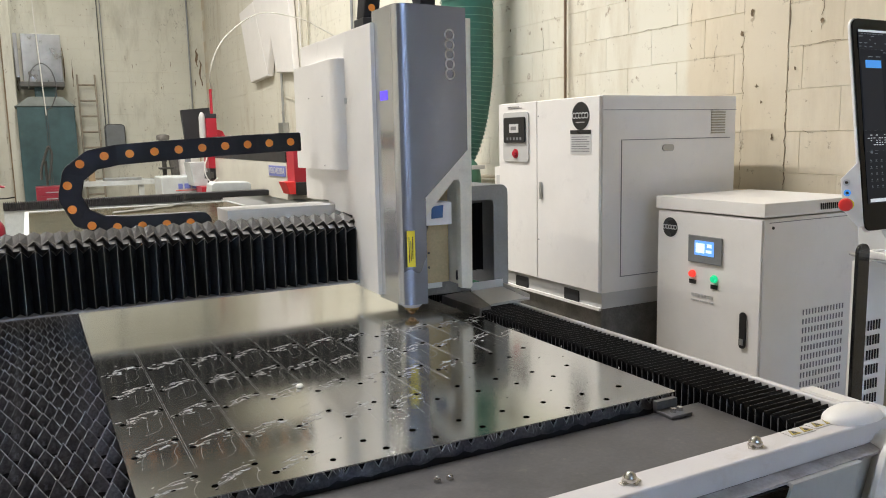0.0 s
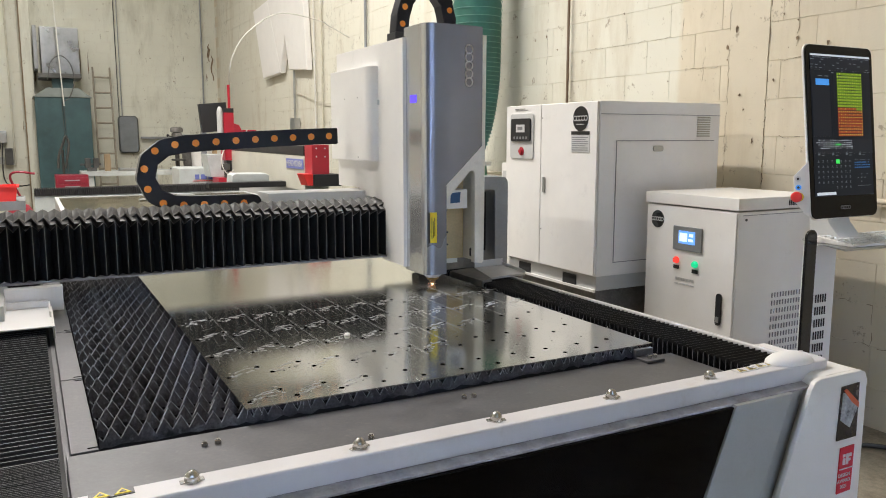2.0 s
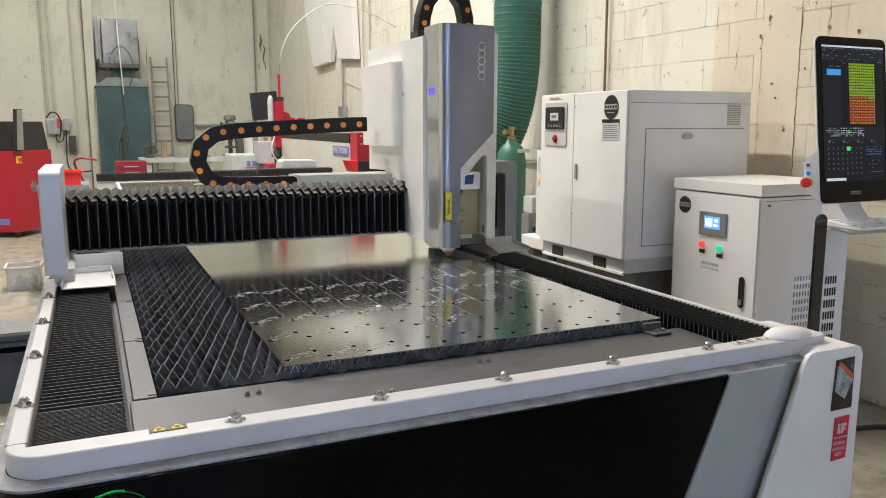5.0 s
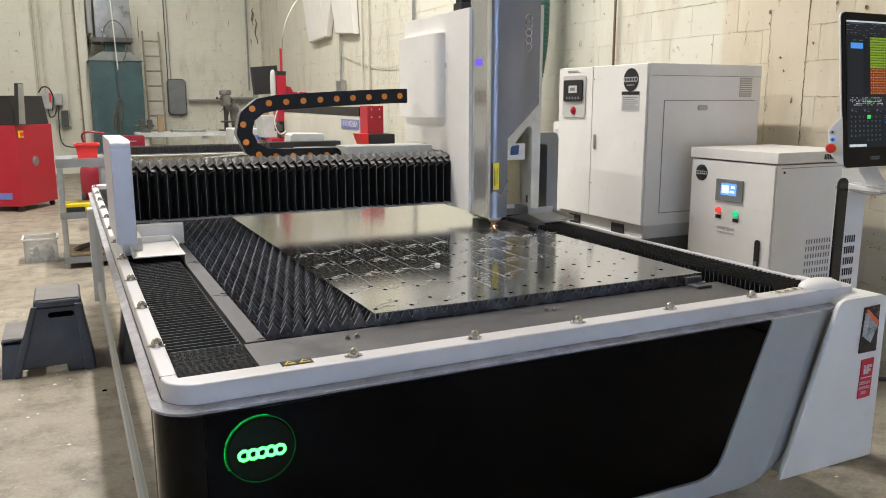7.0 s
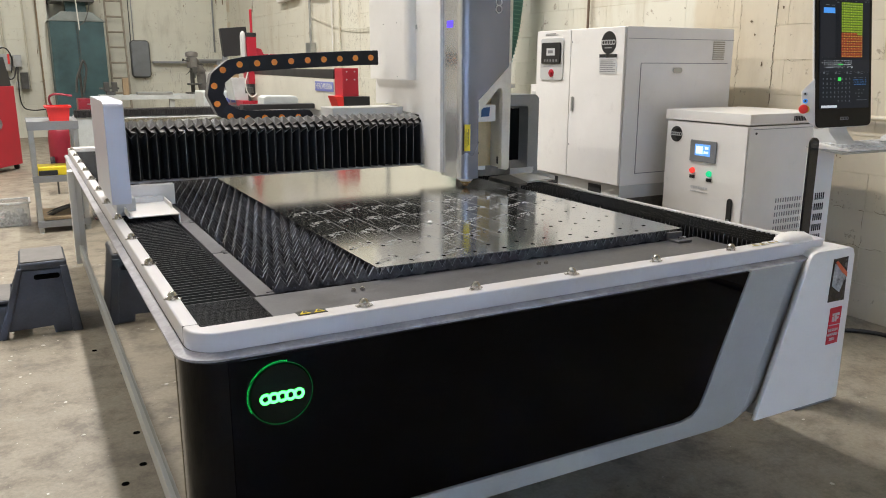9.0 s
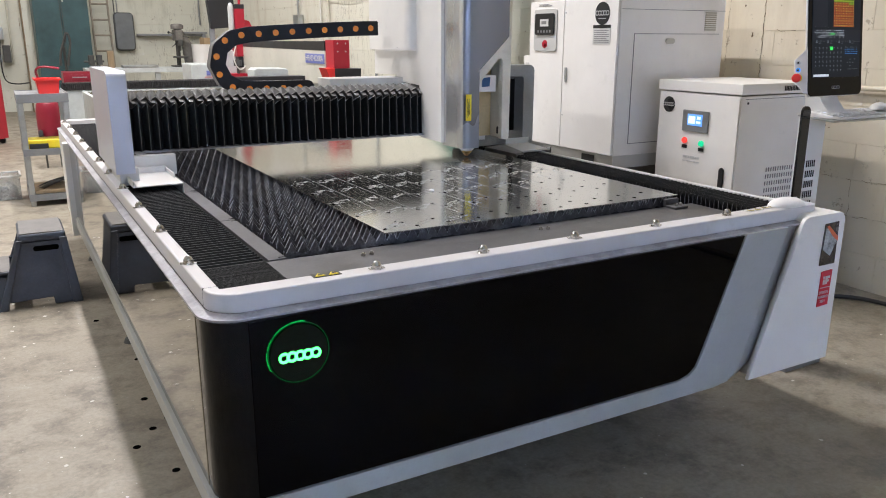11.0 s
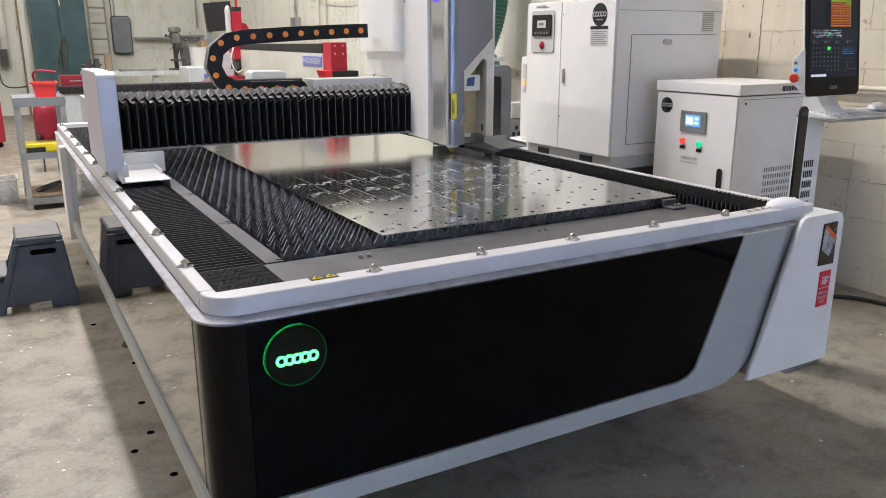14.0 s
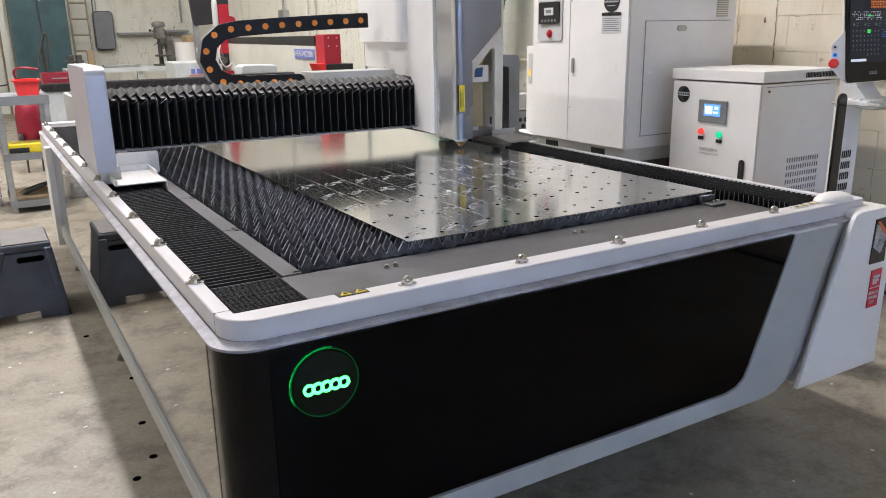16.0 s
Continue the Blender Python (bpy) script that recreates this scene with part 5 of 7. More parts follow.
# louvres on the side
for r in range(13):
    for c in range(14):
        if r > 9 and c > 9:
            continue
        bm = bm_new()
        x, z = 2.66 + 0.0185 * c, 0.70 - 0.037 * r
        box(bm, x, x + 0.0045, 1.9965, 1.9995, z - 0.022, z)
        part("louvre", bm, M_INK, chl)
bm = bm_new()
for c in range(21):
    box(bm, 2.73 + 0.012 * c, 2.735 + 0.012 * c, 1.9895, 1.9925, 1.095, 1.12)
part("lid_vent", bm, M_DARK, chl)
bm = bm_new()
cyl(bm, (2.47, 1.9995, 1.04), (2.47, 1.996, 1.04), 0.006, seg=10)
part("screw", bm, M_MARK, chl)
bm = bm_new()
box(bm, 2.45, 2.98, 1.9975, 1.9996, 1.0585, 1.061)
part("seam", bm, M_INK, chl)

# ---- control console ----
con = thing("control_console", (2.05, 1.25, 0), "white operator console with an upright touch monitor", "console")
bm = bm_new()
prism(bm, [(1.979, 1.300), (2.093, 1.300), (2.102, 1.31), (2.102, 1.34), (1.979, 1.34)], "z", 0.02, 1.046, 0.003)
part("pedestal", bm, M_WHITE, con)
bm = bm_new()
prism(bm, rrect(1.926, 1.977, 0.1, 1.10, 0.024, 5), "y", 1.288, 1.2985, 0.003)
part("black_column", bm, mat("gloss_black", (0.01, 0.01, 0.011), 0.12, var=0.1, bump=0), con, "glossy black column")
for r in range(10):
    for c in range(5):
        bm = bm_new()
        x, z = 2.000 + 0.012 * c, 0.88 - 0.042 * r
        box(bm, x, x + 0.0038, 1.2965, 1.2995, z - 0.027, z)
        part("louvre", bm, M_DARK, con)
bm = bm_new()
box(bm, 1.92, 2.15, 1.22, 1.45, 0.0, 0.022, 0.004)
part("foot", bm, M_STEELG, con)
# swan neck
bm = bm_new()
prism(bm, [(1.20, 1.062), (1.25, 1.075), (1.29, 1.12), (1.325, 1.22), (1.335, 1.34), (1.37, 1.34), (1.37, 1.2), (1.36, 1.08), (1.34, 1.062)], "x", 2.03, 2.14, 0.004)
part("neck", bm, M_GREYP, con)
# monitor: an upright slab, turned and leaning back
MON_YAW, MON_PITCH, MON_ROLL = 0, -7, 0
MON = Matrix.Translation((2.06, 1.303, 1.411)) @ Matrix.Rotation(radians(MON_YAW), 4, "Z") @ Matrix.Rotation(radians(MON_PITCH), 4, "X") @ Matrix.Rotation(radians(MON_ROLL), 4, "Y")
MW, MH = 0.330, 0.55


def mon(bm):
    bmesh.ops.transform(bm, matrix=MON, verts=bm.verts)
    return bm


bm = bm_new()
prism(bm, rrect(-MW / 2 - 0.002, MW / 2 + 0.002, -MH / 2 - 0.002, MH / 2 + 0.002, 0.025, 6), "y", -0.012, -0.004, 0.002)
box(bm, -0.10, 0.10, -0.0042, 0.03, -0.16, 0.16, 0.006)
part("monitor_shell", mon(bm), M_WHITE, con, "white monitor shell")
bm = bm_new()
prism(bm, rrect(-MW / 2, MW / 2, -MH / 2, MH / 2, 0.024, 6), "y", -0.018, -0.0125, 0.002)
M_BEZEL = mat("bezel_black", (0.004, 0.004, 0.005), 0.12, var=0.1, bump=0)
M_BEZEL.node_tree.nodes["Principled BSDF"].inputs["Specular IOR Level"].default_value = 0.2
bez = part("monitor_bezel", mon(bm), M_BEZEL, con, "glossy black bezel")
SW0, SW1, SH0, SH1 = -0.147, 0.147, -0.205, 0.248
bm = bm_new()
box(bm, SW0, SW1, -0.0192, -0.0182, SH0, SH1)
part("screen", mon(bm), G_SCREEN, bez, "dark lit screen with a nesting plan")


def ui(name, material, rects, y=-0.0200):
    bm = bm_new()
    for a, b, c, d in rects:
        box(bm, a, b, y - 0.0006, y, c, d)
    part(name, mon(bm), material, bez)


sw = SW1 - SW0


def sx(f):
    return SW0 + sw * f


def sz(f):
    return SH1 - (SH1 - SH0) * f


def bars(n, f0, f1, h0, seed, fill=0.5):
    """Short bars in one line of the screen, standing for small print."""
    rnd = random.Random(seed)
    out = []
    for k in range(n):
        if rnd.random() < fill:
            a = f0 + (f1 - f0) * k / n
            out.append((sx(a), sx(a + (f1 - f0) / n * rnd.uniform(0.3, 0.75)), sz(h0 + 0.0045), sz(h0)))
    return out


ui("title_bar", G_UIW, [(sx(0.0), sx(1.0), sz(0.018), sz(0.006))])
ui("menu_panel", G_UID, [(sx(0.0), sx(1.0), sz(0.115), sz(0.02)), (sx(0.01), sx(0.30), sz(0.58), sz(0.19)), (sx(0.0), sx(1.0), sz(0.70), sz(0.60))])
for k, (h, n, f) in enumerate(((0.026, 26, 0.8), (0.04, 12, 0.3), (0.06, 14, 0.4), (0.078, 14, 0.4), (0.098, 14, 0.4), (0.115, 20, 0.2), (0.13, 9, 0.3), (0.155, 9, 0.3))):
    ui("menu_line", G_ICON, bars(n, 0.0, 1.0, h, k, f) or [(sx(0.1), sx(0.14), sz(h + 0.004), sz(h))], -0.0206)
ui("selected_entry", G_UIB, [(sx(0.07), sx(0.29), sz(0.222), sz(0.178))], -0.0208)
cells_g, cells_r, dots_y = [], [], []
for r in range(22):
    for c in range(12):
        a, b = sx(0.425 + 0.0355 * c), sx(0.425 + 0.0355 * (c + 1) - 0.006)
        z1 = sz(0.13 + 0.0205 * r)
        z0 = z1 - (SH1 - SH0) * 0.0165
        (cells_g if r < 12 or (r == 12 and c > 8) else cells_r).append((a, b, z0, z1))
        if (r + c) % 2 or r % 2:
            dots_y.append(((a + b) / 2 - 0.0012, (a + b) / 2 + 0.0016, (z0 + z1) / 2 - 0.001, (z0 + z1) / 2 + 0.0015))
ui("nest_done", G_UIG, cells_g)
ui("nest_open", G_UIR, cells_r)
ui("nest_marks", G_UIY, dots_y, -0.0207)
ui("plan_edge", G_UID, [(sx(0.32), sx(0.325), sz(0.585), sz(0.12)), (sx(0.36), sx(0.364), sz(0.585), sz(0.12))])
for k, h in enumerate((0.605, 0.622, 0.635, 0.648, 0.661)):
    ui("status_line", G_UIW, bars(16, 0.04, 0.66, h, 20 + k, 0.7), -0.0208)
ui("progress_bar", G_UIG2, [(sx(0.36), sx(0.45), sz(0.642), sz(0.632))], -0.0209)
for k in range(4):
    ui("dial", G_ICON, [(sx(0.07 + 0.23 * k), sx(0.10 + 0.23 * k), sz(0.712), sz(0.69)), (sx(0.13 + 0.23 * k), sx(0.18 + 0.23 * k), sz(0.698), sz(0.693)), (sx(0.13 + 0.23 * k), sx(0.17 + 0.23 * k), sz(0.715), sz(0.711))])
ui("start_key", G_UIG2, [(sx(0.36), sx(0.42), sz(0.772), sz(0.742))])
for r in range(6):
    for c in range(8):
        if (r, c) == (0, 4) or (r == 5 and c < 4):
            continue
        f, h = 0.06 + 0.075 * c, 0.745 + 0.037 * r
        ui("key_icon", G_ICON, [(sx(f), sx(f + 0.016), sz(h + 0.010), sz(h + 0.003)), (sx(f - 0.006), sx(f + 0.022), sz(h + 0.0165), sz(h + 0.0145))])
for k in range(4):
    ui("coordinate_line", G_UIB if k else G_ICON, bars(8, 0.68, 0.95, 0.745 + 0.018 * k, 40 + k, 0.8))
for f, h in ((0.78, 0.845), (0.72, 0.872), (0.78, 0.872), (0.84, 0.872), (0.78, 0.90), (0.88, 0.845)):
    ui("arrow_key", G_ICON, [(sx(f), sx(f + 0.016), sz(h + 0.008), sz(h))])
ui("speed_slider", G_ICON, [(sx(0.72), sx(0.95), sz(0.935), sz(0.932))])
ui("task_bar", G_UIW, [(sx(0.03), sx(0.34), sz(0.992), sz(0.972))])
bm = bm_new()
name_strokes(bm, 0.0, -0.243, 0.018, -0.0195, -0.0183, 0.25)
part("pale_strokes", mon(bm), M_INK, bez)
def angled(bm):
    m = Matrix.Translation((-0.165, -0.016, 0)) @ Matrix.Rotation(radians(-58), 4, "Z") @ Matrix.Translation((0.165, 0.016, 0))
    bmesh.ops.transform(bm, matrix=m, verts=bm.verts)
    return mon(bm)


# button bracket on the monitor's side
bm = bm_new()
prism(bm, [(-0.165, -0.262), (-0.165, -0.09), (-0.172, -0.095), (-0.213, -0.135), (-0.213, -0.215), (-0.180, -0.262)], "y", -0.016, -0.006, 0.003)
br = part("button_bracket", angled(bm), M_WHITE, con)
for z, g, lbl in ((-0.145, M_PAPER, "round white button"), (-0.172, G_UIB, "round blue-lit button")):
    bm = bm_new()
    cyl(bm, (-0.199, -0.0165, z), (-0.199, -0.021, z), 0.0085, seg=20)
    bb = part("button", angled(bm), g, br, lbl)
    bm = bm_new()
    cyl(bm, (-0.199, -0.0212, z), (-0.199, -0.0225, z), 0.004, seg=12)
    part("button_dot", angled(bm), M_MARK, bb)
bm = bm_new()
lathe(bm, [(0.0145, 0), (0.0145, -0.010), (0.012, -0.012)], (-0.199, -0.0165, -0.202), 20, "y")
eb = part("stop_collar", angled(bm), M_YELLOW, br, "yellow collar")
bm = bm_new()
lathe(bm, [(0.011, 0), (0.011, -0.012), (0.0165, -0.015), (0.017, -0.022), (0.014, -0.027), (0.006, -0.029)], (-0.203, -0.0285, -0.202), 24, "y")
part("stop_knob", angled(bm), M_REDP, eb, "red emergency stop knob")
# keyboard shelf
bm = bm_new()
KSH = Matrix.Translation((2.155, 1.235, 1.0545)) @ Matrix.Rotation(radians(-3), 4, "Z")
prism(bm, [(1.935, 1.16), (2.42, 1.13), (2.44, 1.36), (2.05, 1.40)], "z", 1.047, 1.054, 0.002)
part("keyboard_shelf", bm, M_GALV, con, "thin metal keyboard shelf")

kb = thing("keyboard", (2.13, 1.24, 1.052), "white computer keyboard on the console shelf", "keyboard")
bm = bm_new()
prism(bm, [(-0.075, 0.0005), (0.065, 0.0005), (0.065, 0.022), (-0.075, 0.009)], "x", -0.165, 0.25, 0.003)
bmesh.ops.transform(bm, matrix=KSH, verts=bm.verts)
part("case", bm, M_WHITE, kb)
for r in range(5):
    for c in range(15):
        bm = bm_new()
        x, y = -0.157 + 0.0267 * c, -0.064 + 0.025 * r
        zt = 0.009 + (y + 0.075) / 0.14 * 0.013
        box(bm, x, x + 0.022, y, y + 0.02, zt - 0.001, zt + 0.005, 0.0015, 1)
        bmesh.ops.transform(bm, matrix=KSH, verts=bm.verts)
        part("keycap", bm, M_PAPER, kb)


def computer_mouse(c, turn, label, material, half=0.066):
    t = thing("computer_mouse", c, label, "computer mouse")
    bm = bm_new()
    bmesh.ops.create_uvsphere(bm, u_segments=24, v_segments=14, radius=1, matrix=Matrix.Diagonal((half, 0.58 * half, 0.027, 1)))
    bmesh.ops.bisect_plane(bm, geom=list(bm.verts) + list(bm.edges) + list(bm.faces), plane_co=(0, 0, 0), plane_no=(0, 0, -1), clear_outer=True)
    bmesh.ops.holes_fill(bm, edges=list(bm.edges))
    bmesh.ops.transform(bm, matrix=Matrix.Translation(c) @ Matrix.Rotation(radians(turn), 4, "Z"), verts=bm.verts)
    part("shell", bm, material, t)
    bm = bm_new()
    box(bm, 0.028, 0.046, -0.003, 0.003, 0.018, 0.0245, 0.001)
    bmesh.ops.transform(bm, matrix=Matrix.Translation(c) @ Matrix.Rotation(radians(turn), 4, "Z"), verts=bm.verts)
    part("wheel", bm, M_GREYP, t)


computer_mouse((1.462, 0.972, RZ + 0.001), -4, "white computer mouse lying on the machine rim", M_WHITE, 0.075)
computer_mouse((2.33, 1.23, 1.078), 30, "grey computer mouse lying on the keyboard", M_GREYP)

# ---- gas cylinder and extraction duct ----
cy = thing("gas_cylinder", (2.755, 4.86, 0), "green steel gas cylinder with brass valve", "gas cylinder")
bm = bm_new()
lathe(bm, [(0.105, 0.0), (0.115, 0.01), (0.115, 1.12), (0.108, 1.18), (0.085, 1.23), (0.045, 1.265), (0.038, 1.29)], (2.755, 4.86, 0), 32)
part("vessel", bm, M_GREENC, cy)
bm = bm_new()
lathe(bm, [(0.034, 1.29), (0.036, 1.31), (0.02, 1.315), (0.02, 1.36), (0.03, 1.365), (0.03, 1.385), (0.012, 1.39)], (2.755, 4.86, 0), 18)
cyl(bm, (2.755, 4.86, 1.34), (2.685, 4.83, 1.345), 0.014, seg=12)
cyl(bm, (2.69, 4.832, 1.345), (2.665, 4.82, 1.345), 0.022, seg=12)
part("valve", bm, M_BRASS, cy, "brass valve")
bm = bm_new()
box(bm, 2.75, 2.86, 4.752, 4.757, 1.185, 1.215, 0.002)
part("collar_label", bm, M_PAPER, cy)
duct = thing("extraction_duct", (2.9, 5.3, 0), "green ribbed flexible extraction duct hanging from above", "flexible duct")
path = smooth_path([(2.93, 5.10, 4.6), (2.93, 5.10, 3.4), (2.93, 5.10, 2.3), (2.92, 5.12, 1.75), (2.86, 5.22, 1.35), (2.72, 5.45, 1.02), (2.52, 5.72, 0.78)], 30)
bm = bm_new()
N = len(path)
tube(bm, path, lambda f: 0.190 + 0.008 * math.cos(f * N * 2 * math.pi / 2), 28, 0)
part("hose", bm, M_GREEN, duct)
for k in range(1, N - 1, 2):
    d = (path[k + 1] - path[k - 1]).normalized()
    q = d.to_track_quat("Z", "Y").to_matrix().to_4x4()
    bm = bm_new()
    ringp = []
    for j in range(29):
        a = 2 * math.pi * j / 28
        ringp.append(path[k] + q.to_3x3() @ Vector((0.197 * math.cos(a), 0.197 * math.sin(a), 0)))
    tube(bm, ringp, 0.0028, 5, 0)
    part("rib", bm, M_WIRE, duct)
# dark perforated stand between the cylinder and the power unit
st = thing("perforated_stand", (2.65, 4.2, 0), "dark perforated steel stand on the floor", "stand")
bm = bm_new()
box(bm, 2.5, 2.9, 4.15, 4.25, 0.0, 0.78, 0.004)
part("frame", bm, M_STEELG, st)
for r in range(8):
    for c in range(4):
        bm = bm_new()
        x, z = 2.55 + 0.05 * c + 0.025 * (r % 2), 0.40 + 0.045 * r
        cyl(bm, (x, 4.1495, z), (x, 4.1475, z), 0.018, seg=6)
        part("hole", bm, M_DARK, st)
bm = bm_new()
box(bm, 2.52, 2.88, 4.14, 4.26, 0.785, 0.90, 0.004)
for k in range(6):
    box(bm, 2.53, 2.87, 4.136, 4.1395, 0.795 + 0.017 * k, 0.805 + 0.017 * k)
part("grille", bm, M_GREYP, st)
# ---- step stool ----
stool = thing("step_stool", (-0.76, 3.9, 0), "dark navy plastic two-step stool with dusty treads", "step stool")
y0, y1 = 3.68, 4.03
bm = bm_new()
side = [(-0.988, 0.0), (-0.90, 0.0), (-0.895, 0.035), (-0.69, 0.04), (-0.685, 0.0), (-0.552, 0.0), (-0.60, 0.345), (-0.812, 0.345), (-0.865, 0.205), (-0.97, 0.20)]
prism(bm, side, "y", y0, y0 + 0.02, 0.006)
sp = part("side_panel", bm, M_STOOL, stool)
bm = bm_new()
prism(bm, [(-0.945, 0.0), (-0.905, 0.0), (-0.80, 0.36), (-0.828, 0.36)], "y", y0 - 0.018, y0 + 0.001, 0.006)
prism(bm, [(-0.60, 0.0), (-0.552, 0.0), (-0.595, 0.36), (-0.63, 0.36)], "y", y0 - 0.018, y0 + 0.001, 0.006)
part("rib", bm, M_STOOL, stool)
bm = bm_new()
prism(bm, rrect(-0.755, -0.635, 0.295, 0.322, 0.0125, 5), "y", y0 - 0.004, y0 + 0.004, 0)
part("grip_hole", bm, M_HOLE, stool)
bm = bm_new()
prism(bm, side, "y", y1 - 0.02, y1, 0.006)
part("side_panel", bm, M_STOOL, stool)
bm = bm_new()
box(bm, -0.818, -0.597, y0, y1, 0.345, 0.386, 0.012, 3)
part("upper_step", bm, M_STOOL, stool)
bm = bm_new()
box(bm, -0.808, -0.607, y0 + 0.008, y1 - 0.008, 0.3865, 0.391, 0.001)
part("upper_tread", bm, M_TREAD, stool, "dusty grey tread")
bm = bm_new()
box(bm, -0.975, -0.868, y0, y1, 0.165, 0.2, 0.01, 3)
part("lower_step", bm, M_STOOL, stool)
bm = bm_new()
box(bm, -0.97, -0.872, y0 + 0.008, y1 - 0.008, 0.201, 0.206, 0.001)
part("lower_tread", bm, M_TREAD, stool, "dusty grey tread")
bm = bm_new()
prism(bm, [(-0.60, 0.345), (-0.552, 0.0), (-0.572, 0.0), (-0.62, 0.345)], "y", y0 + 0.02, y1 - 0.02)
part("back_panel", bm, M_STOOL, stool)

# ---- tool cart and what lies on it ----
cart = thing("tool_cart", (-0.5, 6.7, 0), "grey steel tool cart with three shelves", "tool cart")
cx0, cx1, cy0, cy1 = -0.69, -0.31, 6.44, 7.05
for z0, z1 in ((0.845, 0.915), (0.42, 0.475), (0.045, 0.10)):
    bm = bm_new()
    box(bm, cx0 + 0.01, cx1 - 0.01, cy0 + 0.01, cy1 - 0.01, z1 - 0.012, z1 - 0.006)
    for a, b, c, d in ((cx0, cx1, cy0, cy0 + 0.01), (cx0, cx1, cy1 - 0.01, cy1), (cx0, cx0 + 0.01, cy0 + 0.01, cy1 - 0.01), (cx1 - 0.01, cx1, cy0 + 0.01, cy1 - 0.01)):
        box(bm, a, b, c, d, z0, z1, 0.002)
    part("shelf", bm, M_STEELG, cart)
for x in (cx0 + 0.005, cx1 - 0.045):
    for y in (cy0 + 0.012, cy1 - 0.055):
        bm = bm_new()
        box(bm, x, x + 0.04, y, y + 0.04, 0.0, 0.845, 0.004)
        part("leg", bm, M_GALV, cart)
rb = thing("red_bin", (-0.45, 6.58, 0.91), "bright red open plastic bin on the cart", "bin")
bm = bm_new()
for a, b, c, d in ((-0.53, -0.36, 6.48, 6.488), (-0.53, -0.36, 6.69, 6.698), (-0.53, -0.522, 6.488, 6.69), (-0.368, -0.36, 6.488, 6.69)):
    box(bm, a, b, c, d, 0.91, 1.02, 0.002)
box(bm, -0.522, -0.368, 6.488, 6.69, 0.91, 0.918)
for v in bm.verts:
    k = (v.co.z - 0.91) / 0.11
    v.co.x = -0.445 + (v.co.x + 0.445) * (0.84 + 0.16 * k)
part("tub", bm, M_REDP, rb)
bm = bm_new()
ring(bm, rrect(-0.545, -0.345, 6.465, 6.713, 0.01, 3), rrect(-0.526, -0.364, 6.484, 6.694, 0.008, 3), "z", 1.018, 1.032)
part("lip", bm, M_REDP, rb)
yt = thing("yellow_tool_case", (-0.5, 6.6, 0.475), "yellow and black tool case on the cart shelf", "tool case")
bm = bm_new()
box(bm, -0.66, -0.36, 6.47, 6.70, 0.47, 0.545, 0.012, 3)
part("case", bm, M_YELLOW, yt)
bm = bm_new()
box(bm, -0.64, -0.50, 6.455, 6.4695, 0.475, 0.515, 0.004)
part("grip", bm, M_BLACK, yt)
solo("rubber_hose", tube(bm_new(), [(-0.60, 6.62, 0.115), (-0.52, 6.53, 0.17), (-0.42, 6.56, 0.20), (-0.36, 6.70, 0.19), (-0.44, 6.84, 0.15), (-0.56, 6.80, 0.12), (-0.61, 6.70, 0.112)], 0.016, 10), M_CABLE, (-0.5, 6.7, 0.1), "coiled black rubber hose on the low shelf", "hose")
bm = bm_new()
box(bm, -0.64, -0.35, 6.47, 6.95, 0.1, 0.125, 0.003)
solo("wooden_board", bm, M_WOOD, (-0.5, 6.7, 0.1), "worn wooden board on the low cart shelf", "board")

# clear tub with metal scraps
tb = thing("plastic_tub", (-0.87, 6.95, 0), "translucent plastic tub full of metal scraps", "tub")
bm = bm_new()
for a, b, c, d in ((-1.0, -0.74, 6.84, 6.844), (-1.0, -0.74, 7.10, 7.104), (-1.0, -0.996, 6.844, 7.10), (-0.744, -0.74, 6.844, 7.10)):
    box(bm, a, b, c, d, 0.003, 0.20)
box(bm, -0.996, -0.744, 6.844, 7.10, 0.003, 0.008)
part("wall", bm, M_CLEAR, tb)
bm = bm_new()
ring(bm, rrect(-1.015, -0.725, 6.825, 7.12, 0.012, 3), rrect(-0.998, -0.742, 6.842, 7.102, 0.01, 3), "z", 0.20, 0.212)
part("lip", bm, M_PAPER, tb)
bm = bm_new()
rnd = random.Random(8)
for k in range(70):
    c = Vector((rnd.uniform(-0.97, -0.77), rnd.uniform(6.87, 7.07), 0.015 + rnd.random() ** 1.4 * 0.11))
    m = Matrix.Translation(c) @ Euler((rnd.random() * 3, rnd.random() * 3, rnd.random() * 3)).to_matrix().to_4x4() @ Matrix.Diagonal((rnd.uniform(0.02, 0.05), rnd.uniform(0.008, 0.03), rnd.uniform(0.004, 0.012), 1))
    bmesh.ops.create_cube(bm, size=1, matrix=m)
ob = part("scraps", bm, M_GALV, tb, "small metal offcuts")
tagged(ob, kind="stuff")

# air compressor behind the cart
cp = thing("air_compressor", (-0.28, 8.6, 0), "dark red upright air compressor tank on wheels", "air compressor")
bm = bm_new()
lathe(bm, [(0.04, 0.30), (0.08, 0.31), (0.115, 0.36), (0.12, 0.42), (0.12, 0.60), (0.11, 0.67), (0.08, 0.72), (0.04, 0.735)], (-0.37, 8.6, 0), 28)
part("tank", bm, M_MAROON, cp)
for lx in (-0.44, -0.30):
    part("leg", cyl(bm_new(), (lx, 8.6, 0.0), (lx, 8.6, 0.38), 0.01, seg=8), M_IRON, cp)
for x in (-0.47, -0.26):
    bm = bm_new()
    lathe(bm, [(0.03, -0.02), (0.06, -0.022), (0.07, 0.0), (0.06, 0.022), (0.03, 0.02)], (x, 8.5, 0.35), 20, "x")
    part("wheel", bm, M_BLACK, cp)
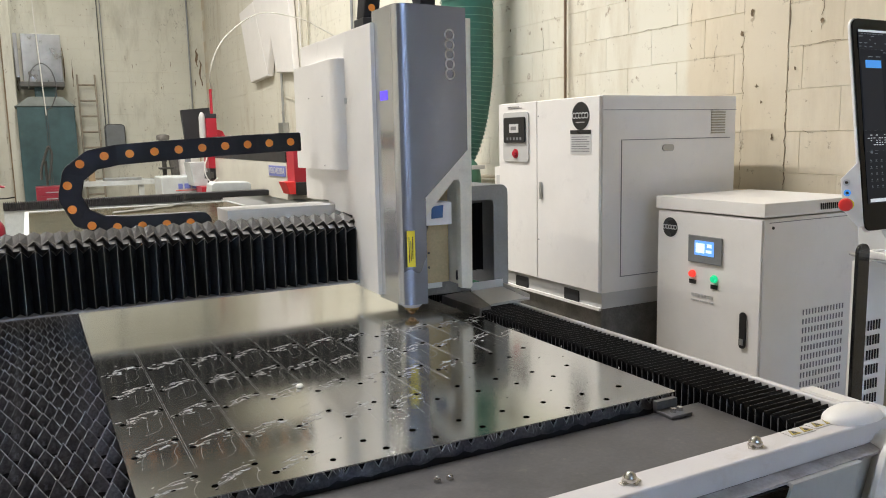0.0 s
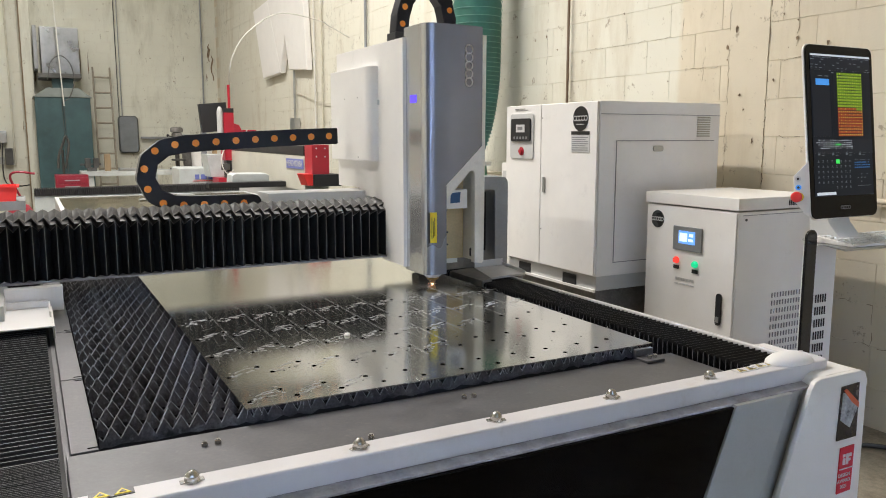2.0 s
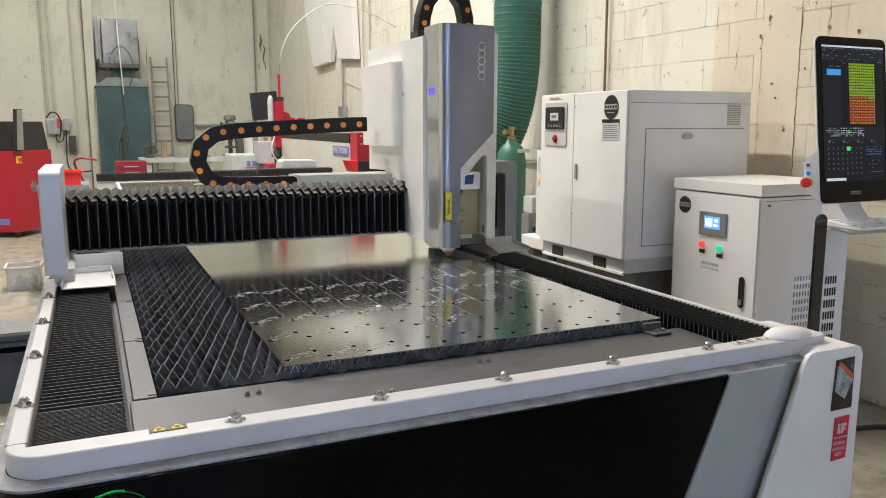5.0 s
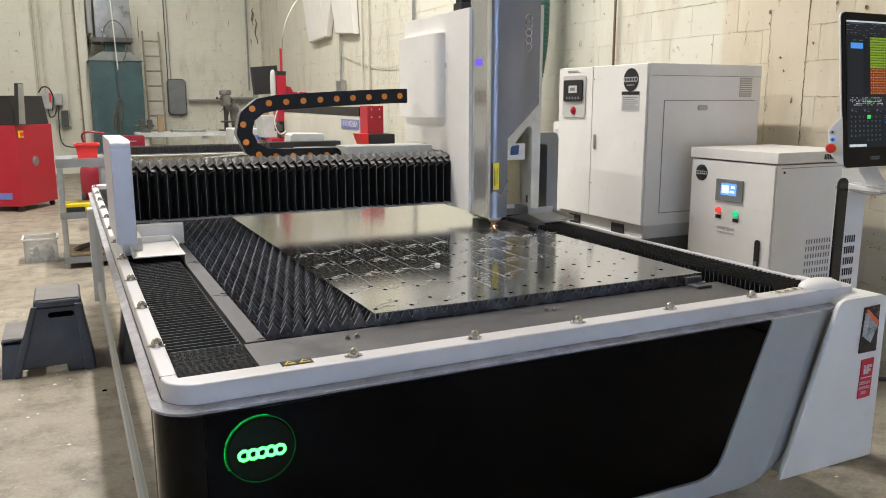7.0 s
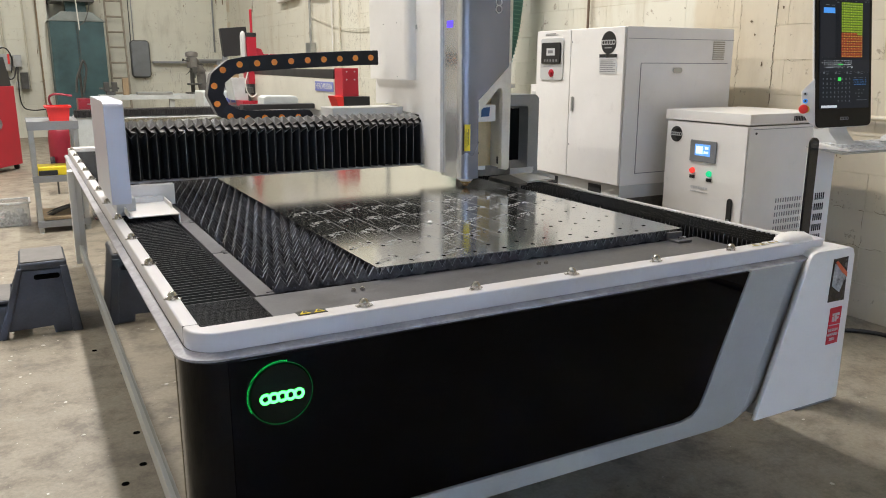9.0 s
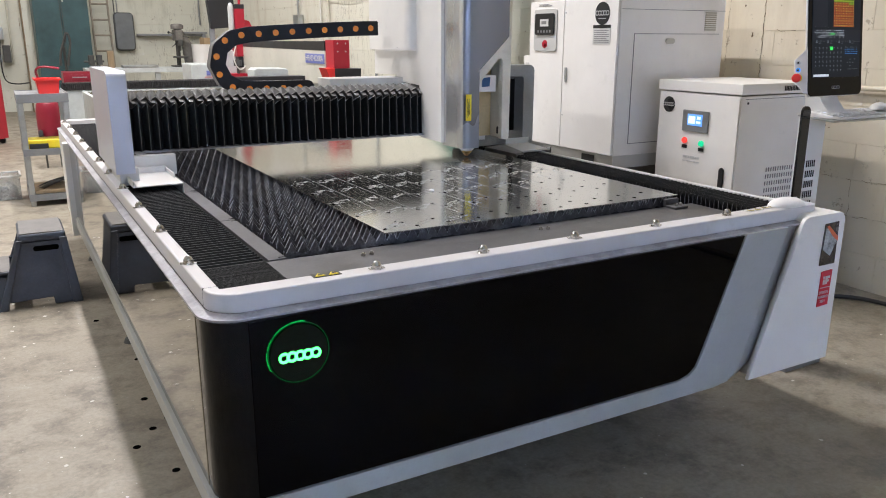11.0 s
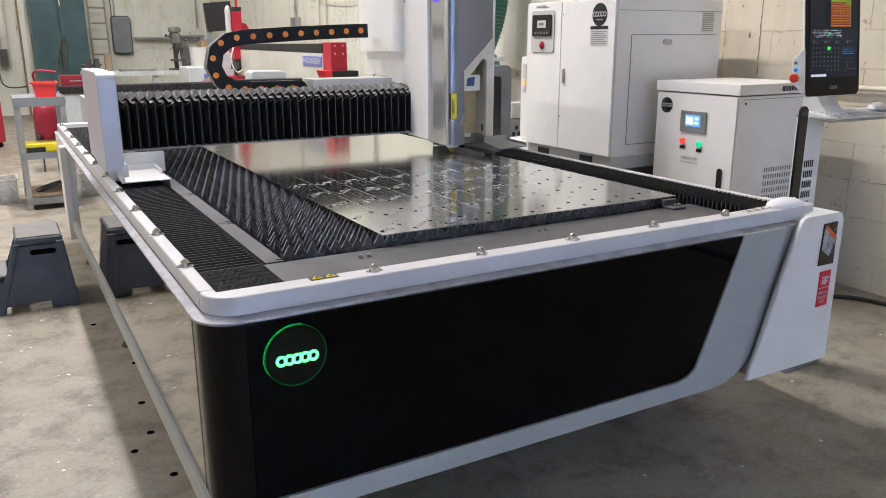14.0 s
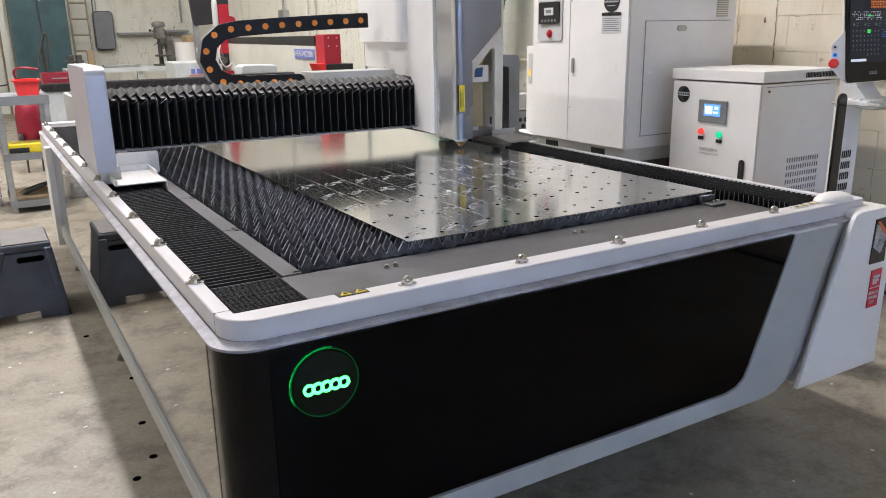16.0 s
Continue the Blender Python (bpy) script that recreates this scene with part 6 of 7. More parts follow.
part("grip_rail", tube(bm_new(), [(-0.36, 8.6, 0.80), (-0.44, 8.55, 1.0), (-0.38, 8.5, 1.06), (-0.22, 8.5, 1.04)], 0.012, 8), M_MAROON, cp)

# ---- red console of the water-jet ----
rc = thing("red_control_cabinet", (-1.1, 10.95, 0), "red steel control cabinet on castors with a black hood", "control cabinet")


def rc_at(bm):
    bmesh.ops.transform(bm, matrix=Matrix.Translation((-1.155, 10.46, 0)) @ Matrix.Rotation(radians(59), 4, "Z"), verts=bm.verts)
    return bm


bm = bm_new()
box(bm, 0, 0.78, 0.0, 0.66, 0.07, 1.085, 0.006)
part("body", rc_at(bm), M_RED, rc)
bm = bm_new()
prism(bm, [(0.02, 1.086), (0.64, 1.086), (0.56, 1.45), (0.08, 1.45)], "x", 0.05, 0.76, 0.004)
part("hood", rc_at(bm), M_BLACK, rc, "black sloped hood")
bm = bm_new()
prism(bm, [(-0.01, 1.09), (0.13, 1.09), (0.16, 1.60), (0.05, 1.60)], "y", -0.065, -0.015, 0.006)
part("screen_back", rc_at(bm), M_BLACK, rc)
bm = bm_new()
prism(bm, [(0.0, 1.10), (0.125, 1.10), (0.153, 1.59), (0.055, 1.59)], "y", -0.069, -0.0655)
part("screen_face", rc_at(bm), M_GALV, rc)
for x, y in ((0.05, 0.05), (0.72, 0.05), (0.05, 0.6), (0.72, 0.6)):
    bm = bm_new()
    cyl(bm, (x - 0.015, y, 0.035), (x + 0.015, y, 0.035), 0.035, seg=16)
    part("castor", rc_at(bm), M_BLACK, rc)
bm = bm_new()
box(bm, 0.05, 0.15, -0.012, -0.0005, 0.93, 1.02, 0.003)
sw_ = part("switch_plate", rc_at(bm), M_YELLOW, rc, "yellow switch plate")
bm = bm_new()
cyl(bm, (0.1, -0.0125, 0.975), (0.1, -0.03, 0.975), 0.025, seg=16)
part("switch_knob", rc_at(bm), M_REDP, sw_)
bm = bm_new()
for k in range(4):
    stroke_ring(bm, 0.36, 0.62, 0.018 + 0.015 * k, 0.004, -0.006, -0.0005)
part("fan_guard", rc_at(bm), M_STEELG, rc)
bm = bm_new()
box(bm, -0.006, -0.0005, 0.12, 0.36, 0.16, 0.24)
part("blue_plate", rc_at(bm), M_SIGN, rc, "blue plate")

# ---- water-jet machine behind the laser ----
wj = thing("waterjet_machine", (1.2, 7.6, 0), "white and red water-jet cutting machine with an open tank", "water-jet cutter")
bm = bm_new()
for a, b, c, d in ((-0.07, 1.76, 5.62, 5.66), (-0.07, 1.76, 7.95, 7.99), (-0.07, -0.035, 5.66, 7.95), (1.73, 1.76, 5.66, 7.95)):
    box(bm, a, b, c, d, 0.1, 0.832, 0.004)
tank = part("tank", bm, M_BENCH, wj)
bm = bm_new()
box(bm, -0.035, 1.73, 5.66, 7.95, 0.1, 0.825)
part("water", bm, M_WATER, wj, "murky brown water")
rnd = random.Random(2)
for k in range(3):
    bm = bm_new()
    cyl(bm, (0.6 + 0.2 * k, 7.2 + 0.2 * k, 0.835), (0.95 + 0.2 * k, 7.35 + 0.2 * k, 0.84), 0.012, seg=8)
    part("offcut", bm, M_GALV, tank)
bm = bm_new()
accordion(bm, 110, lambda t, u, v: (t, u, v), -0.24, 1.75, [(8.2, 0.83), (8.2, 0.912), (8.32, 0.912)], [(8.212, 0.83), (8.212, 0.893), (8.32, 0.893)], 0.001)
part("rail_bellows", bm, M_BELLE, wj, "grey pleated rail cover", angle=0)
bm = bm_new()
box(bm, -0.24, 1.75, 8.22, 8.4, 0.1, 0.85, 0.004)
part("rear_rail", bm, M_BENCH, wj)
bm = bm_new()
accordion(bm, 60, lambda t, u, v: (t, u, v), -0.22, 0.4, [(5.5, 0.52), (5.5, 0.62), (5.6, 0.62)], [(5.512, 0.52), (5.512, 0.60), (5.6, 0.60)], 0.001)
part("front_bellows", bm, M_BELLE, wj, angle=0)
bm = bm_new()
box(bm, -0.24, 1.8, 5.5, 5.60, 0.05, 0.52, 0.004)
part("front_rail", bm, M_BENCH, wj)
# right-hand side beam, white below, black above, red end block with its sign
bm = bm_new()
prism(bm, [(6.30, 0.93), (9.85, 0.93), (9.85, 1.252), (6.30, 1.238)], "x", 1.875, 2.1, 0.004)
part("side_beam", bm, M_CREAM, wj, "cream side beam")
bm = bm_new()
prism(bm, [(6.30, 1.2385), (9.85, 1.2525), (9.85, 1.31), (6.30, 1.325)], "x", 1.872, 2.1, 0.003)
part("beam_cap", bm, M_BLACK, wj, "black beam cap")
bm = bm_new()
box(bm, 1.868, 1.8735, 6.31, 6.81, 1.118, 1.207, 0.001)
sign = part("sign_plate", bm, M_SIGN, wj, "blue sign with pale letters")
lettering("sign_letters", "HEAD4020BA", 0.078, M_PAPER, sign, Matrix.Translation((1.866, 6.56, 1.163)) @ pose(0, 0, 0, 90, 0, -90))
bm = bm_new()
box(bm, 1.876, 2.030, 6.08, 6.28, 1.084, 1.335, 0.003)
re_ = part("end_block", bm, M_RED, wj, "red end block")
for x in (1.915, 1.992):
    for z in (1.235, 1.305):
        bm = bm_new()
        cyl(bm, (x, 6.0795, z), (x, 6.076, z), 0.007, seg=8)
        part("screw", bm, M_PAPER, re_)
bm = bm_new()
box(bm, 1.876, 2.128, 6.05, 6.4, 0.98, 1.083, 0.004)
part("end_foot", bm, M_BLACK, wj)
bm = bm_new()
prism(bm, [(1.790, 1.088), (1.8755, 1.088), (1.8755, 0.99), (1.828, 0.99)], "y", 6.06, 6.25, 0.003)
part("end_gusset", bm, M_REDP, wj)
bm = bm_new()
box(bm, 1.9, 2.2, 6.1, 9.8, 0.1, 0.925, 0.004)
part("side_base", bm, M_GREYP, wj)
# red cutting mast with white tank and black nozzle
bm = bm_new()
box(bm, 1.80, 1.915, 9.05, 9.3, 1.13, 1.74, 0.004)
mast = part("mast", bm, M_RED, wj, "red upright mast")
bm = bm_new()
cyl(bm, (1.895, 9.18, 1.74), (1.895, 9.18, 2.02), 0.016, seg=14)
part("mast_rod", bm, M_RED, mast)
bm = bm_new()
box(bm, 1.798, 1.917, 9.048, 9.302, 1.69, 1.742, 0.004)
part("mast_cap", bm, M_BLACK, mast, "black mast cap")
bm = bm_new()
box(bm, 1.70, 1.93, 9.0, 9.35, 0.80, 0.93, 0.006)
part("mast_base", bm, M_RED, mast, "red base")
bm = bm_new()
lathe(bm, [(0.030, 1.35), (0.036, 1.36), (0.036, 1.70), (0.028, 1.735), (0.012, 1.76)], (1.765, 9.1, 0), 20)
part("bottle", bm, M_GREYP, mast, "pale filter bottle")
bm = bm_new()
prism(bm, [(1.915, 1.40), (2.20, 1.40), (2.20, 1.49), (2.02, 1.49), (1.99, 1.55), (1.915, 1.57)], "y", 9.12, 9.3, 0.004)
part("mast_arm", bm, M_RED, mast)
bm = bm_new()
box(bm, 1.815, 1.905, 9.06, 9.2, 1.0, 1.128, 0.004)
part("mast_nose", bm, M_BLACK, mast)
bm = bm_new()
cyl(bm, (1.79, 9.02, 0.86), (1.79, 9.02, 1.02), 0.018, seg=12)
cyl(bm, (1.79, 9.02, 1.02), (1.79, 9.02, 1.09), 0.05, seg=16)
part("jet_nozzle", bm, M_IRON, mast)
bm = bm_new()
prism(bm, [(1.66, 0.93), (1.86, 0.93), (1.86, 1.20), (1.62, 1.20)], "y", 9.22, 9.6, 0.006)
part("jet_carriage", bm, M_BENCH, wj)
part("hose", tube(bm_new(), [(1.80, 9.05, 1.30), (1.74, 9.0, 1.12), (1.80, 8.98, 0.98), (1.90, 9.0, 1.05), (2.0, 9.02, 1.25), (2.06, 9.02, 1.5)], 0.008, 6), M_CORD, wj)
bm = bm_new()
box(bm, 1.16, 1.872, 6.85, 7.0, 0.94, 0.99, 0.006)
part("chain_tray", bm, M_BLACK, wj)
bm = bm_new()
prism(bm, [(1.40, 0.95), (1.76, 0.95), (1.76, 1.04), (1.73, 1.06), (1.44, 1.065), (1.41, 1.045)], "y", 7.02, 7.25, 0.012)
part("white_cover", bm, M_BENCH, wj)
# intensifier unit
km = thing("pump_unit", (1.5, 9.9, 0), "white high-pressure pump unit with dark blue stripes", "pump")
bm = bm_new()
box(bm, 1.36, 1.86, 9.65, 10.2, 0.1, 1.03, 0.02, 3)
part("case", bm, M_BENCH, km)
bm = bm_new()
for x, w in ((1.55, 0.05), (1.62, 0.07), (1.71, 0.05)):
    box(bm, x, x + w, 9.642, 9.6495, 0.885, 0.945)
part("stripe_mark", bm, M_SIGN, km, "dark blue stripes")
bm = bm_new()
box(bm, 1.52, 1.86, 9.642, 9.6495, 0.862, 0.868)
part("red_line", bm, M_REDP, km)
# black monitor and shelf behind the mast
bm = bm_new()
box(bm, 1.70, 2.04, 9.9, 10.0, 1.46, 1.82, 0.006)
bmesh.ops.transform(bm, matrix=Matrix.Translation((1.7, 9.95, 1.6)) @ Matrix.Rotation(radians(-5), 4, "Y") @ Matrix.Translation((-1.7, -9.95, -1.6)), verts=bm.verts)
bk = thing("black_control_box", (1.75, 9.95, 1.0), "black control box on a post behind the mast", "control box")
part("box", bm, M_BLACK, bk)
bm = bm_new()
box(bm, 1.70, 1.76, 9.92, 9.98, 1.0, 1.47)
part("post", bm, M_STEELG, bk)

# ---- workbench with drill press at the far wall ----
wb = thing("workbench", (1.2, 13.5, 0), "long pale grey steel workbench by the far wall", "workbench")
bm = bm_new()
box(bm, 0.45, 2.55, 13.0, 13.5, 0.80, 0.875, 0.004)
part("top", bm, M_BENCH, wb)
for x in (0.55, 1.5, 2.42):
    bm = bm_new()
    box(bm, x, x + 0.08, 13.05, 13.13, 0.0, 0.80, 0.004)
    part("leg", bm, M_BENCH, wb)
bm = bm_new()
box(bm, 0.65, 2.4, 13.08, 13.12, 0.55, 0.62)
part("rail", bm, M_BENCH, wb)
dp = thing("drill_press", (1.93, 13.25, 1.075), "old grey iron drill press on the bench", "drill press")
bm = bm_new()
box(bm, 1.83, 2.05, 13.1, 13.42, 1.075, 1.10, 0.004)
part("base", bm, M_IRON, dp)
part("column", cyl(bm_new(), (1.95, 13.35, 1.10), (1.95, 13.35, 1.72), 0.035, seg=14), M_IRON, dp)
bm = bm_new()
box(bm, 1.88, 2.00, 13.08, 13.42, 1.50, 1.68, 0.02, 3)
part("head", bm, M_OLDG, dp)
bm = bm_new()
lathe(bm, [(0.05, 1.68), (0.10, 1.69), (0.105, 1.74), (0.09, 1.765), (0.05, 1.775)], (1.94, 13.25, 0), 18)
part("pulley_cover", bm, M_OLDG, dp)
part("knob", cyl(bm_new(), (1.80, 13.2, 1.63), (1.775, 13.2, 1.64), 0.022, seg=10), M_BLACK, dp)
part("quill", cyl(bm_new(), (1.94, 13.15, 1.40), (1.94, 13.15, 1.52), 0.03, seg=14), M_OLDG, dp)
bm = bm_new()
box(bm, 1.905, 1.985, 13.06, 13.12, 1.42, 1.52, 0.006)
part("motor_box", bm, M_IRON, dp)
for dz in (0.0, 0.05, 0.10):
    part("pull_lever", cyl(bm_new(), (1.90, 13.12, 1.47 + dz * 0.5), (1.80 + dz, 13.06, 1.40 + dz), 0.007, seg=6), M_IRON, dp)
part("chuck", cyl(bm_new(), (1.94, 13.15, 1.34), (1.94, 13.15, 1.50), 0.025, 0.04, 14), M_IRON, dp)
bm = bm_new()
box(bm, 1.85, 2.05, 13.08, 13.32, 1.22, 1.25, 0.004)
part("table", bm, M_IRON, dp)
part("feed_lever", cyl(bm_new(), (1.80, 13.2, 1.63), (2.12, 13.2, 1.55), 0.010, seg=8), M_IRON, dp)
bm = bm_new()
prism(bm, [(2.0, 1.65), (2.06, 1.65), (2.42, 1.10), (2.06, 1.10)], "y", 13.36, 13.42, 0.004)
lean = solo("leaning_plate", bm, M_OLDG, (2.2, 13.4, 1.075), "dark steel plate leaning beside the drill press", "steel plate")
vs = thing("bench_vise", (0.62, 13.2, 1.075), "dark iron bench vise on the bench", "vise")
bm = bm_new()
box(bm, 0.55, 0.68, 13.1, 13.3, 1.075, 1.13, 0.004)
box(bm, 0.52, 0.60, 13.12, 13.26, 1.13, 1.28, 0.006)
box(bm, 0.64, 0.72, 13.12, 13.26, 1.13, 1.28, 0.006)
part("body", bm, M_IRON, vs)
part("screw", cyl(bm_new(), (0.45, 13.19, 1.18), (0.75, 13.19, 1.18), 0.016, seg=10), M_IRON, vs)
bm = bm_new()
box(bm, 0.80, 0.89, 13.1, 13.2, 1.076, 1.34, 0.003)
wdb = solo("wood_block", bm, M_WOOD, (0.84, 13.15, 1.075), "upright block of brown wood on the bench", "wood block")
bm = bm_new()
box(bm, 1.0, 1.55, 13.0, 13.2, 1.076, 1.12, 0.006)
off_ = solo("steel_offcut", bm, M_GALV, (1.2, 13.1, 1.075), "dull steel offcut on the bench", "offcut")
bx = thing("cardboard_box", (2.5, 13.6, 0), "open brown cardboard box on a stack", "cardboard box")
bm = bm_new()
box(bm, 2.45, 2.85, 13.6, 13.95, 0.9, 1.35, 0.006)
part("carton", bm, M_CARD, bx)
bm = bm_new()
box(bm, 2.4, 2.9, 13.55, 14.0, 0.0, 0.898, 0.006)
part("pallet_stack", bm, M_WOOD, bx)
bm = bm_new()
lathe(bm, [(0.16, 1.076), (0.175, 1.42), (0.18, 1.43), (0.18, 1.44)], (2.33, 13.25, 0), 24)
wbk = solo("white_bucket", bm, M_WHITE, (2.33, 13.25, 1.075), "white plastic bucket on the bench", "bucket")
for ob in (dp, lean, vs, wdb, off_, wbk):
    ob.location.z -= 0.2
tbx = thing("red_toolbox", (0.33, 12.4, 0), "dark red steel tool chest with drawers", "tool chest")
bm = bm_new()
box(bm, 0.06, 0.50, 12.2, 12.6, 0.0, 0.86, 0.008)
part("chest", bm, M_MAROON, tbx)
for k in range(3):
    bm = bm_new()
    box(bm, 0.08, 0.48, 12.188, 12.1995, 0.56 + 0.09 * k, 0.64 + 0.09 * k, 0.003)
    dr = part("drawer", bm, M_MAROON, tbx)
    bm = bm_new()
    box(bm, 0.18, 0.38, 12.178, 12.1875, 0.595 + 0.09 * k, 0.61 + 0.09 * k, 0.002)
    part("drawer_pull", bm, M_GALV, dr)
# angle grinder rack: tall dark tool by the teal cabinet
tl = thing("hanging_torch", (0.2, 13.9, 0), "dark hanging welding torch and cables", "torch")
part("torch_hose", tube(bm_new(), [(0.16, 13.9, 0.9), (0.18, 13.9, 1.1), (0.25, 13.9, 1.3), (0.30, 13.9, 1.42), (0.34, 13.9, 1.3), (0.31, 13.9, 1.1), (0.27, 13.9, 0.9)], 0.02, 8), M_IRON, tl)
part("torch_stand", cyl(bm_new(), (0.24, 13.95, 0.0), (0.24, 13.95, 1.2), 0.02, seg=8), M_IRON, tl)

# ---- far wall: teal cabinet, duct box, ladder, lid, conduits ----
tc_ = thing("teal_cabinet", (0.35, 15.5, 0), "large dark teal steel furnace cabinet against the wall", "cabinet")
bm = bm_new()
box(bm, -0.10, 0.78, 15.0, 15.9, 0.0, 2.10, 0.008)
part("body", bm, M_TEAL, tc_)
bm = bm_new()
prism(bm, [(-0.13, 2.10), (0.81, 2.10), (0.60, 2.26), (0.10, 2.26)], "y", 14.98, 15.9, 0.006)
part("sloped_top", bm, mat("dusty_teal", (0.22, 0.25, 0.24), 0.6, var=0.2), tc_)
bm = bm_new()
box(bm, 0.20, 0.54, 15.3, 15.7, 2.26, 2.55, 0.006)
part("flue", bm, M_TEAL, tc_)
for x in (0.325, 0.355):
    bm = bm_new()
    box(bm, x - 0.004, x + 0.004, 14.994, 14.9995, 0.05, 2.05)
    part("door_edge", bm, M_IRON, tc_)
db = thing("duct_box", (0.33, 15.6, 2.55), "galvanised sheet-metal duct box above the cabinet", "duct")
bm = bm_new()
box(bm, 0.05, 0.66, 15.2, 15.95, 2.46, 3.32, 0.006)
part("box", bm, M_DUCT, db)
bm = bm_new()
box(bm, -0.02, 0.67, 15.12, 15.96, 2.44, 2.52, 0.004)
part("flange", bm, M_IRON, db)
bm = bm_new()
box(bm, -0.06, 0.0, 15.3, 15.95, 2.6, 3.34, 0.004)
part("side_seam", bm, M_STEELG, db)
ld = thing("ladder", (1.0, 15.8, 0), "old weathered ladder leaning against the wall", "ladder")
for x0, x1 in ((0.90, 0.93), (1.20, 1.23)):
    bm = bm_new()
    prism(bm, [(15.55, 0.0), (15.62, 0.0), (16.02, 2.72), (15.96, 2.72)], "x", x0, x1, 0.004)
    part("rail", bm, M_LADDER, ld)
for k in range(9):
    z = 0.25 + 0.285 * k
    y = 15.585 + (15.99 - 15.585) * z / 2.72
    part("rung", cyl(bm_new(), (0.93, y, z), (1.20, y, z), 0.018, seg=10), M_LADDER, ld)
gl = thing("grey_lid", (1.48, 16.0, 1.1), "grey plastic cart lid hung on the wall", "plastic lid")
bm = bm_new()
prism(bm, rrect(1.33, 1.66, 1.12, 1.80, 0.06, 6), "y", 15.96, 16.09, 0.015, 3)
part("shell", bm, mat("slate_plastic", (0.185, 0.20, 0.21), 0.5, var=0.15), gl)
bm = bm_new()
ring(bm, rrect(1.312, 1.678, 1.102, 1.818, 0.075, 6), rrect(1.33, 1.66, 1.12, 1.80, 0.06, 6), "y", 16.02, 16.05)
part("rim", bm, M_IRON, gl)
# shelf bracket on the wall
bm = bm_new()
box(bm, 1.72, 3.0, 15.95, 16.09, 1.38, 1.42)
box(bm, 2.5, 3.05, 15.9, 16.0, 1.42, 1.46)
box(bm, 2.95, 3.02, 15.92, 16.0, 0.9, 1.42)
solo("wall_rail", bm, M_STEELG, (2.3, 16.0, 1.38), "grey steel pipe rail along the wall", "rail")
for x, r, z0, m_ in ((1.345, 0.009, 1.78, M_IRON), (1.40, 0.009, 1.80, M_STEELG), (2.955, 0.016, 1.6, M_STEELG), (-0.945, 0.018, 1.5, M_GALVP), (-0.985, 0.014, 1.5, M_GALVP), (-0.845, 0.018, 1.5, M_GALVP), (-0.475, 0.016, 0.9, M_GALVP)):
    solo("conduit", cyl(bm_new(), (x, 16.06, z0), (x, 16.06, ROOM_H), r, seg=10), m_, (x, 16.06, z0), "thin painted conduit running up the wall", "conduit", "wall conduits")
bm = bm_new()
box(bm, -0.26, -0.08, 15.85, 16.09, 0.0, ROOM_H, 0.01)
pilaster = solo("pilaster", bm, M_WALLB, (-0.17, 16.0, 0), "painted masonry pilaster, brown at its edge", "pilaster", kind="structure")
part("worn_edge", box(bm_new(), -0.266, -0.2605, 15.86, 16.09, 0.0, ROOM_H), M_RUSTY, pilaster, "brown worn edge")
bm = bm_new()
box(bm, -0.262, -0.245, 15.844, 15.8495, 0.0, ROOM_H)
part("worn_edge", bm, M_RUSTY, pilaster)
for x0, x1, z0, z1, m_ in ((-0.985, -0.765, 1.24, 1.54, M_GALV), (-0.725, -0.585, 1.31, 1.525, M_GALV), (-0.63, -0.505, 0.905, 1.21, M_IRON), (-0.72, -0.655, 0.92, 1.05, M_GALV)):
    eb_ = thing("electric_box", ((x0 + x1) / 2, 16.0, z0), "grey steel electric switch box on the wall", "electric box", "electric boxes")
    bm = bm_new()
    box(bm, x0, x1, 15.95, 16.09, z0, z1, 0.008)
    part("case", bm, m_, eb_)
    bm = bm_new()
    box(bm, x0 + 0.02, x1 - 0.02, 15.942, 15.9495, z0 + 0.03, z1 - 0.03, 0.003)
    part("door", bm, m_, eb_)
    if z0 == 1.24:
        bm = bm_new()
        box(bm, x1 - 0.045, x1 - 0.01, 15.925, 15.9415, z0 + 0.12, z0 + 0.3, 0.004)
        part("lever", bm, M_REDP, eb_, "red switch lever")
cords = [[(-0.84, 15.96, 1.24), (-0.82, 15.93, 1.10), (-0.74, 15.93, 1.12), (-0.68, 15.96, 1.31)], [(-0.98, 15.95, 1.54), (-0.90, 15.9, 1.64), (-0.80, 15.9, 1.62), (-0.74, 15.93, 1.45), (-0.77, 15.93, 1.2)],
         [(-0.655, 15.96, 1.31), (-0.68, 15.95, 1.0), (-0.66, 15.95, 0.62), (-0.5, 15.95, 0.52), (-0.2, 15.93, 0.55), (-0.1, 15.93, 0.6)]]
for c in cords:
    solo("cable", tube(bm_new(), c, 0.012, 6), M_CABLE, c[0], "loose black cable by the switch boxes", "cable")
# hanging drop cord with loop
dc = thing("drop_cord", (0.28, 14.2, 2.2), "pale drop cord with a black loop hanging down", "hanging cord")
part("cord", tube(bm_new(), [(0.22, 14.2, ROOM_H), (0.25, 14.2, 4.2), (0.28, 14.2, 3.0), (0.32, 14.2, 1.92)], 0.009, 8), M_CORD, dc)
part("loop", tube(bm_new(), [(0.10, 14.2, 2.34), (0.16, 14.2, 2.62), (0.31, 14.2, 2.74), (0.45, 14.2, 2.62), (0.50, 14.2, 2.34), (0.42, 14.2, 2.08), (0.33, 14.2, 2.0)], 0.008, 8), M_IRON, dc)

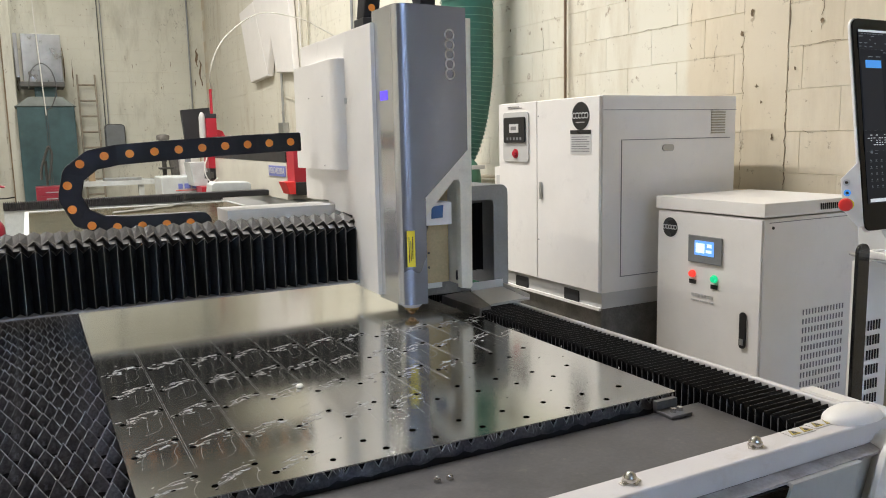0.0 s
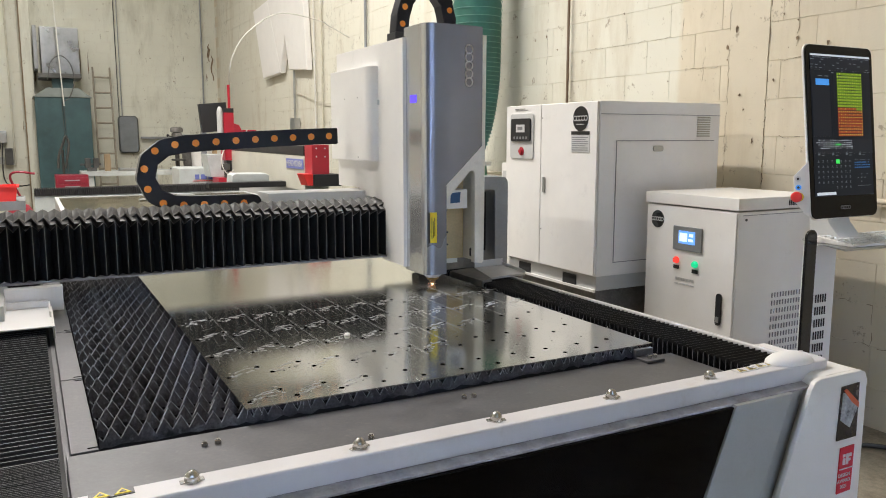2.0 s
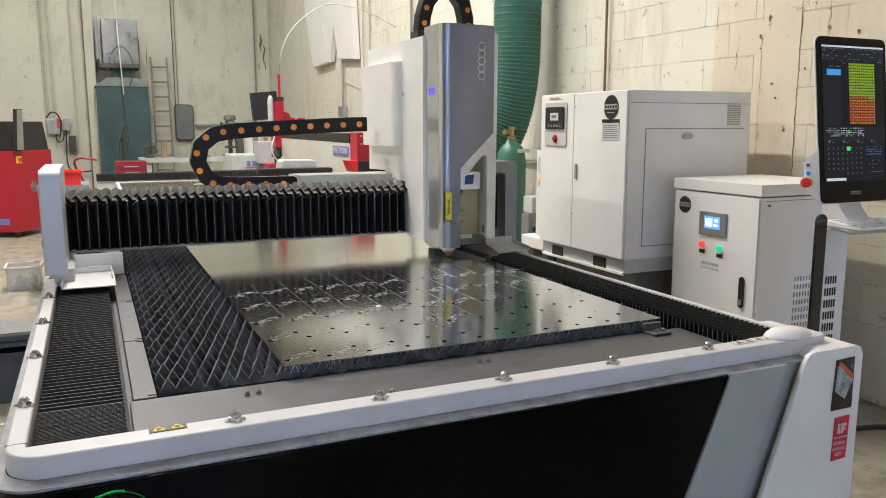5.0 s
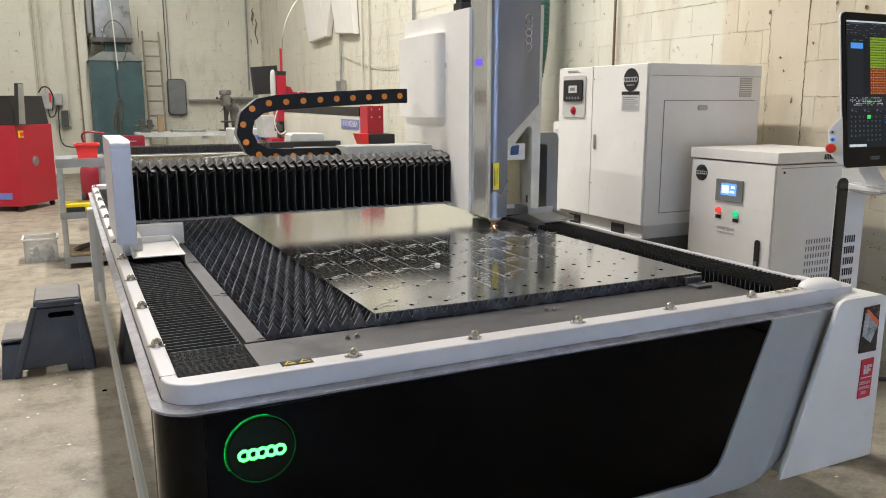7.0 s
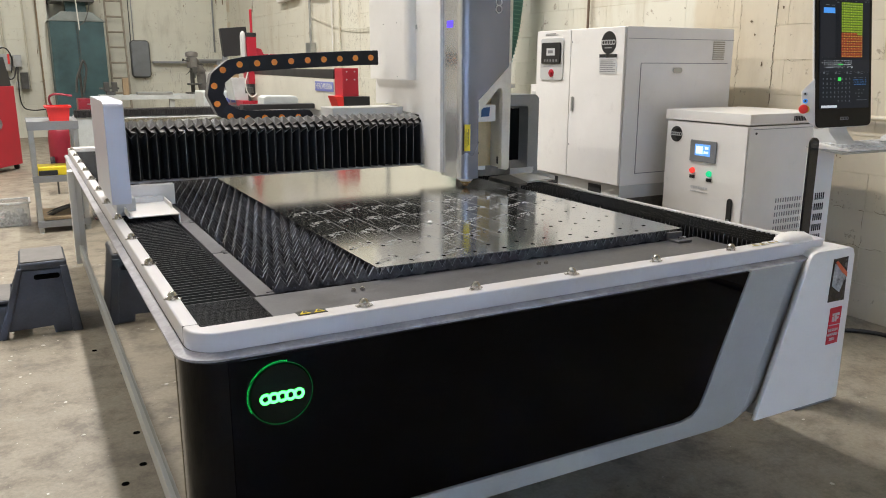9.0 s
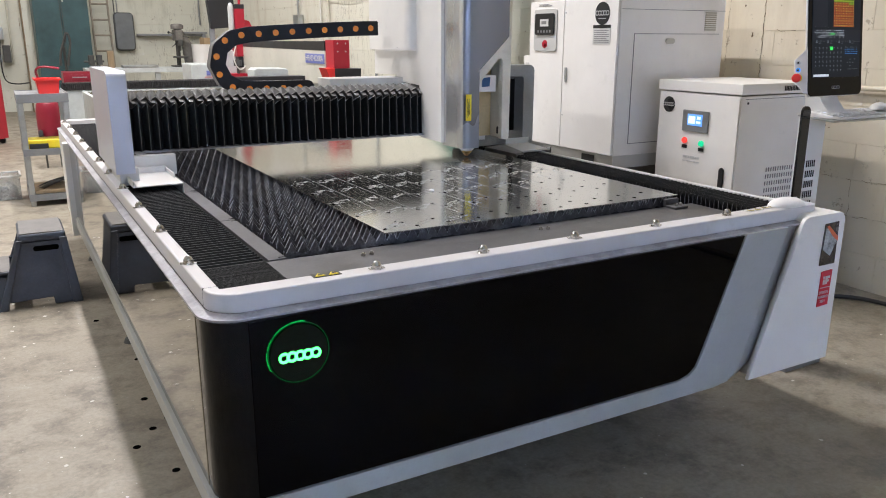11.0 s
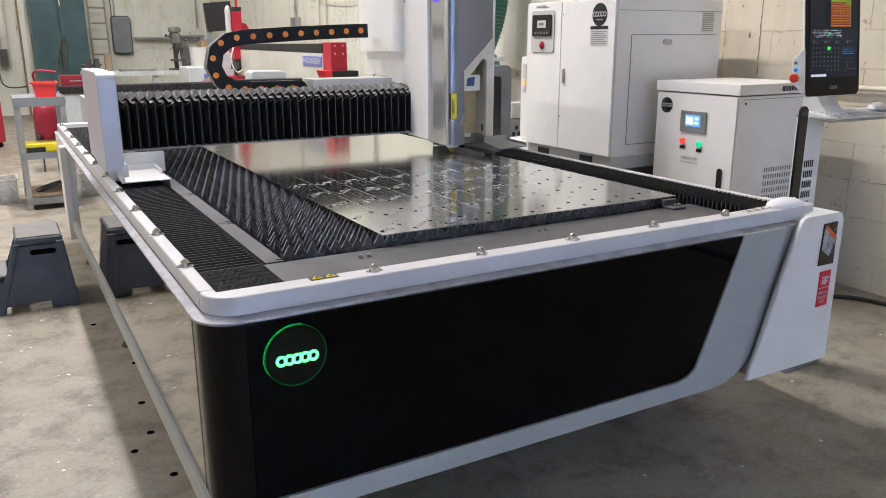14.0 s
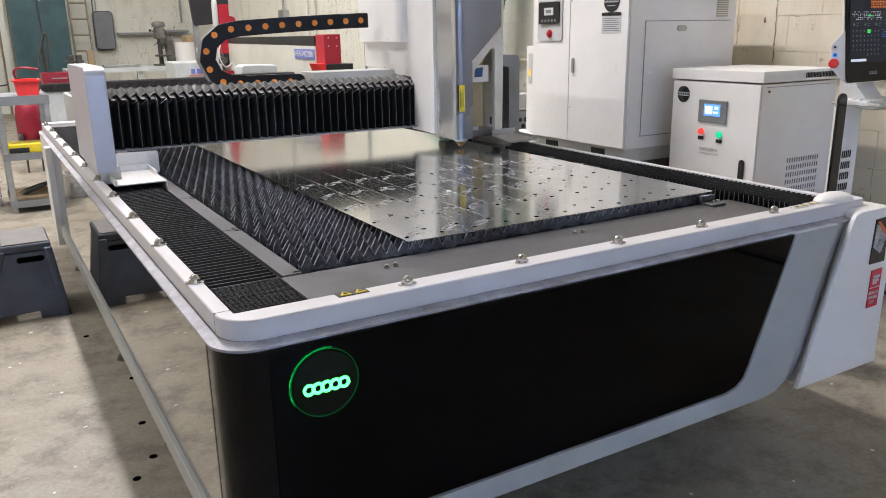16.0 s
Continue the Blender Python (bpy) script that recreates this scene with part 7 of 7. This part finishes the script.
# ---- right wall: white angular panels, pipes, wires ----
wp_ = thing("white_wall_panel", (WALL_X - 0.05, 11.2, 2.3), "white folded sheet panels fixed high on the wall", "wall panel")
for pts in ([(12.75, 3.45), (12.25, 2.33), (11.28, 2.36), (11.9, 3.5)], [(11.9, 3.5), (11.28, 2.37), (11.0, 2.95), (11.3, 3.6)], [(11.3, 3.6), (10.85, 2.37), (10.05, 2.31), (10.2, 3.65)]):
    bm = bm_new()
    prism(bm, pts, "x", WALL_X - 0.10, WALL_X - 0.004, 0.02)
    part("panel", bm, M_WHITE, wp_)
for y, r, z0, m_ in ((9.62, 0.014, 0.9, M_GALVP), (9.90, 0.012, 0.9, M_CORD), (4.30, 0.010, 1.45, mat("rust_pipe", (0.17, 0.115, 0.075), 0.7)), (8.1, 0.016, 0.9, M_STEELG)):
    solo("conduit", cyl(bm_new(), (WALL_X - 0.03, y, z0), (WALL_X - 0.03, y, ROOM_H), r, seg=10), m_, (WALL_X - 0.03, y, z0), "thin pipe running up the painted wall", "conduit", "wall conduits")
jb = thing("junction_box", (WALL_X - 0.05, 10.79, 1.55), "grey junction box on the wall with a conduit", "junction box")
bm = bm_new()
box(bm, WALL_X - 0.09, WALL_X - 0.004, 10.68, 10.9, 1.52, 1.68, 0.006)
part("case", bm, M_GALV, jb)
part("pipe", cyl(bm_new(), (WALL_X - 0.04, 10.79, 1.68), (WALL_X - 0.04, 10.79, 2.36), 0.018, seg=10), M_GALV, jb)
solo("air_line", tube(bm_new(), [(1.92, 9.18, 2.0), (1.80, 8.7, 2.1), (1.84, 8.6, 2.335), (2.01, 8.6, 2.576), (2.36, 8.6, 2.798), (2.80, 8.6, 2.762), (3.0, 8.6, 2.683), (3.22, 8.6, 2.58)], 0.007, 6, 8), M_CORD, (1.92, 9.18, 2.0), "thin pale air line arching over the machine", "air line")
solo("wall_wire", tube(bm_new(), [(WALL_X - 0.02, 10.79, 2.05), (WALL_X - 0.03, 9.6, 1.86), (WALL_X - 0.03, 8.6, 1.82), (WALL_X - 0.02, 8.1, 2.0)], 0.005, 6), M_GALVP, (WALL_X - 0.02, 9.5, 1.9), "sagging wire along the wall", "wire")
solo("wall_pipe", cyl(bm_new(), (WALL_X - 0.03, 5.6, 1.10), (WALL_X - 0.03, 1.0, 1.10), 0.014, seg=10), mat("painted_pipe", (0.68, 0.6, 0.46), 0.6), (WALL_X - 0.03, 3, 1.1), "painted pipe along the wall", "pipe")
# cable on the floor by the right wall
solo("floor_cable", tube(bm_new(), [(1.75, 2.1, 0.012), (2.2, 1.75, 0.012), (2.7, 1.78, 0.012), (3.05, 1.68, 0.012), (3.12, 1.2, 0.012), (3.1, 0.2, 0.012), (3.15, -1.5, 0.012)], 0.011, 8), M_CABLE, (3.0, 1.5, 0), "black cable lying on the floor along the wall", "cable")
# pale chips and specks on the floor
bm = bm_new()
rnd = random.Random(12)
for k in range(340):
    if k < 230:
        x, y = rnd.uniform(-1.3, -0.55), rnd.uniform(0.9, 5.5)
    else:
        x, y = rnd.uniform(0.2, 2.8), rnd.uniform(-0.6, 1.9)
    r = 0.002 + 0.009 * rnd.random() ** 4
    if k < 26:
        r = rnd.uniform(0.007, 0.013)
    m = Matrix.Translation((x, y, r * 0.2)) @ Matrix.Rotation(rnd.random() * 6, 4, "Z") @ Matrix.Diagonal((1, rnd.uniform(0.5, 1), 0.22, 1))
    bmesh.ops.create_icosphere(bm, subdivisions=1, radius=r, matrix=m)
solo("floor_chips", bm, M_CHIP, (0, 1, 0), "pale chips and specks scattered on the floor", "debris", kind="stuff")

# dark plugged holes in the floor beside the machine
for x, y in ((-0.467, 2.276), (-0.479, 2.012), (-0.462, 1.684), (-0.416, 2.076), (-0.428, 2.698), (-0.53, 3.3), (-0.55, 1.9)):
    solo("floor_hole", cyl(bm_new(), (x, y, -0.002), (x, y, 0.0015), 0.013, seg=14), M_HOLE, (x, y, 0), "small dark plugged hole in the concrete floor", "floor hole", "holes in the floor")

# ---- masonry: blocks with recessed joints ----
BL, BH = 0.405, 0.2


def block_mesh(name, length, axis, material, seed):
    """The proud face of one block with chamfered edges."""
    rnd = random.Random(seed)
    g, c, d = 0.0004, 0.0012, 0.0035
    l, h = length / 2 - g, BH / 2 - g
    bm = bm_new()
    back = [bm.verts.new(p) for p in ((0, -l, -h), (0, l, -h), (0, l, h), (0, -l, h))]
    front = [bm.verts.new((-d + rnd.uniform(-0.0006, 0.0006), y + rnd.uniform(-0.002, 0.002), z + rnd.uniform(-0.002, 0.002))) for y, z in ((-l + c, -h + c), (l - c, -h + c), (l - c, h - c), (-l + c, h - c))]
    fs = [bm.faces.new(front)]
    for k in range(4):
        fs.append(bm.faces.new((back[k], back[(k + 1) % 4], front[(k + 1) % 4], front[k])))
    bmesh.ops.recalc_face_normals(bm, faces=fs)
    if fs[0].normal.x > 0:
        bmesh.ops.reverse_faces(bm, faces=fs)
    if axis == "y":
        bmesh.ops.rotate(bm, verts=bm.verts, cent=(0, 0, 0), matrix=Matrix.Rotation(radians(90), 3, "Z"))
    return finish(name, bm, material, 0)


BLK_E = [block_mesh("block", BL, "x", M_WALL, s) for s in range(4)]
BLK_N = [block_mesh("block", BL, "y", M_WALLB, s) for s in range(4)]
far = bm_new()
count = 0
rnd = random.Random(6)
for r in range(34):
    z = BH * (r + 0.5)
    for c in range(int((WALL_Y - BACK_Y) / BL)):
        y = BACK_Y + BL * (c + 0.5 + 0.5 * (r % 2))
        if y > WALL_Y + 0.006:
            continue
        if 2.586 - BL / 2 < y < 2.852 + BL / 2:
            # blocks beside the plastered strip are cut short
            continue
        if 0.9 < y < 6.6 and z < 3.5 and count < 300:
            piece("block", BLK_E[rnd.randrange(4)], wall_east, (WALL_X + 0.0085, y, z))
            count += 1
        else:
            start = len(far.verts)
            far.from_mesh(BLK_E[rnd.randrange(4)])
            far.verts.ensure_lookup_table()
            for v in far.verts[start:]:
                v.co += Vector((WALL_X + 0.0085, y, z))
tagged(part("blocks", far, M_WALL, wall_east, angle=0), kind="stuff")
far = bm_new()
for r in range(34):
    z = BH * (r + 0.5)
    for c in range(-(r % 2), int((WALL_X - LEFT_X) / BL)):
        x = WALL_X - BL * (c + 0.5 + 0.5 * (r % 2))
        start = len(far.verts)
        far.from_mesh(BLK_N[rnd.randrange(4)])
        far.verts.ensure_lookup_table()
        for v in far.verts[start:]:
            v.co += Vector((x, WALL_Y + 0.0085, z))
tagged(part("blocks", far, M_WALLB, wall_north, angle=0), kind="stuff")

# smooth plastered strip up the right wall, with the cut blocks beside it
bm = bm_new()
box(bm, WALL_X + 0.003, WALL_X + 0.02, 2.588, 2.850, 0, ROOM_H)
part("plaster_strip", bm, M_WALL, wall_east, angle=0)
for r in range(34):
    z = BH * (r + 0.5)
    ys = sorted(BACK_Y + BL * (c + 0.5 + 0.5 * (r % 2)) for c in range(60))
    lo = max(y for y in ys if y <= 2.586 - BL / 2) + BL / 2
    hi = min(y for y in ys if y >= 2.852 + BL / 2) - BL / 2
    for a, b in ((lo, 2.586), (2.852, hi)):
        if b - a > 0.02:
            ob = piece("block", block_mesh("block", b - a, "x", M_WALL, r), wall_east, (WALL_X + 0.0085, (a + b) / 2, z))


def crack(y0, z0, y1, z1, w, seed):
    """A jagged dark crack in the paint, drawn as a thin raised seam."""
    rnd = random.Random(seed)
    n = max(4, int((abs(y1 - y0) + abs(z1 - z0)) / 0.03))
    bm = bm_new()
    along = Vector((y1 - y0, z1 - z0)).normalized()
    rows = []
    for k in range(n + 1):
        f = k / n
        off = rnd.uniform(-0.008, 0.008)
        y, z = y0 + (y1 - y0) * f - along.y * off, z0 + (z1 - z0) * f + along.x * off
        h = w * rnd.uniform(0.1, 0.6)
        rows.append([bm.verts.new((WALL_X + dx, y - along.y * s, z + along.x * s)) for s, dx in ((-h, 0.0028), (0.0, 0.0018), (h, 0.0028))])
    for p, q in zip(rows, rows[1:]):
        if rnd.random() < 0.3:
            continue
        bm.faces.new((p[0], p[1], q[1], q[0]))
        bm.faces.new((p[1], p[2], q[2], q[1]))
    part("crack", bm, M_CRACK, wall_east, angle=0)


M_CRACK = mat("crack_dirt", (0.20, 0.145, 0.09), 0.9, var=0.5, scale=40, bump=0)
for k, (a, b, c, d, w) in enumerate(((2.586, 0.75, 2.586, 2.9, 0.0045), (2.852, 1.0, 2.852, 2.2, 0.0028), (3.212, 1.86, 3.214, 2.10, 0.003), (3.04, 1.72, 3.03, 1.92, 0.0025), (2.41, 1.86, 2.405, 2.3, 0.004),
                                     (2.59, 1.40, 2.36, 1.40, 0.003), (2.85, 1.40, 3.25, 1.40, 0.0018), (2.85, 1.80, 3.21, 1.80, 0.0018), (2.58, 1.80, 2.1, 1.80, 0.0022), (2.2, 0.6, 1.6, 0.6, 0.003), (1.9, 0.6, 1.895, 0.4, 0.003),
                                     (3.3, 2.0, 4.1, 2.0, 0.0016), (3.22, 1.60, 3.9, 1.60, 0.0014), (2.2, 0.4, 1.2, 0.4, 0.002), (4.6, 2.4, 4.6, 1.7, 0.0018), (3.7, 2.2, 3.7, 2.0, 0.002))):
    crack(a, b, c, d, w, k)

def pock(y, z, r, seed):
    """A chip knocked out of the paint: a ragged dark hollow."""
    rnd = random.Random(seed)
    bm = bm_new()
    tall = rnd.uniform(0.5, 2.4)
    outer = [(rnd.uniform(0.25, 0.85) * r, 2 * math.pi * k / 9) for k in range(9)]
    mid = bm.verts.new((WALL_X + 0.0025, y, z))
    rim = [bm.verts.new((WALL_X - 0.0008, y + q * math.cos(a), z + tall * q * math.sin(a))) for q, a in outer]
    for k in range(9):
        bm.faces.new((mid, rim[k], rim[(k + 1) % 9]))
    part("paint_chip", bm, M_CRACK, wall_east, angle=0)


for k, (y, z, r) in enumerate(((5.01, 2.19, 0.012), (4.47, 2.04, 0.014), (4.61, 2.15, 0.011), (3.74, 2.2, 0.013), (3.32, 1.74, 0.010), (2.80, 1.99, 0.016), (2.86, 1.90, 0.015), (2.86, 1.83, 0.011),
                               (2.76, 1.63, 0.017), (2.73, 1.55, 0.011), (2.41, 1.90, 0.014), (2.23, 1.86, 0.015), (2.54, 1.70, 0.012), (2.41, 1.99, 0.009), (2.93, 1.46, 0.010), (2.66, 1.38, 0.011))):
    pock(y, z, r, k)
def far_mark(x, z, w, h, seed):
    """A dark scuff or run in the far wall's paint."""
    rnd = random.Random(seed)
    bm = bm_new()
    rows = []
    n = 6
    for k in range(n + 1):
        f = k / n - 0.5
        q = w * rnd.uniform(0.2, 0.6) * (1 - abs(f))
        dx = rnd.uniform(-0.4, 0.4) * w
        rows.append((bm.verts.new((x + dx - q, WALL_Y + 0.0028, z + h * f)), bm.verts.new((x + dx + q, WALL_Y + 0.0028, z + h * f))))
    for (a, b), (c, d) in zip(rows, rows[1:]):
        bm.faces.new((a, b, d, c))
    part("paint_mark", bm, M_CRACK, wall_north, angle=0)


for k, (x, z, w, h) in enumerate(((0.86, 2.75, 0.02, 0.5), (0.84, 2.1, 0.015, 0.3), (-0.02, 2.95, 0.03, 0.7), (-0.05, 2.5, 0.02, 0.25), (0.72, 2.9, 0.03, 0.6), (1.78, 3.05, 0.012, 0.12), (1.9, 2.9, 0.01, 0.1),
                                  (2.6, 2.95, 0.014, 0.1), (2.4, 2.5, 0.02, 0.05), (-1.2, 2.6, 0.012, 0.12), (-1.0, 2.4, 0.01, 0.12), (-0.3, 1.6, 0.012, 0.2), (3.1, 3.1, 0.05, 0.35), (3.16, 2.8, 0.05, 0.5), (3.05, 2.6, 0.03, 0.15), (1.1, 3.3, 0.012, 0.1))):
    far_mark(x, z, w, h, 300 + k)
rnd = random.Random(33)
for k in range(46):
    pock(rnd.uniform(1.0, 6.4), rnd.uniform(0.4, 2.9), 0.003 + 0.007 * rnd.random() ** 2, 100 + k)

# orange sparks that spray from the cut
def streak(bm, a, r0, r1, lift, fall, thick):
    """One spark's path, from r0 to r1 out of the cut, with a kink where it bounces."""
    pts = []
    for q in range(6):
        r = r0 + (r1 - r0) * q / 5
        b = a + (rnd.uniform(-0.06, 0.06) if q > 2 else 0)
        pts.append((r * math.cos(b), r * math.sin(b), max(0.001, 0.003 + lift * r - fall * r * r + (rnd.uniform(-0.002, 0.003) if q > 2 else 0))))
    return tube(bm, pts, thick, 5, 2)


sparks = thing("spark_spray", (0, 0, 0), "orange spray of sparks from the laser nozzle", "sparks")
rnd = random.Random(21)
for k in range(14):
    r0 = rnd.choice((0.0, 0.02, 0.06, 0.10))
    part("spark_streak", streak(bm_new(), radians(180 + rnd.gauss(6, 8)), r0, rnd.uniform(0.10, 0.25), rnd.uniform(0.04, 0.12), 0.1, rnd.uniform(0.00015, 0.0004)), G_EMBER, sparks)
burst = thing("spark_burst", (0, 0, 0), "bright burst of sparks all round the laser nozzle", "sparks")
for k in range(30):
    r0 = rnd.choice((0.004, 0.01, 0.03, 0.05))
    part("spark_streak", streak(bm_new(), rnd.uniform(0, 6.28), r0, r0 + rnd.uniform(0.015, 0.06), rnd.uniform(0.05, 0.5), 2.0, rnd.uniform(0.0003, 0.0006)), M_SPARK, burst)
part("spark_core", lathe(bm_new(), [(0.001, 0.0005), (0.004, 0.001), (0.003, 0.004), (0.001, 0.007)], (0, 0, 0), 10), M_SPARK, burst)
cutting = thing("cut_spark", (0, 0, 0), "small hot spark under the laser nozzle", "sparks")
part("spark_core", lathe(bm_new(), [(0.0010, -0.001), (0.0036, 0.0005), (0.0032, 0.004), (0.0026, 0.010), (0.0012, 0.016)], (0, 0, 0), 10), M_SPARK, cutting)
for k in range(5):
    part("spark_streak", streak(bm_new(), rnd.uniform(0, 6.28), rnd.uniform(0.004, 0.012), rnd.uniform(0.016, 0.032), rnd.uniform(0.0, 0.15), 1.0, rnd.uniform(0.0003, 0.0005)), G_EMBER, cutting)


# ---- what moves ----
def motions():
    """Gantry and head travel while cutting: seconds, head along the gantry, gantry along the bed."""
    rows = [(0.0, -0.042, -0.219), (0.5, -0.037, -0.206), (1.0, -0.034, -0.211), (1.5, 0.007, -0.174), (2.0, -0.010, -0.159), (2.5, 0.004, -0.084),
            (3.0, 0.012, -0.026), (3.5, 0.036, 0.032), (4.0, 0.028, 0.064), (5.2, 0.005, 0.03), (6.5, -0.021, -0.039), (7.0, -0.006, -0.101), (7.5, 0.001, -0.160),
            (8.0, -0.058, -0.119), (8.5, -0.082, -0.099), (9.0, -0.075, -0.099), (10.2, -0.06, -0.1), (11.5, -0.044, -0.096), (12.0, -0.004, -0.005), (12.5, 0.0, 0.0),
            (13.0, -0.004, -0.005), (13.5, 0.001, -0.002), (14.0, -0.012, 0.087), (14.5, -0.021, 0.108), (15.0, -0.020, 0.107), (15.5, -0.020, 0.103), (16.0, -0.015, 0.105)]
    for ob, along in ((gantry, 0.0), (head, 1.0), (chain, 1.0), (zc, 1.0)):
        o = ORIGIN[ob]
        walk(ob, [(t, pose(o.x + along * hx, o.y + gy, o.z)) for t, hx, gy in rows])

    # sparks show while the beam cuts, and drop between the slats when it stops
    def nozzle(t):
        for (t0, x0, y0), (t1, x1, y1) in zip(rows, rows[1:]):
            if t0 <= t <= t1:
                f = (t - t0) / (t1 - t0)
                return NX + x0 + (x1 - x0) * f, NY + y0 + (y1 - y0) * f

    def flicker(ob, spans, turn=0.0):
        keys = []
        for k, (a, b) in enumerate(spans):
            if a > 0.05:
                keys.append((a - 0.04, False))
            keys += [(a, True), (b, True)]
            if b < 15.9:
                keys.append((b + 0.04, False))
        if keys[0][0] > 0:
            keys.insert(0, (0.0, False))
        if keys[-1][0] < 16:
            keys.append((16.0, keys[-1][1]))
        times = sorted({t for t, _ in keys} | {t for t, _, _ in rows if keys[0][0] < t < 16})
        out = []
        for t in times:
            on = any(a - 1e-6 <= t <= b + 1e-6 for a, b in spans)
            x, y = nozzle(t)
            out.append((t, pose(x, y, SZ + 0.0012 if on else 0.5, 0, 0, turn)))
        walk(ob, out)

    flicker(sparks, [(0.4, 0.52)])
    flicker(burst, [(0.97, 1.25), (7.46, 7.64)])
    flicker(cutting, [(0.36, 0.54), (0.95, 2.95), (3.0, 3.3), (6.3, 7.1), (9.05, 9.22), (12.3, 12.75)])


motions()
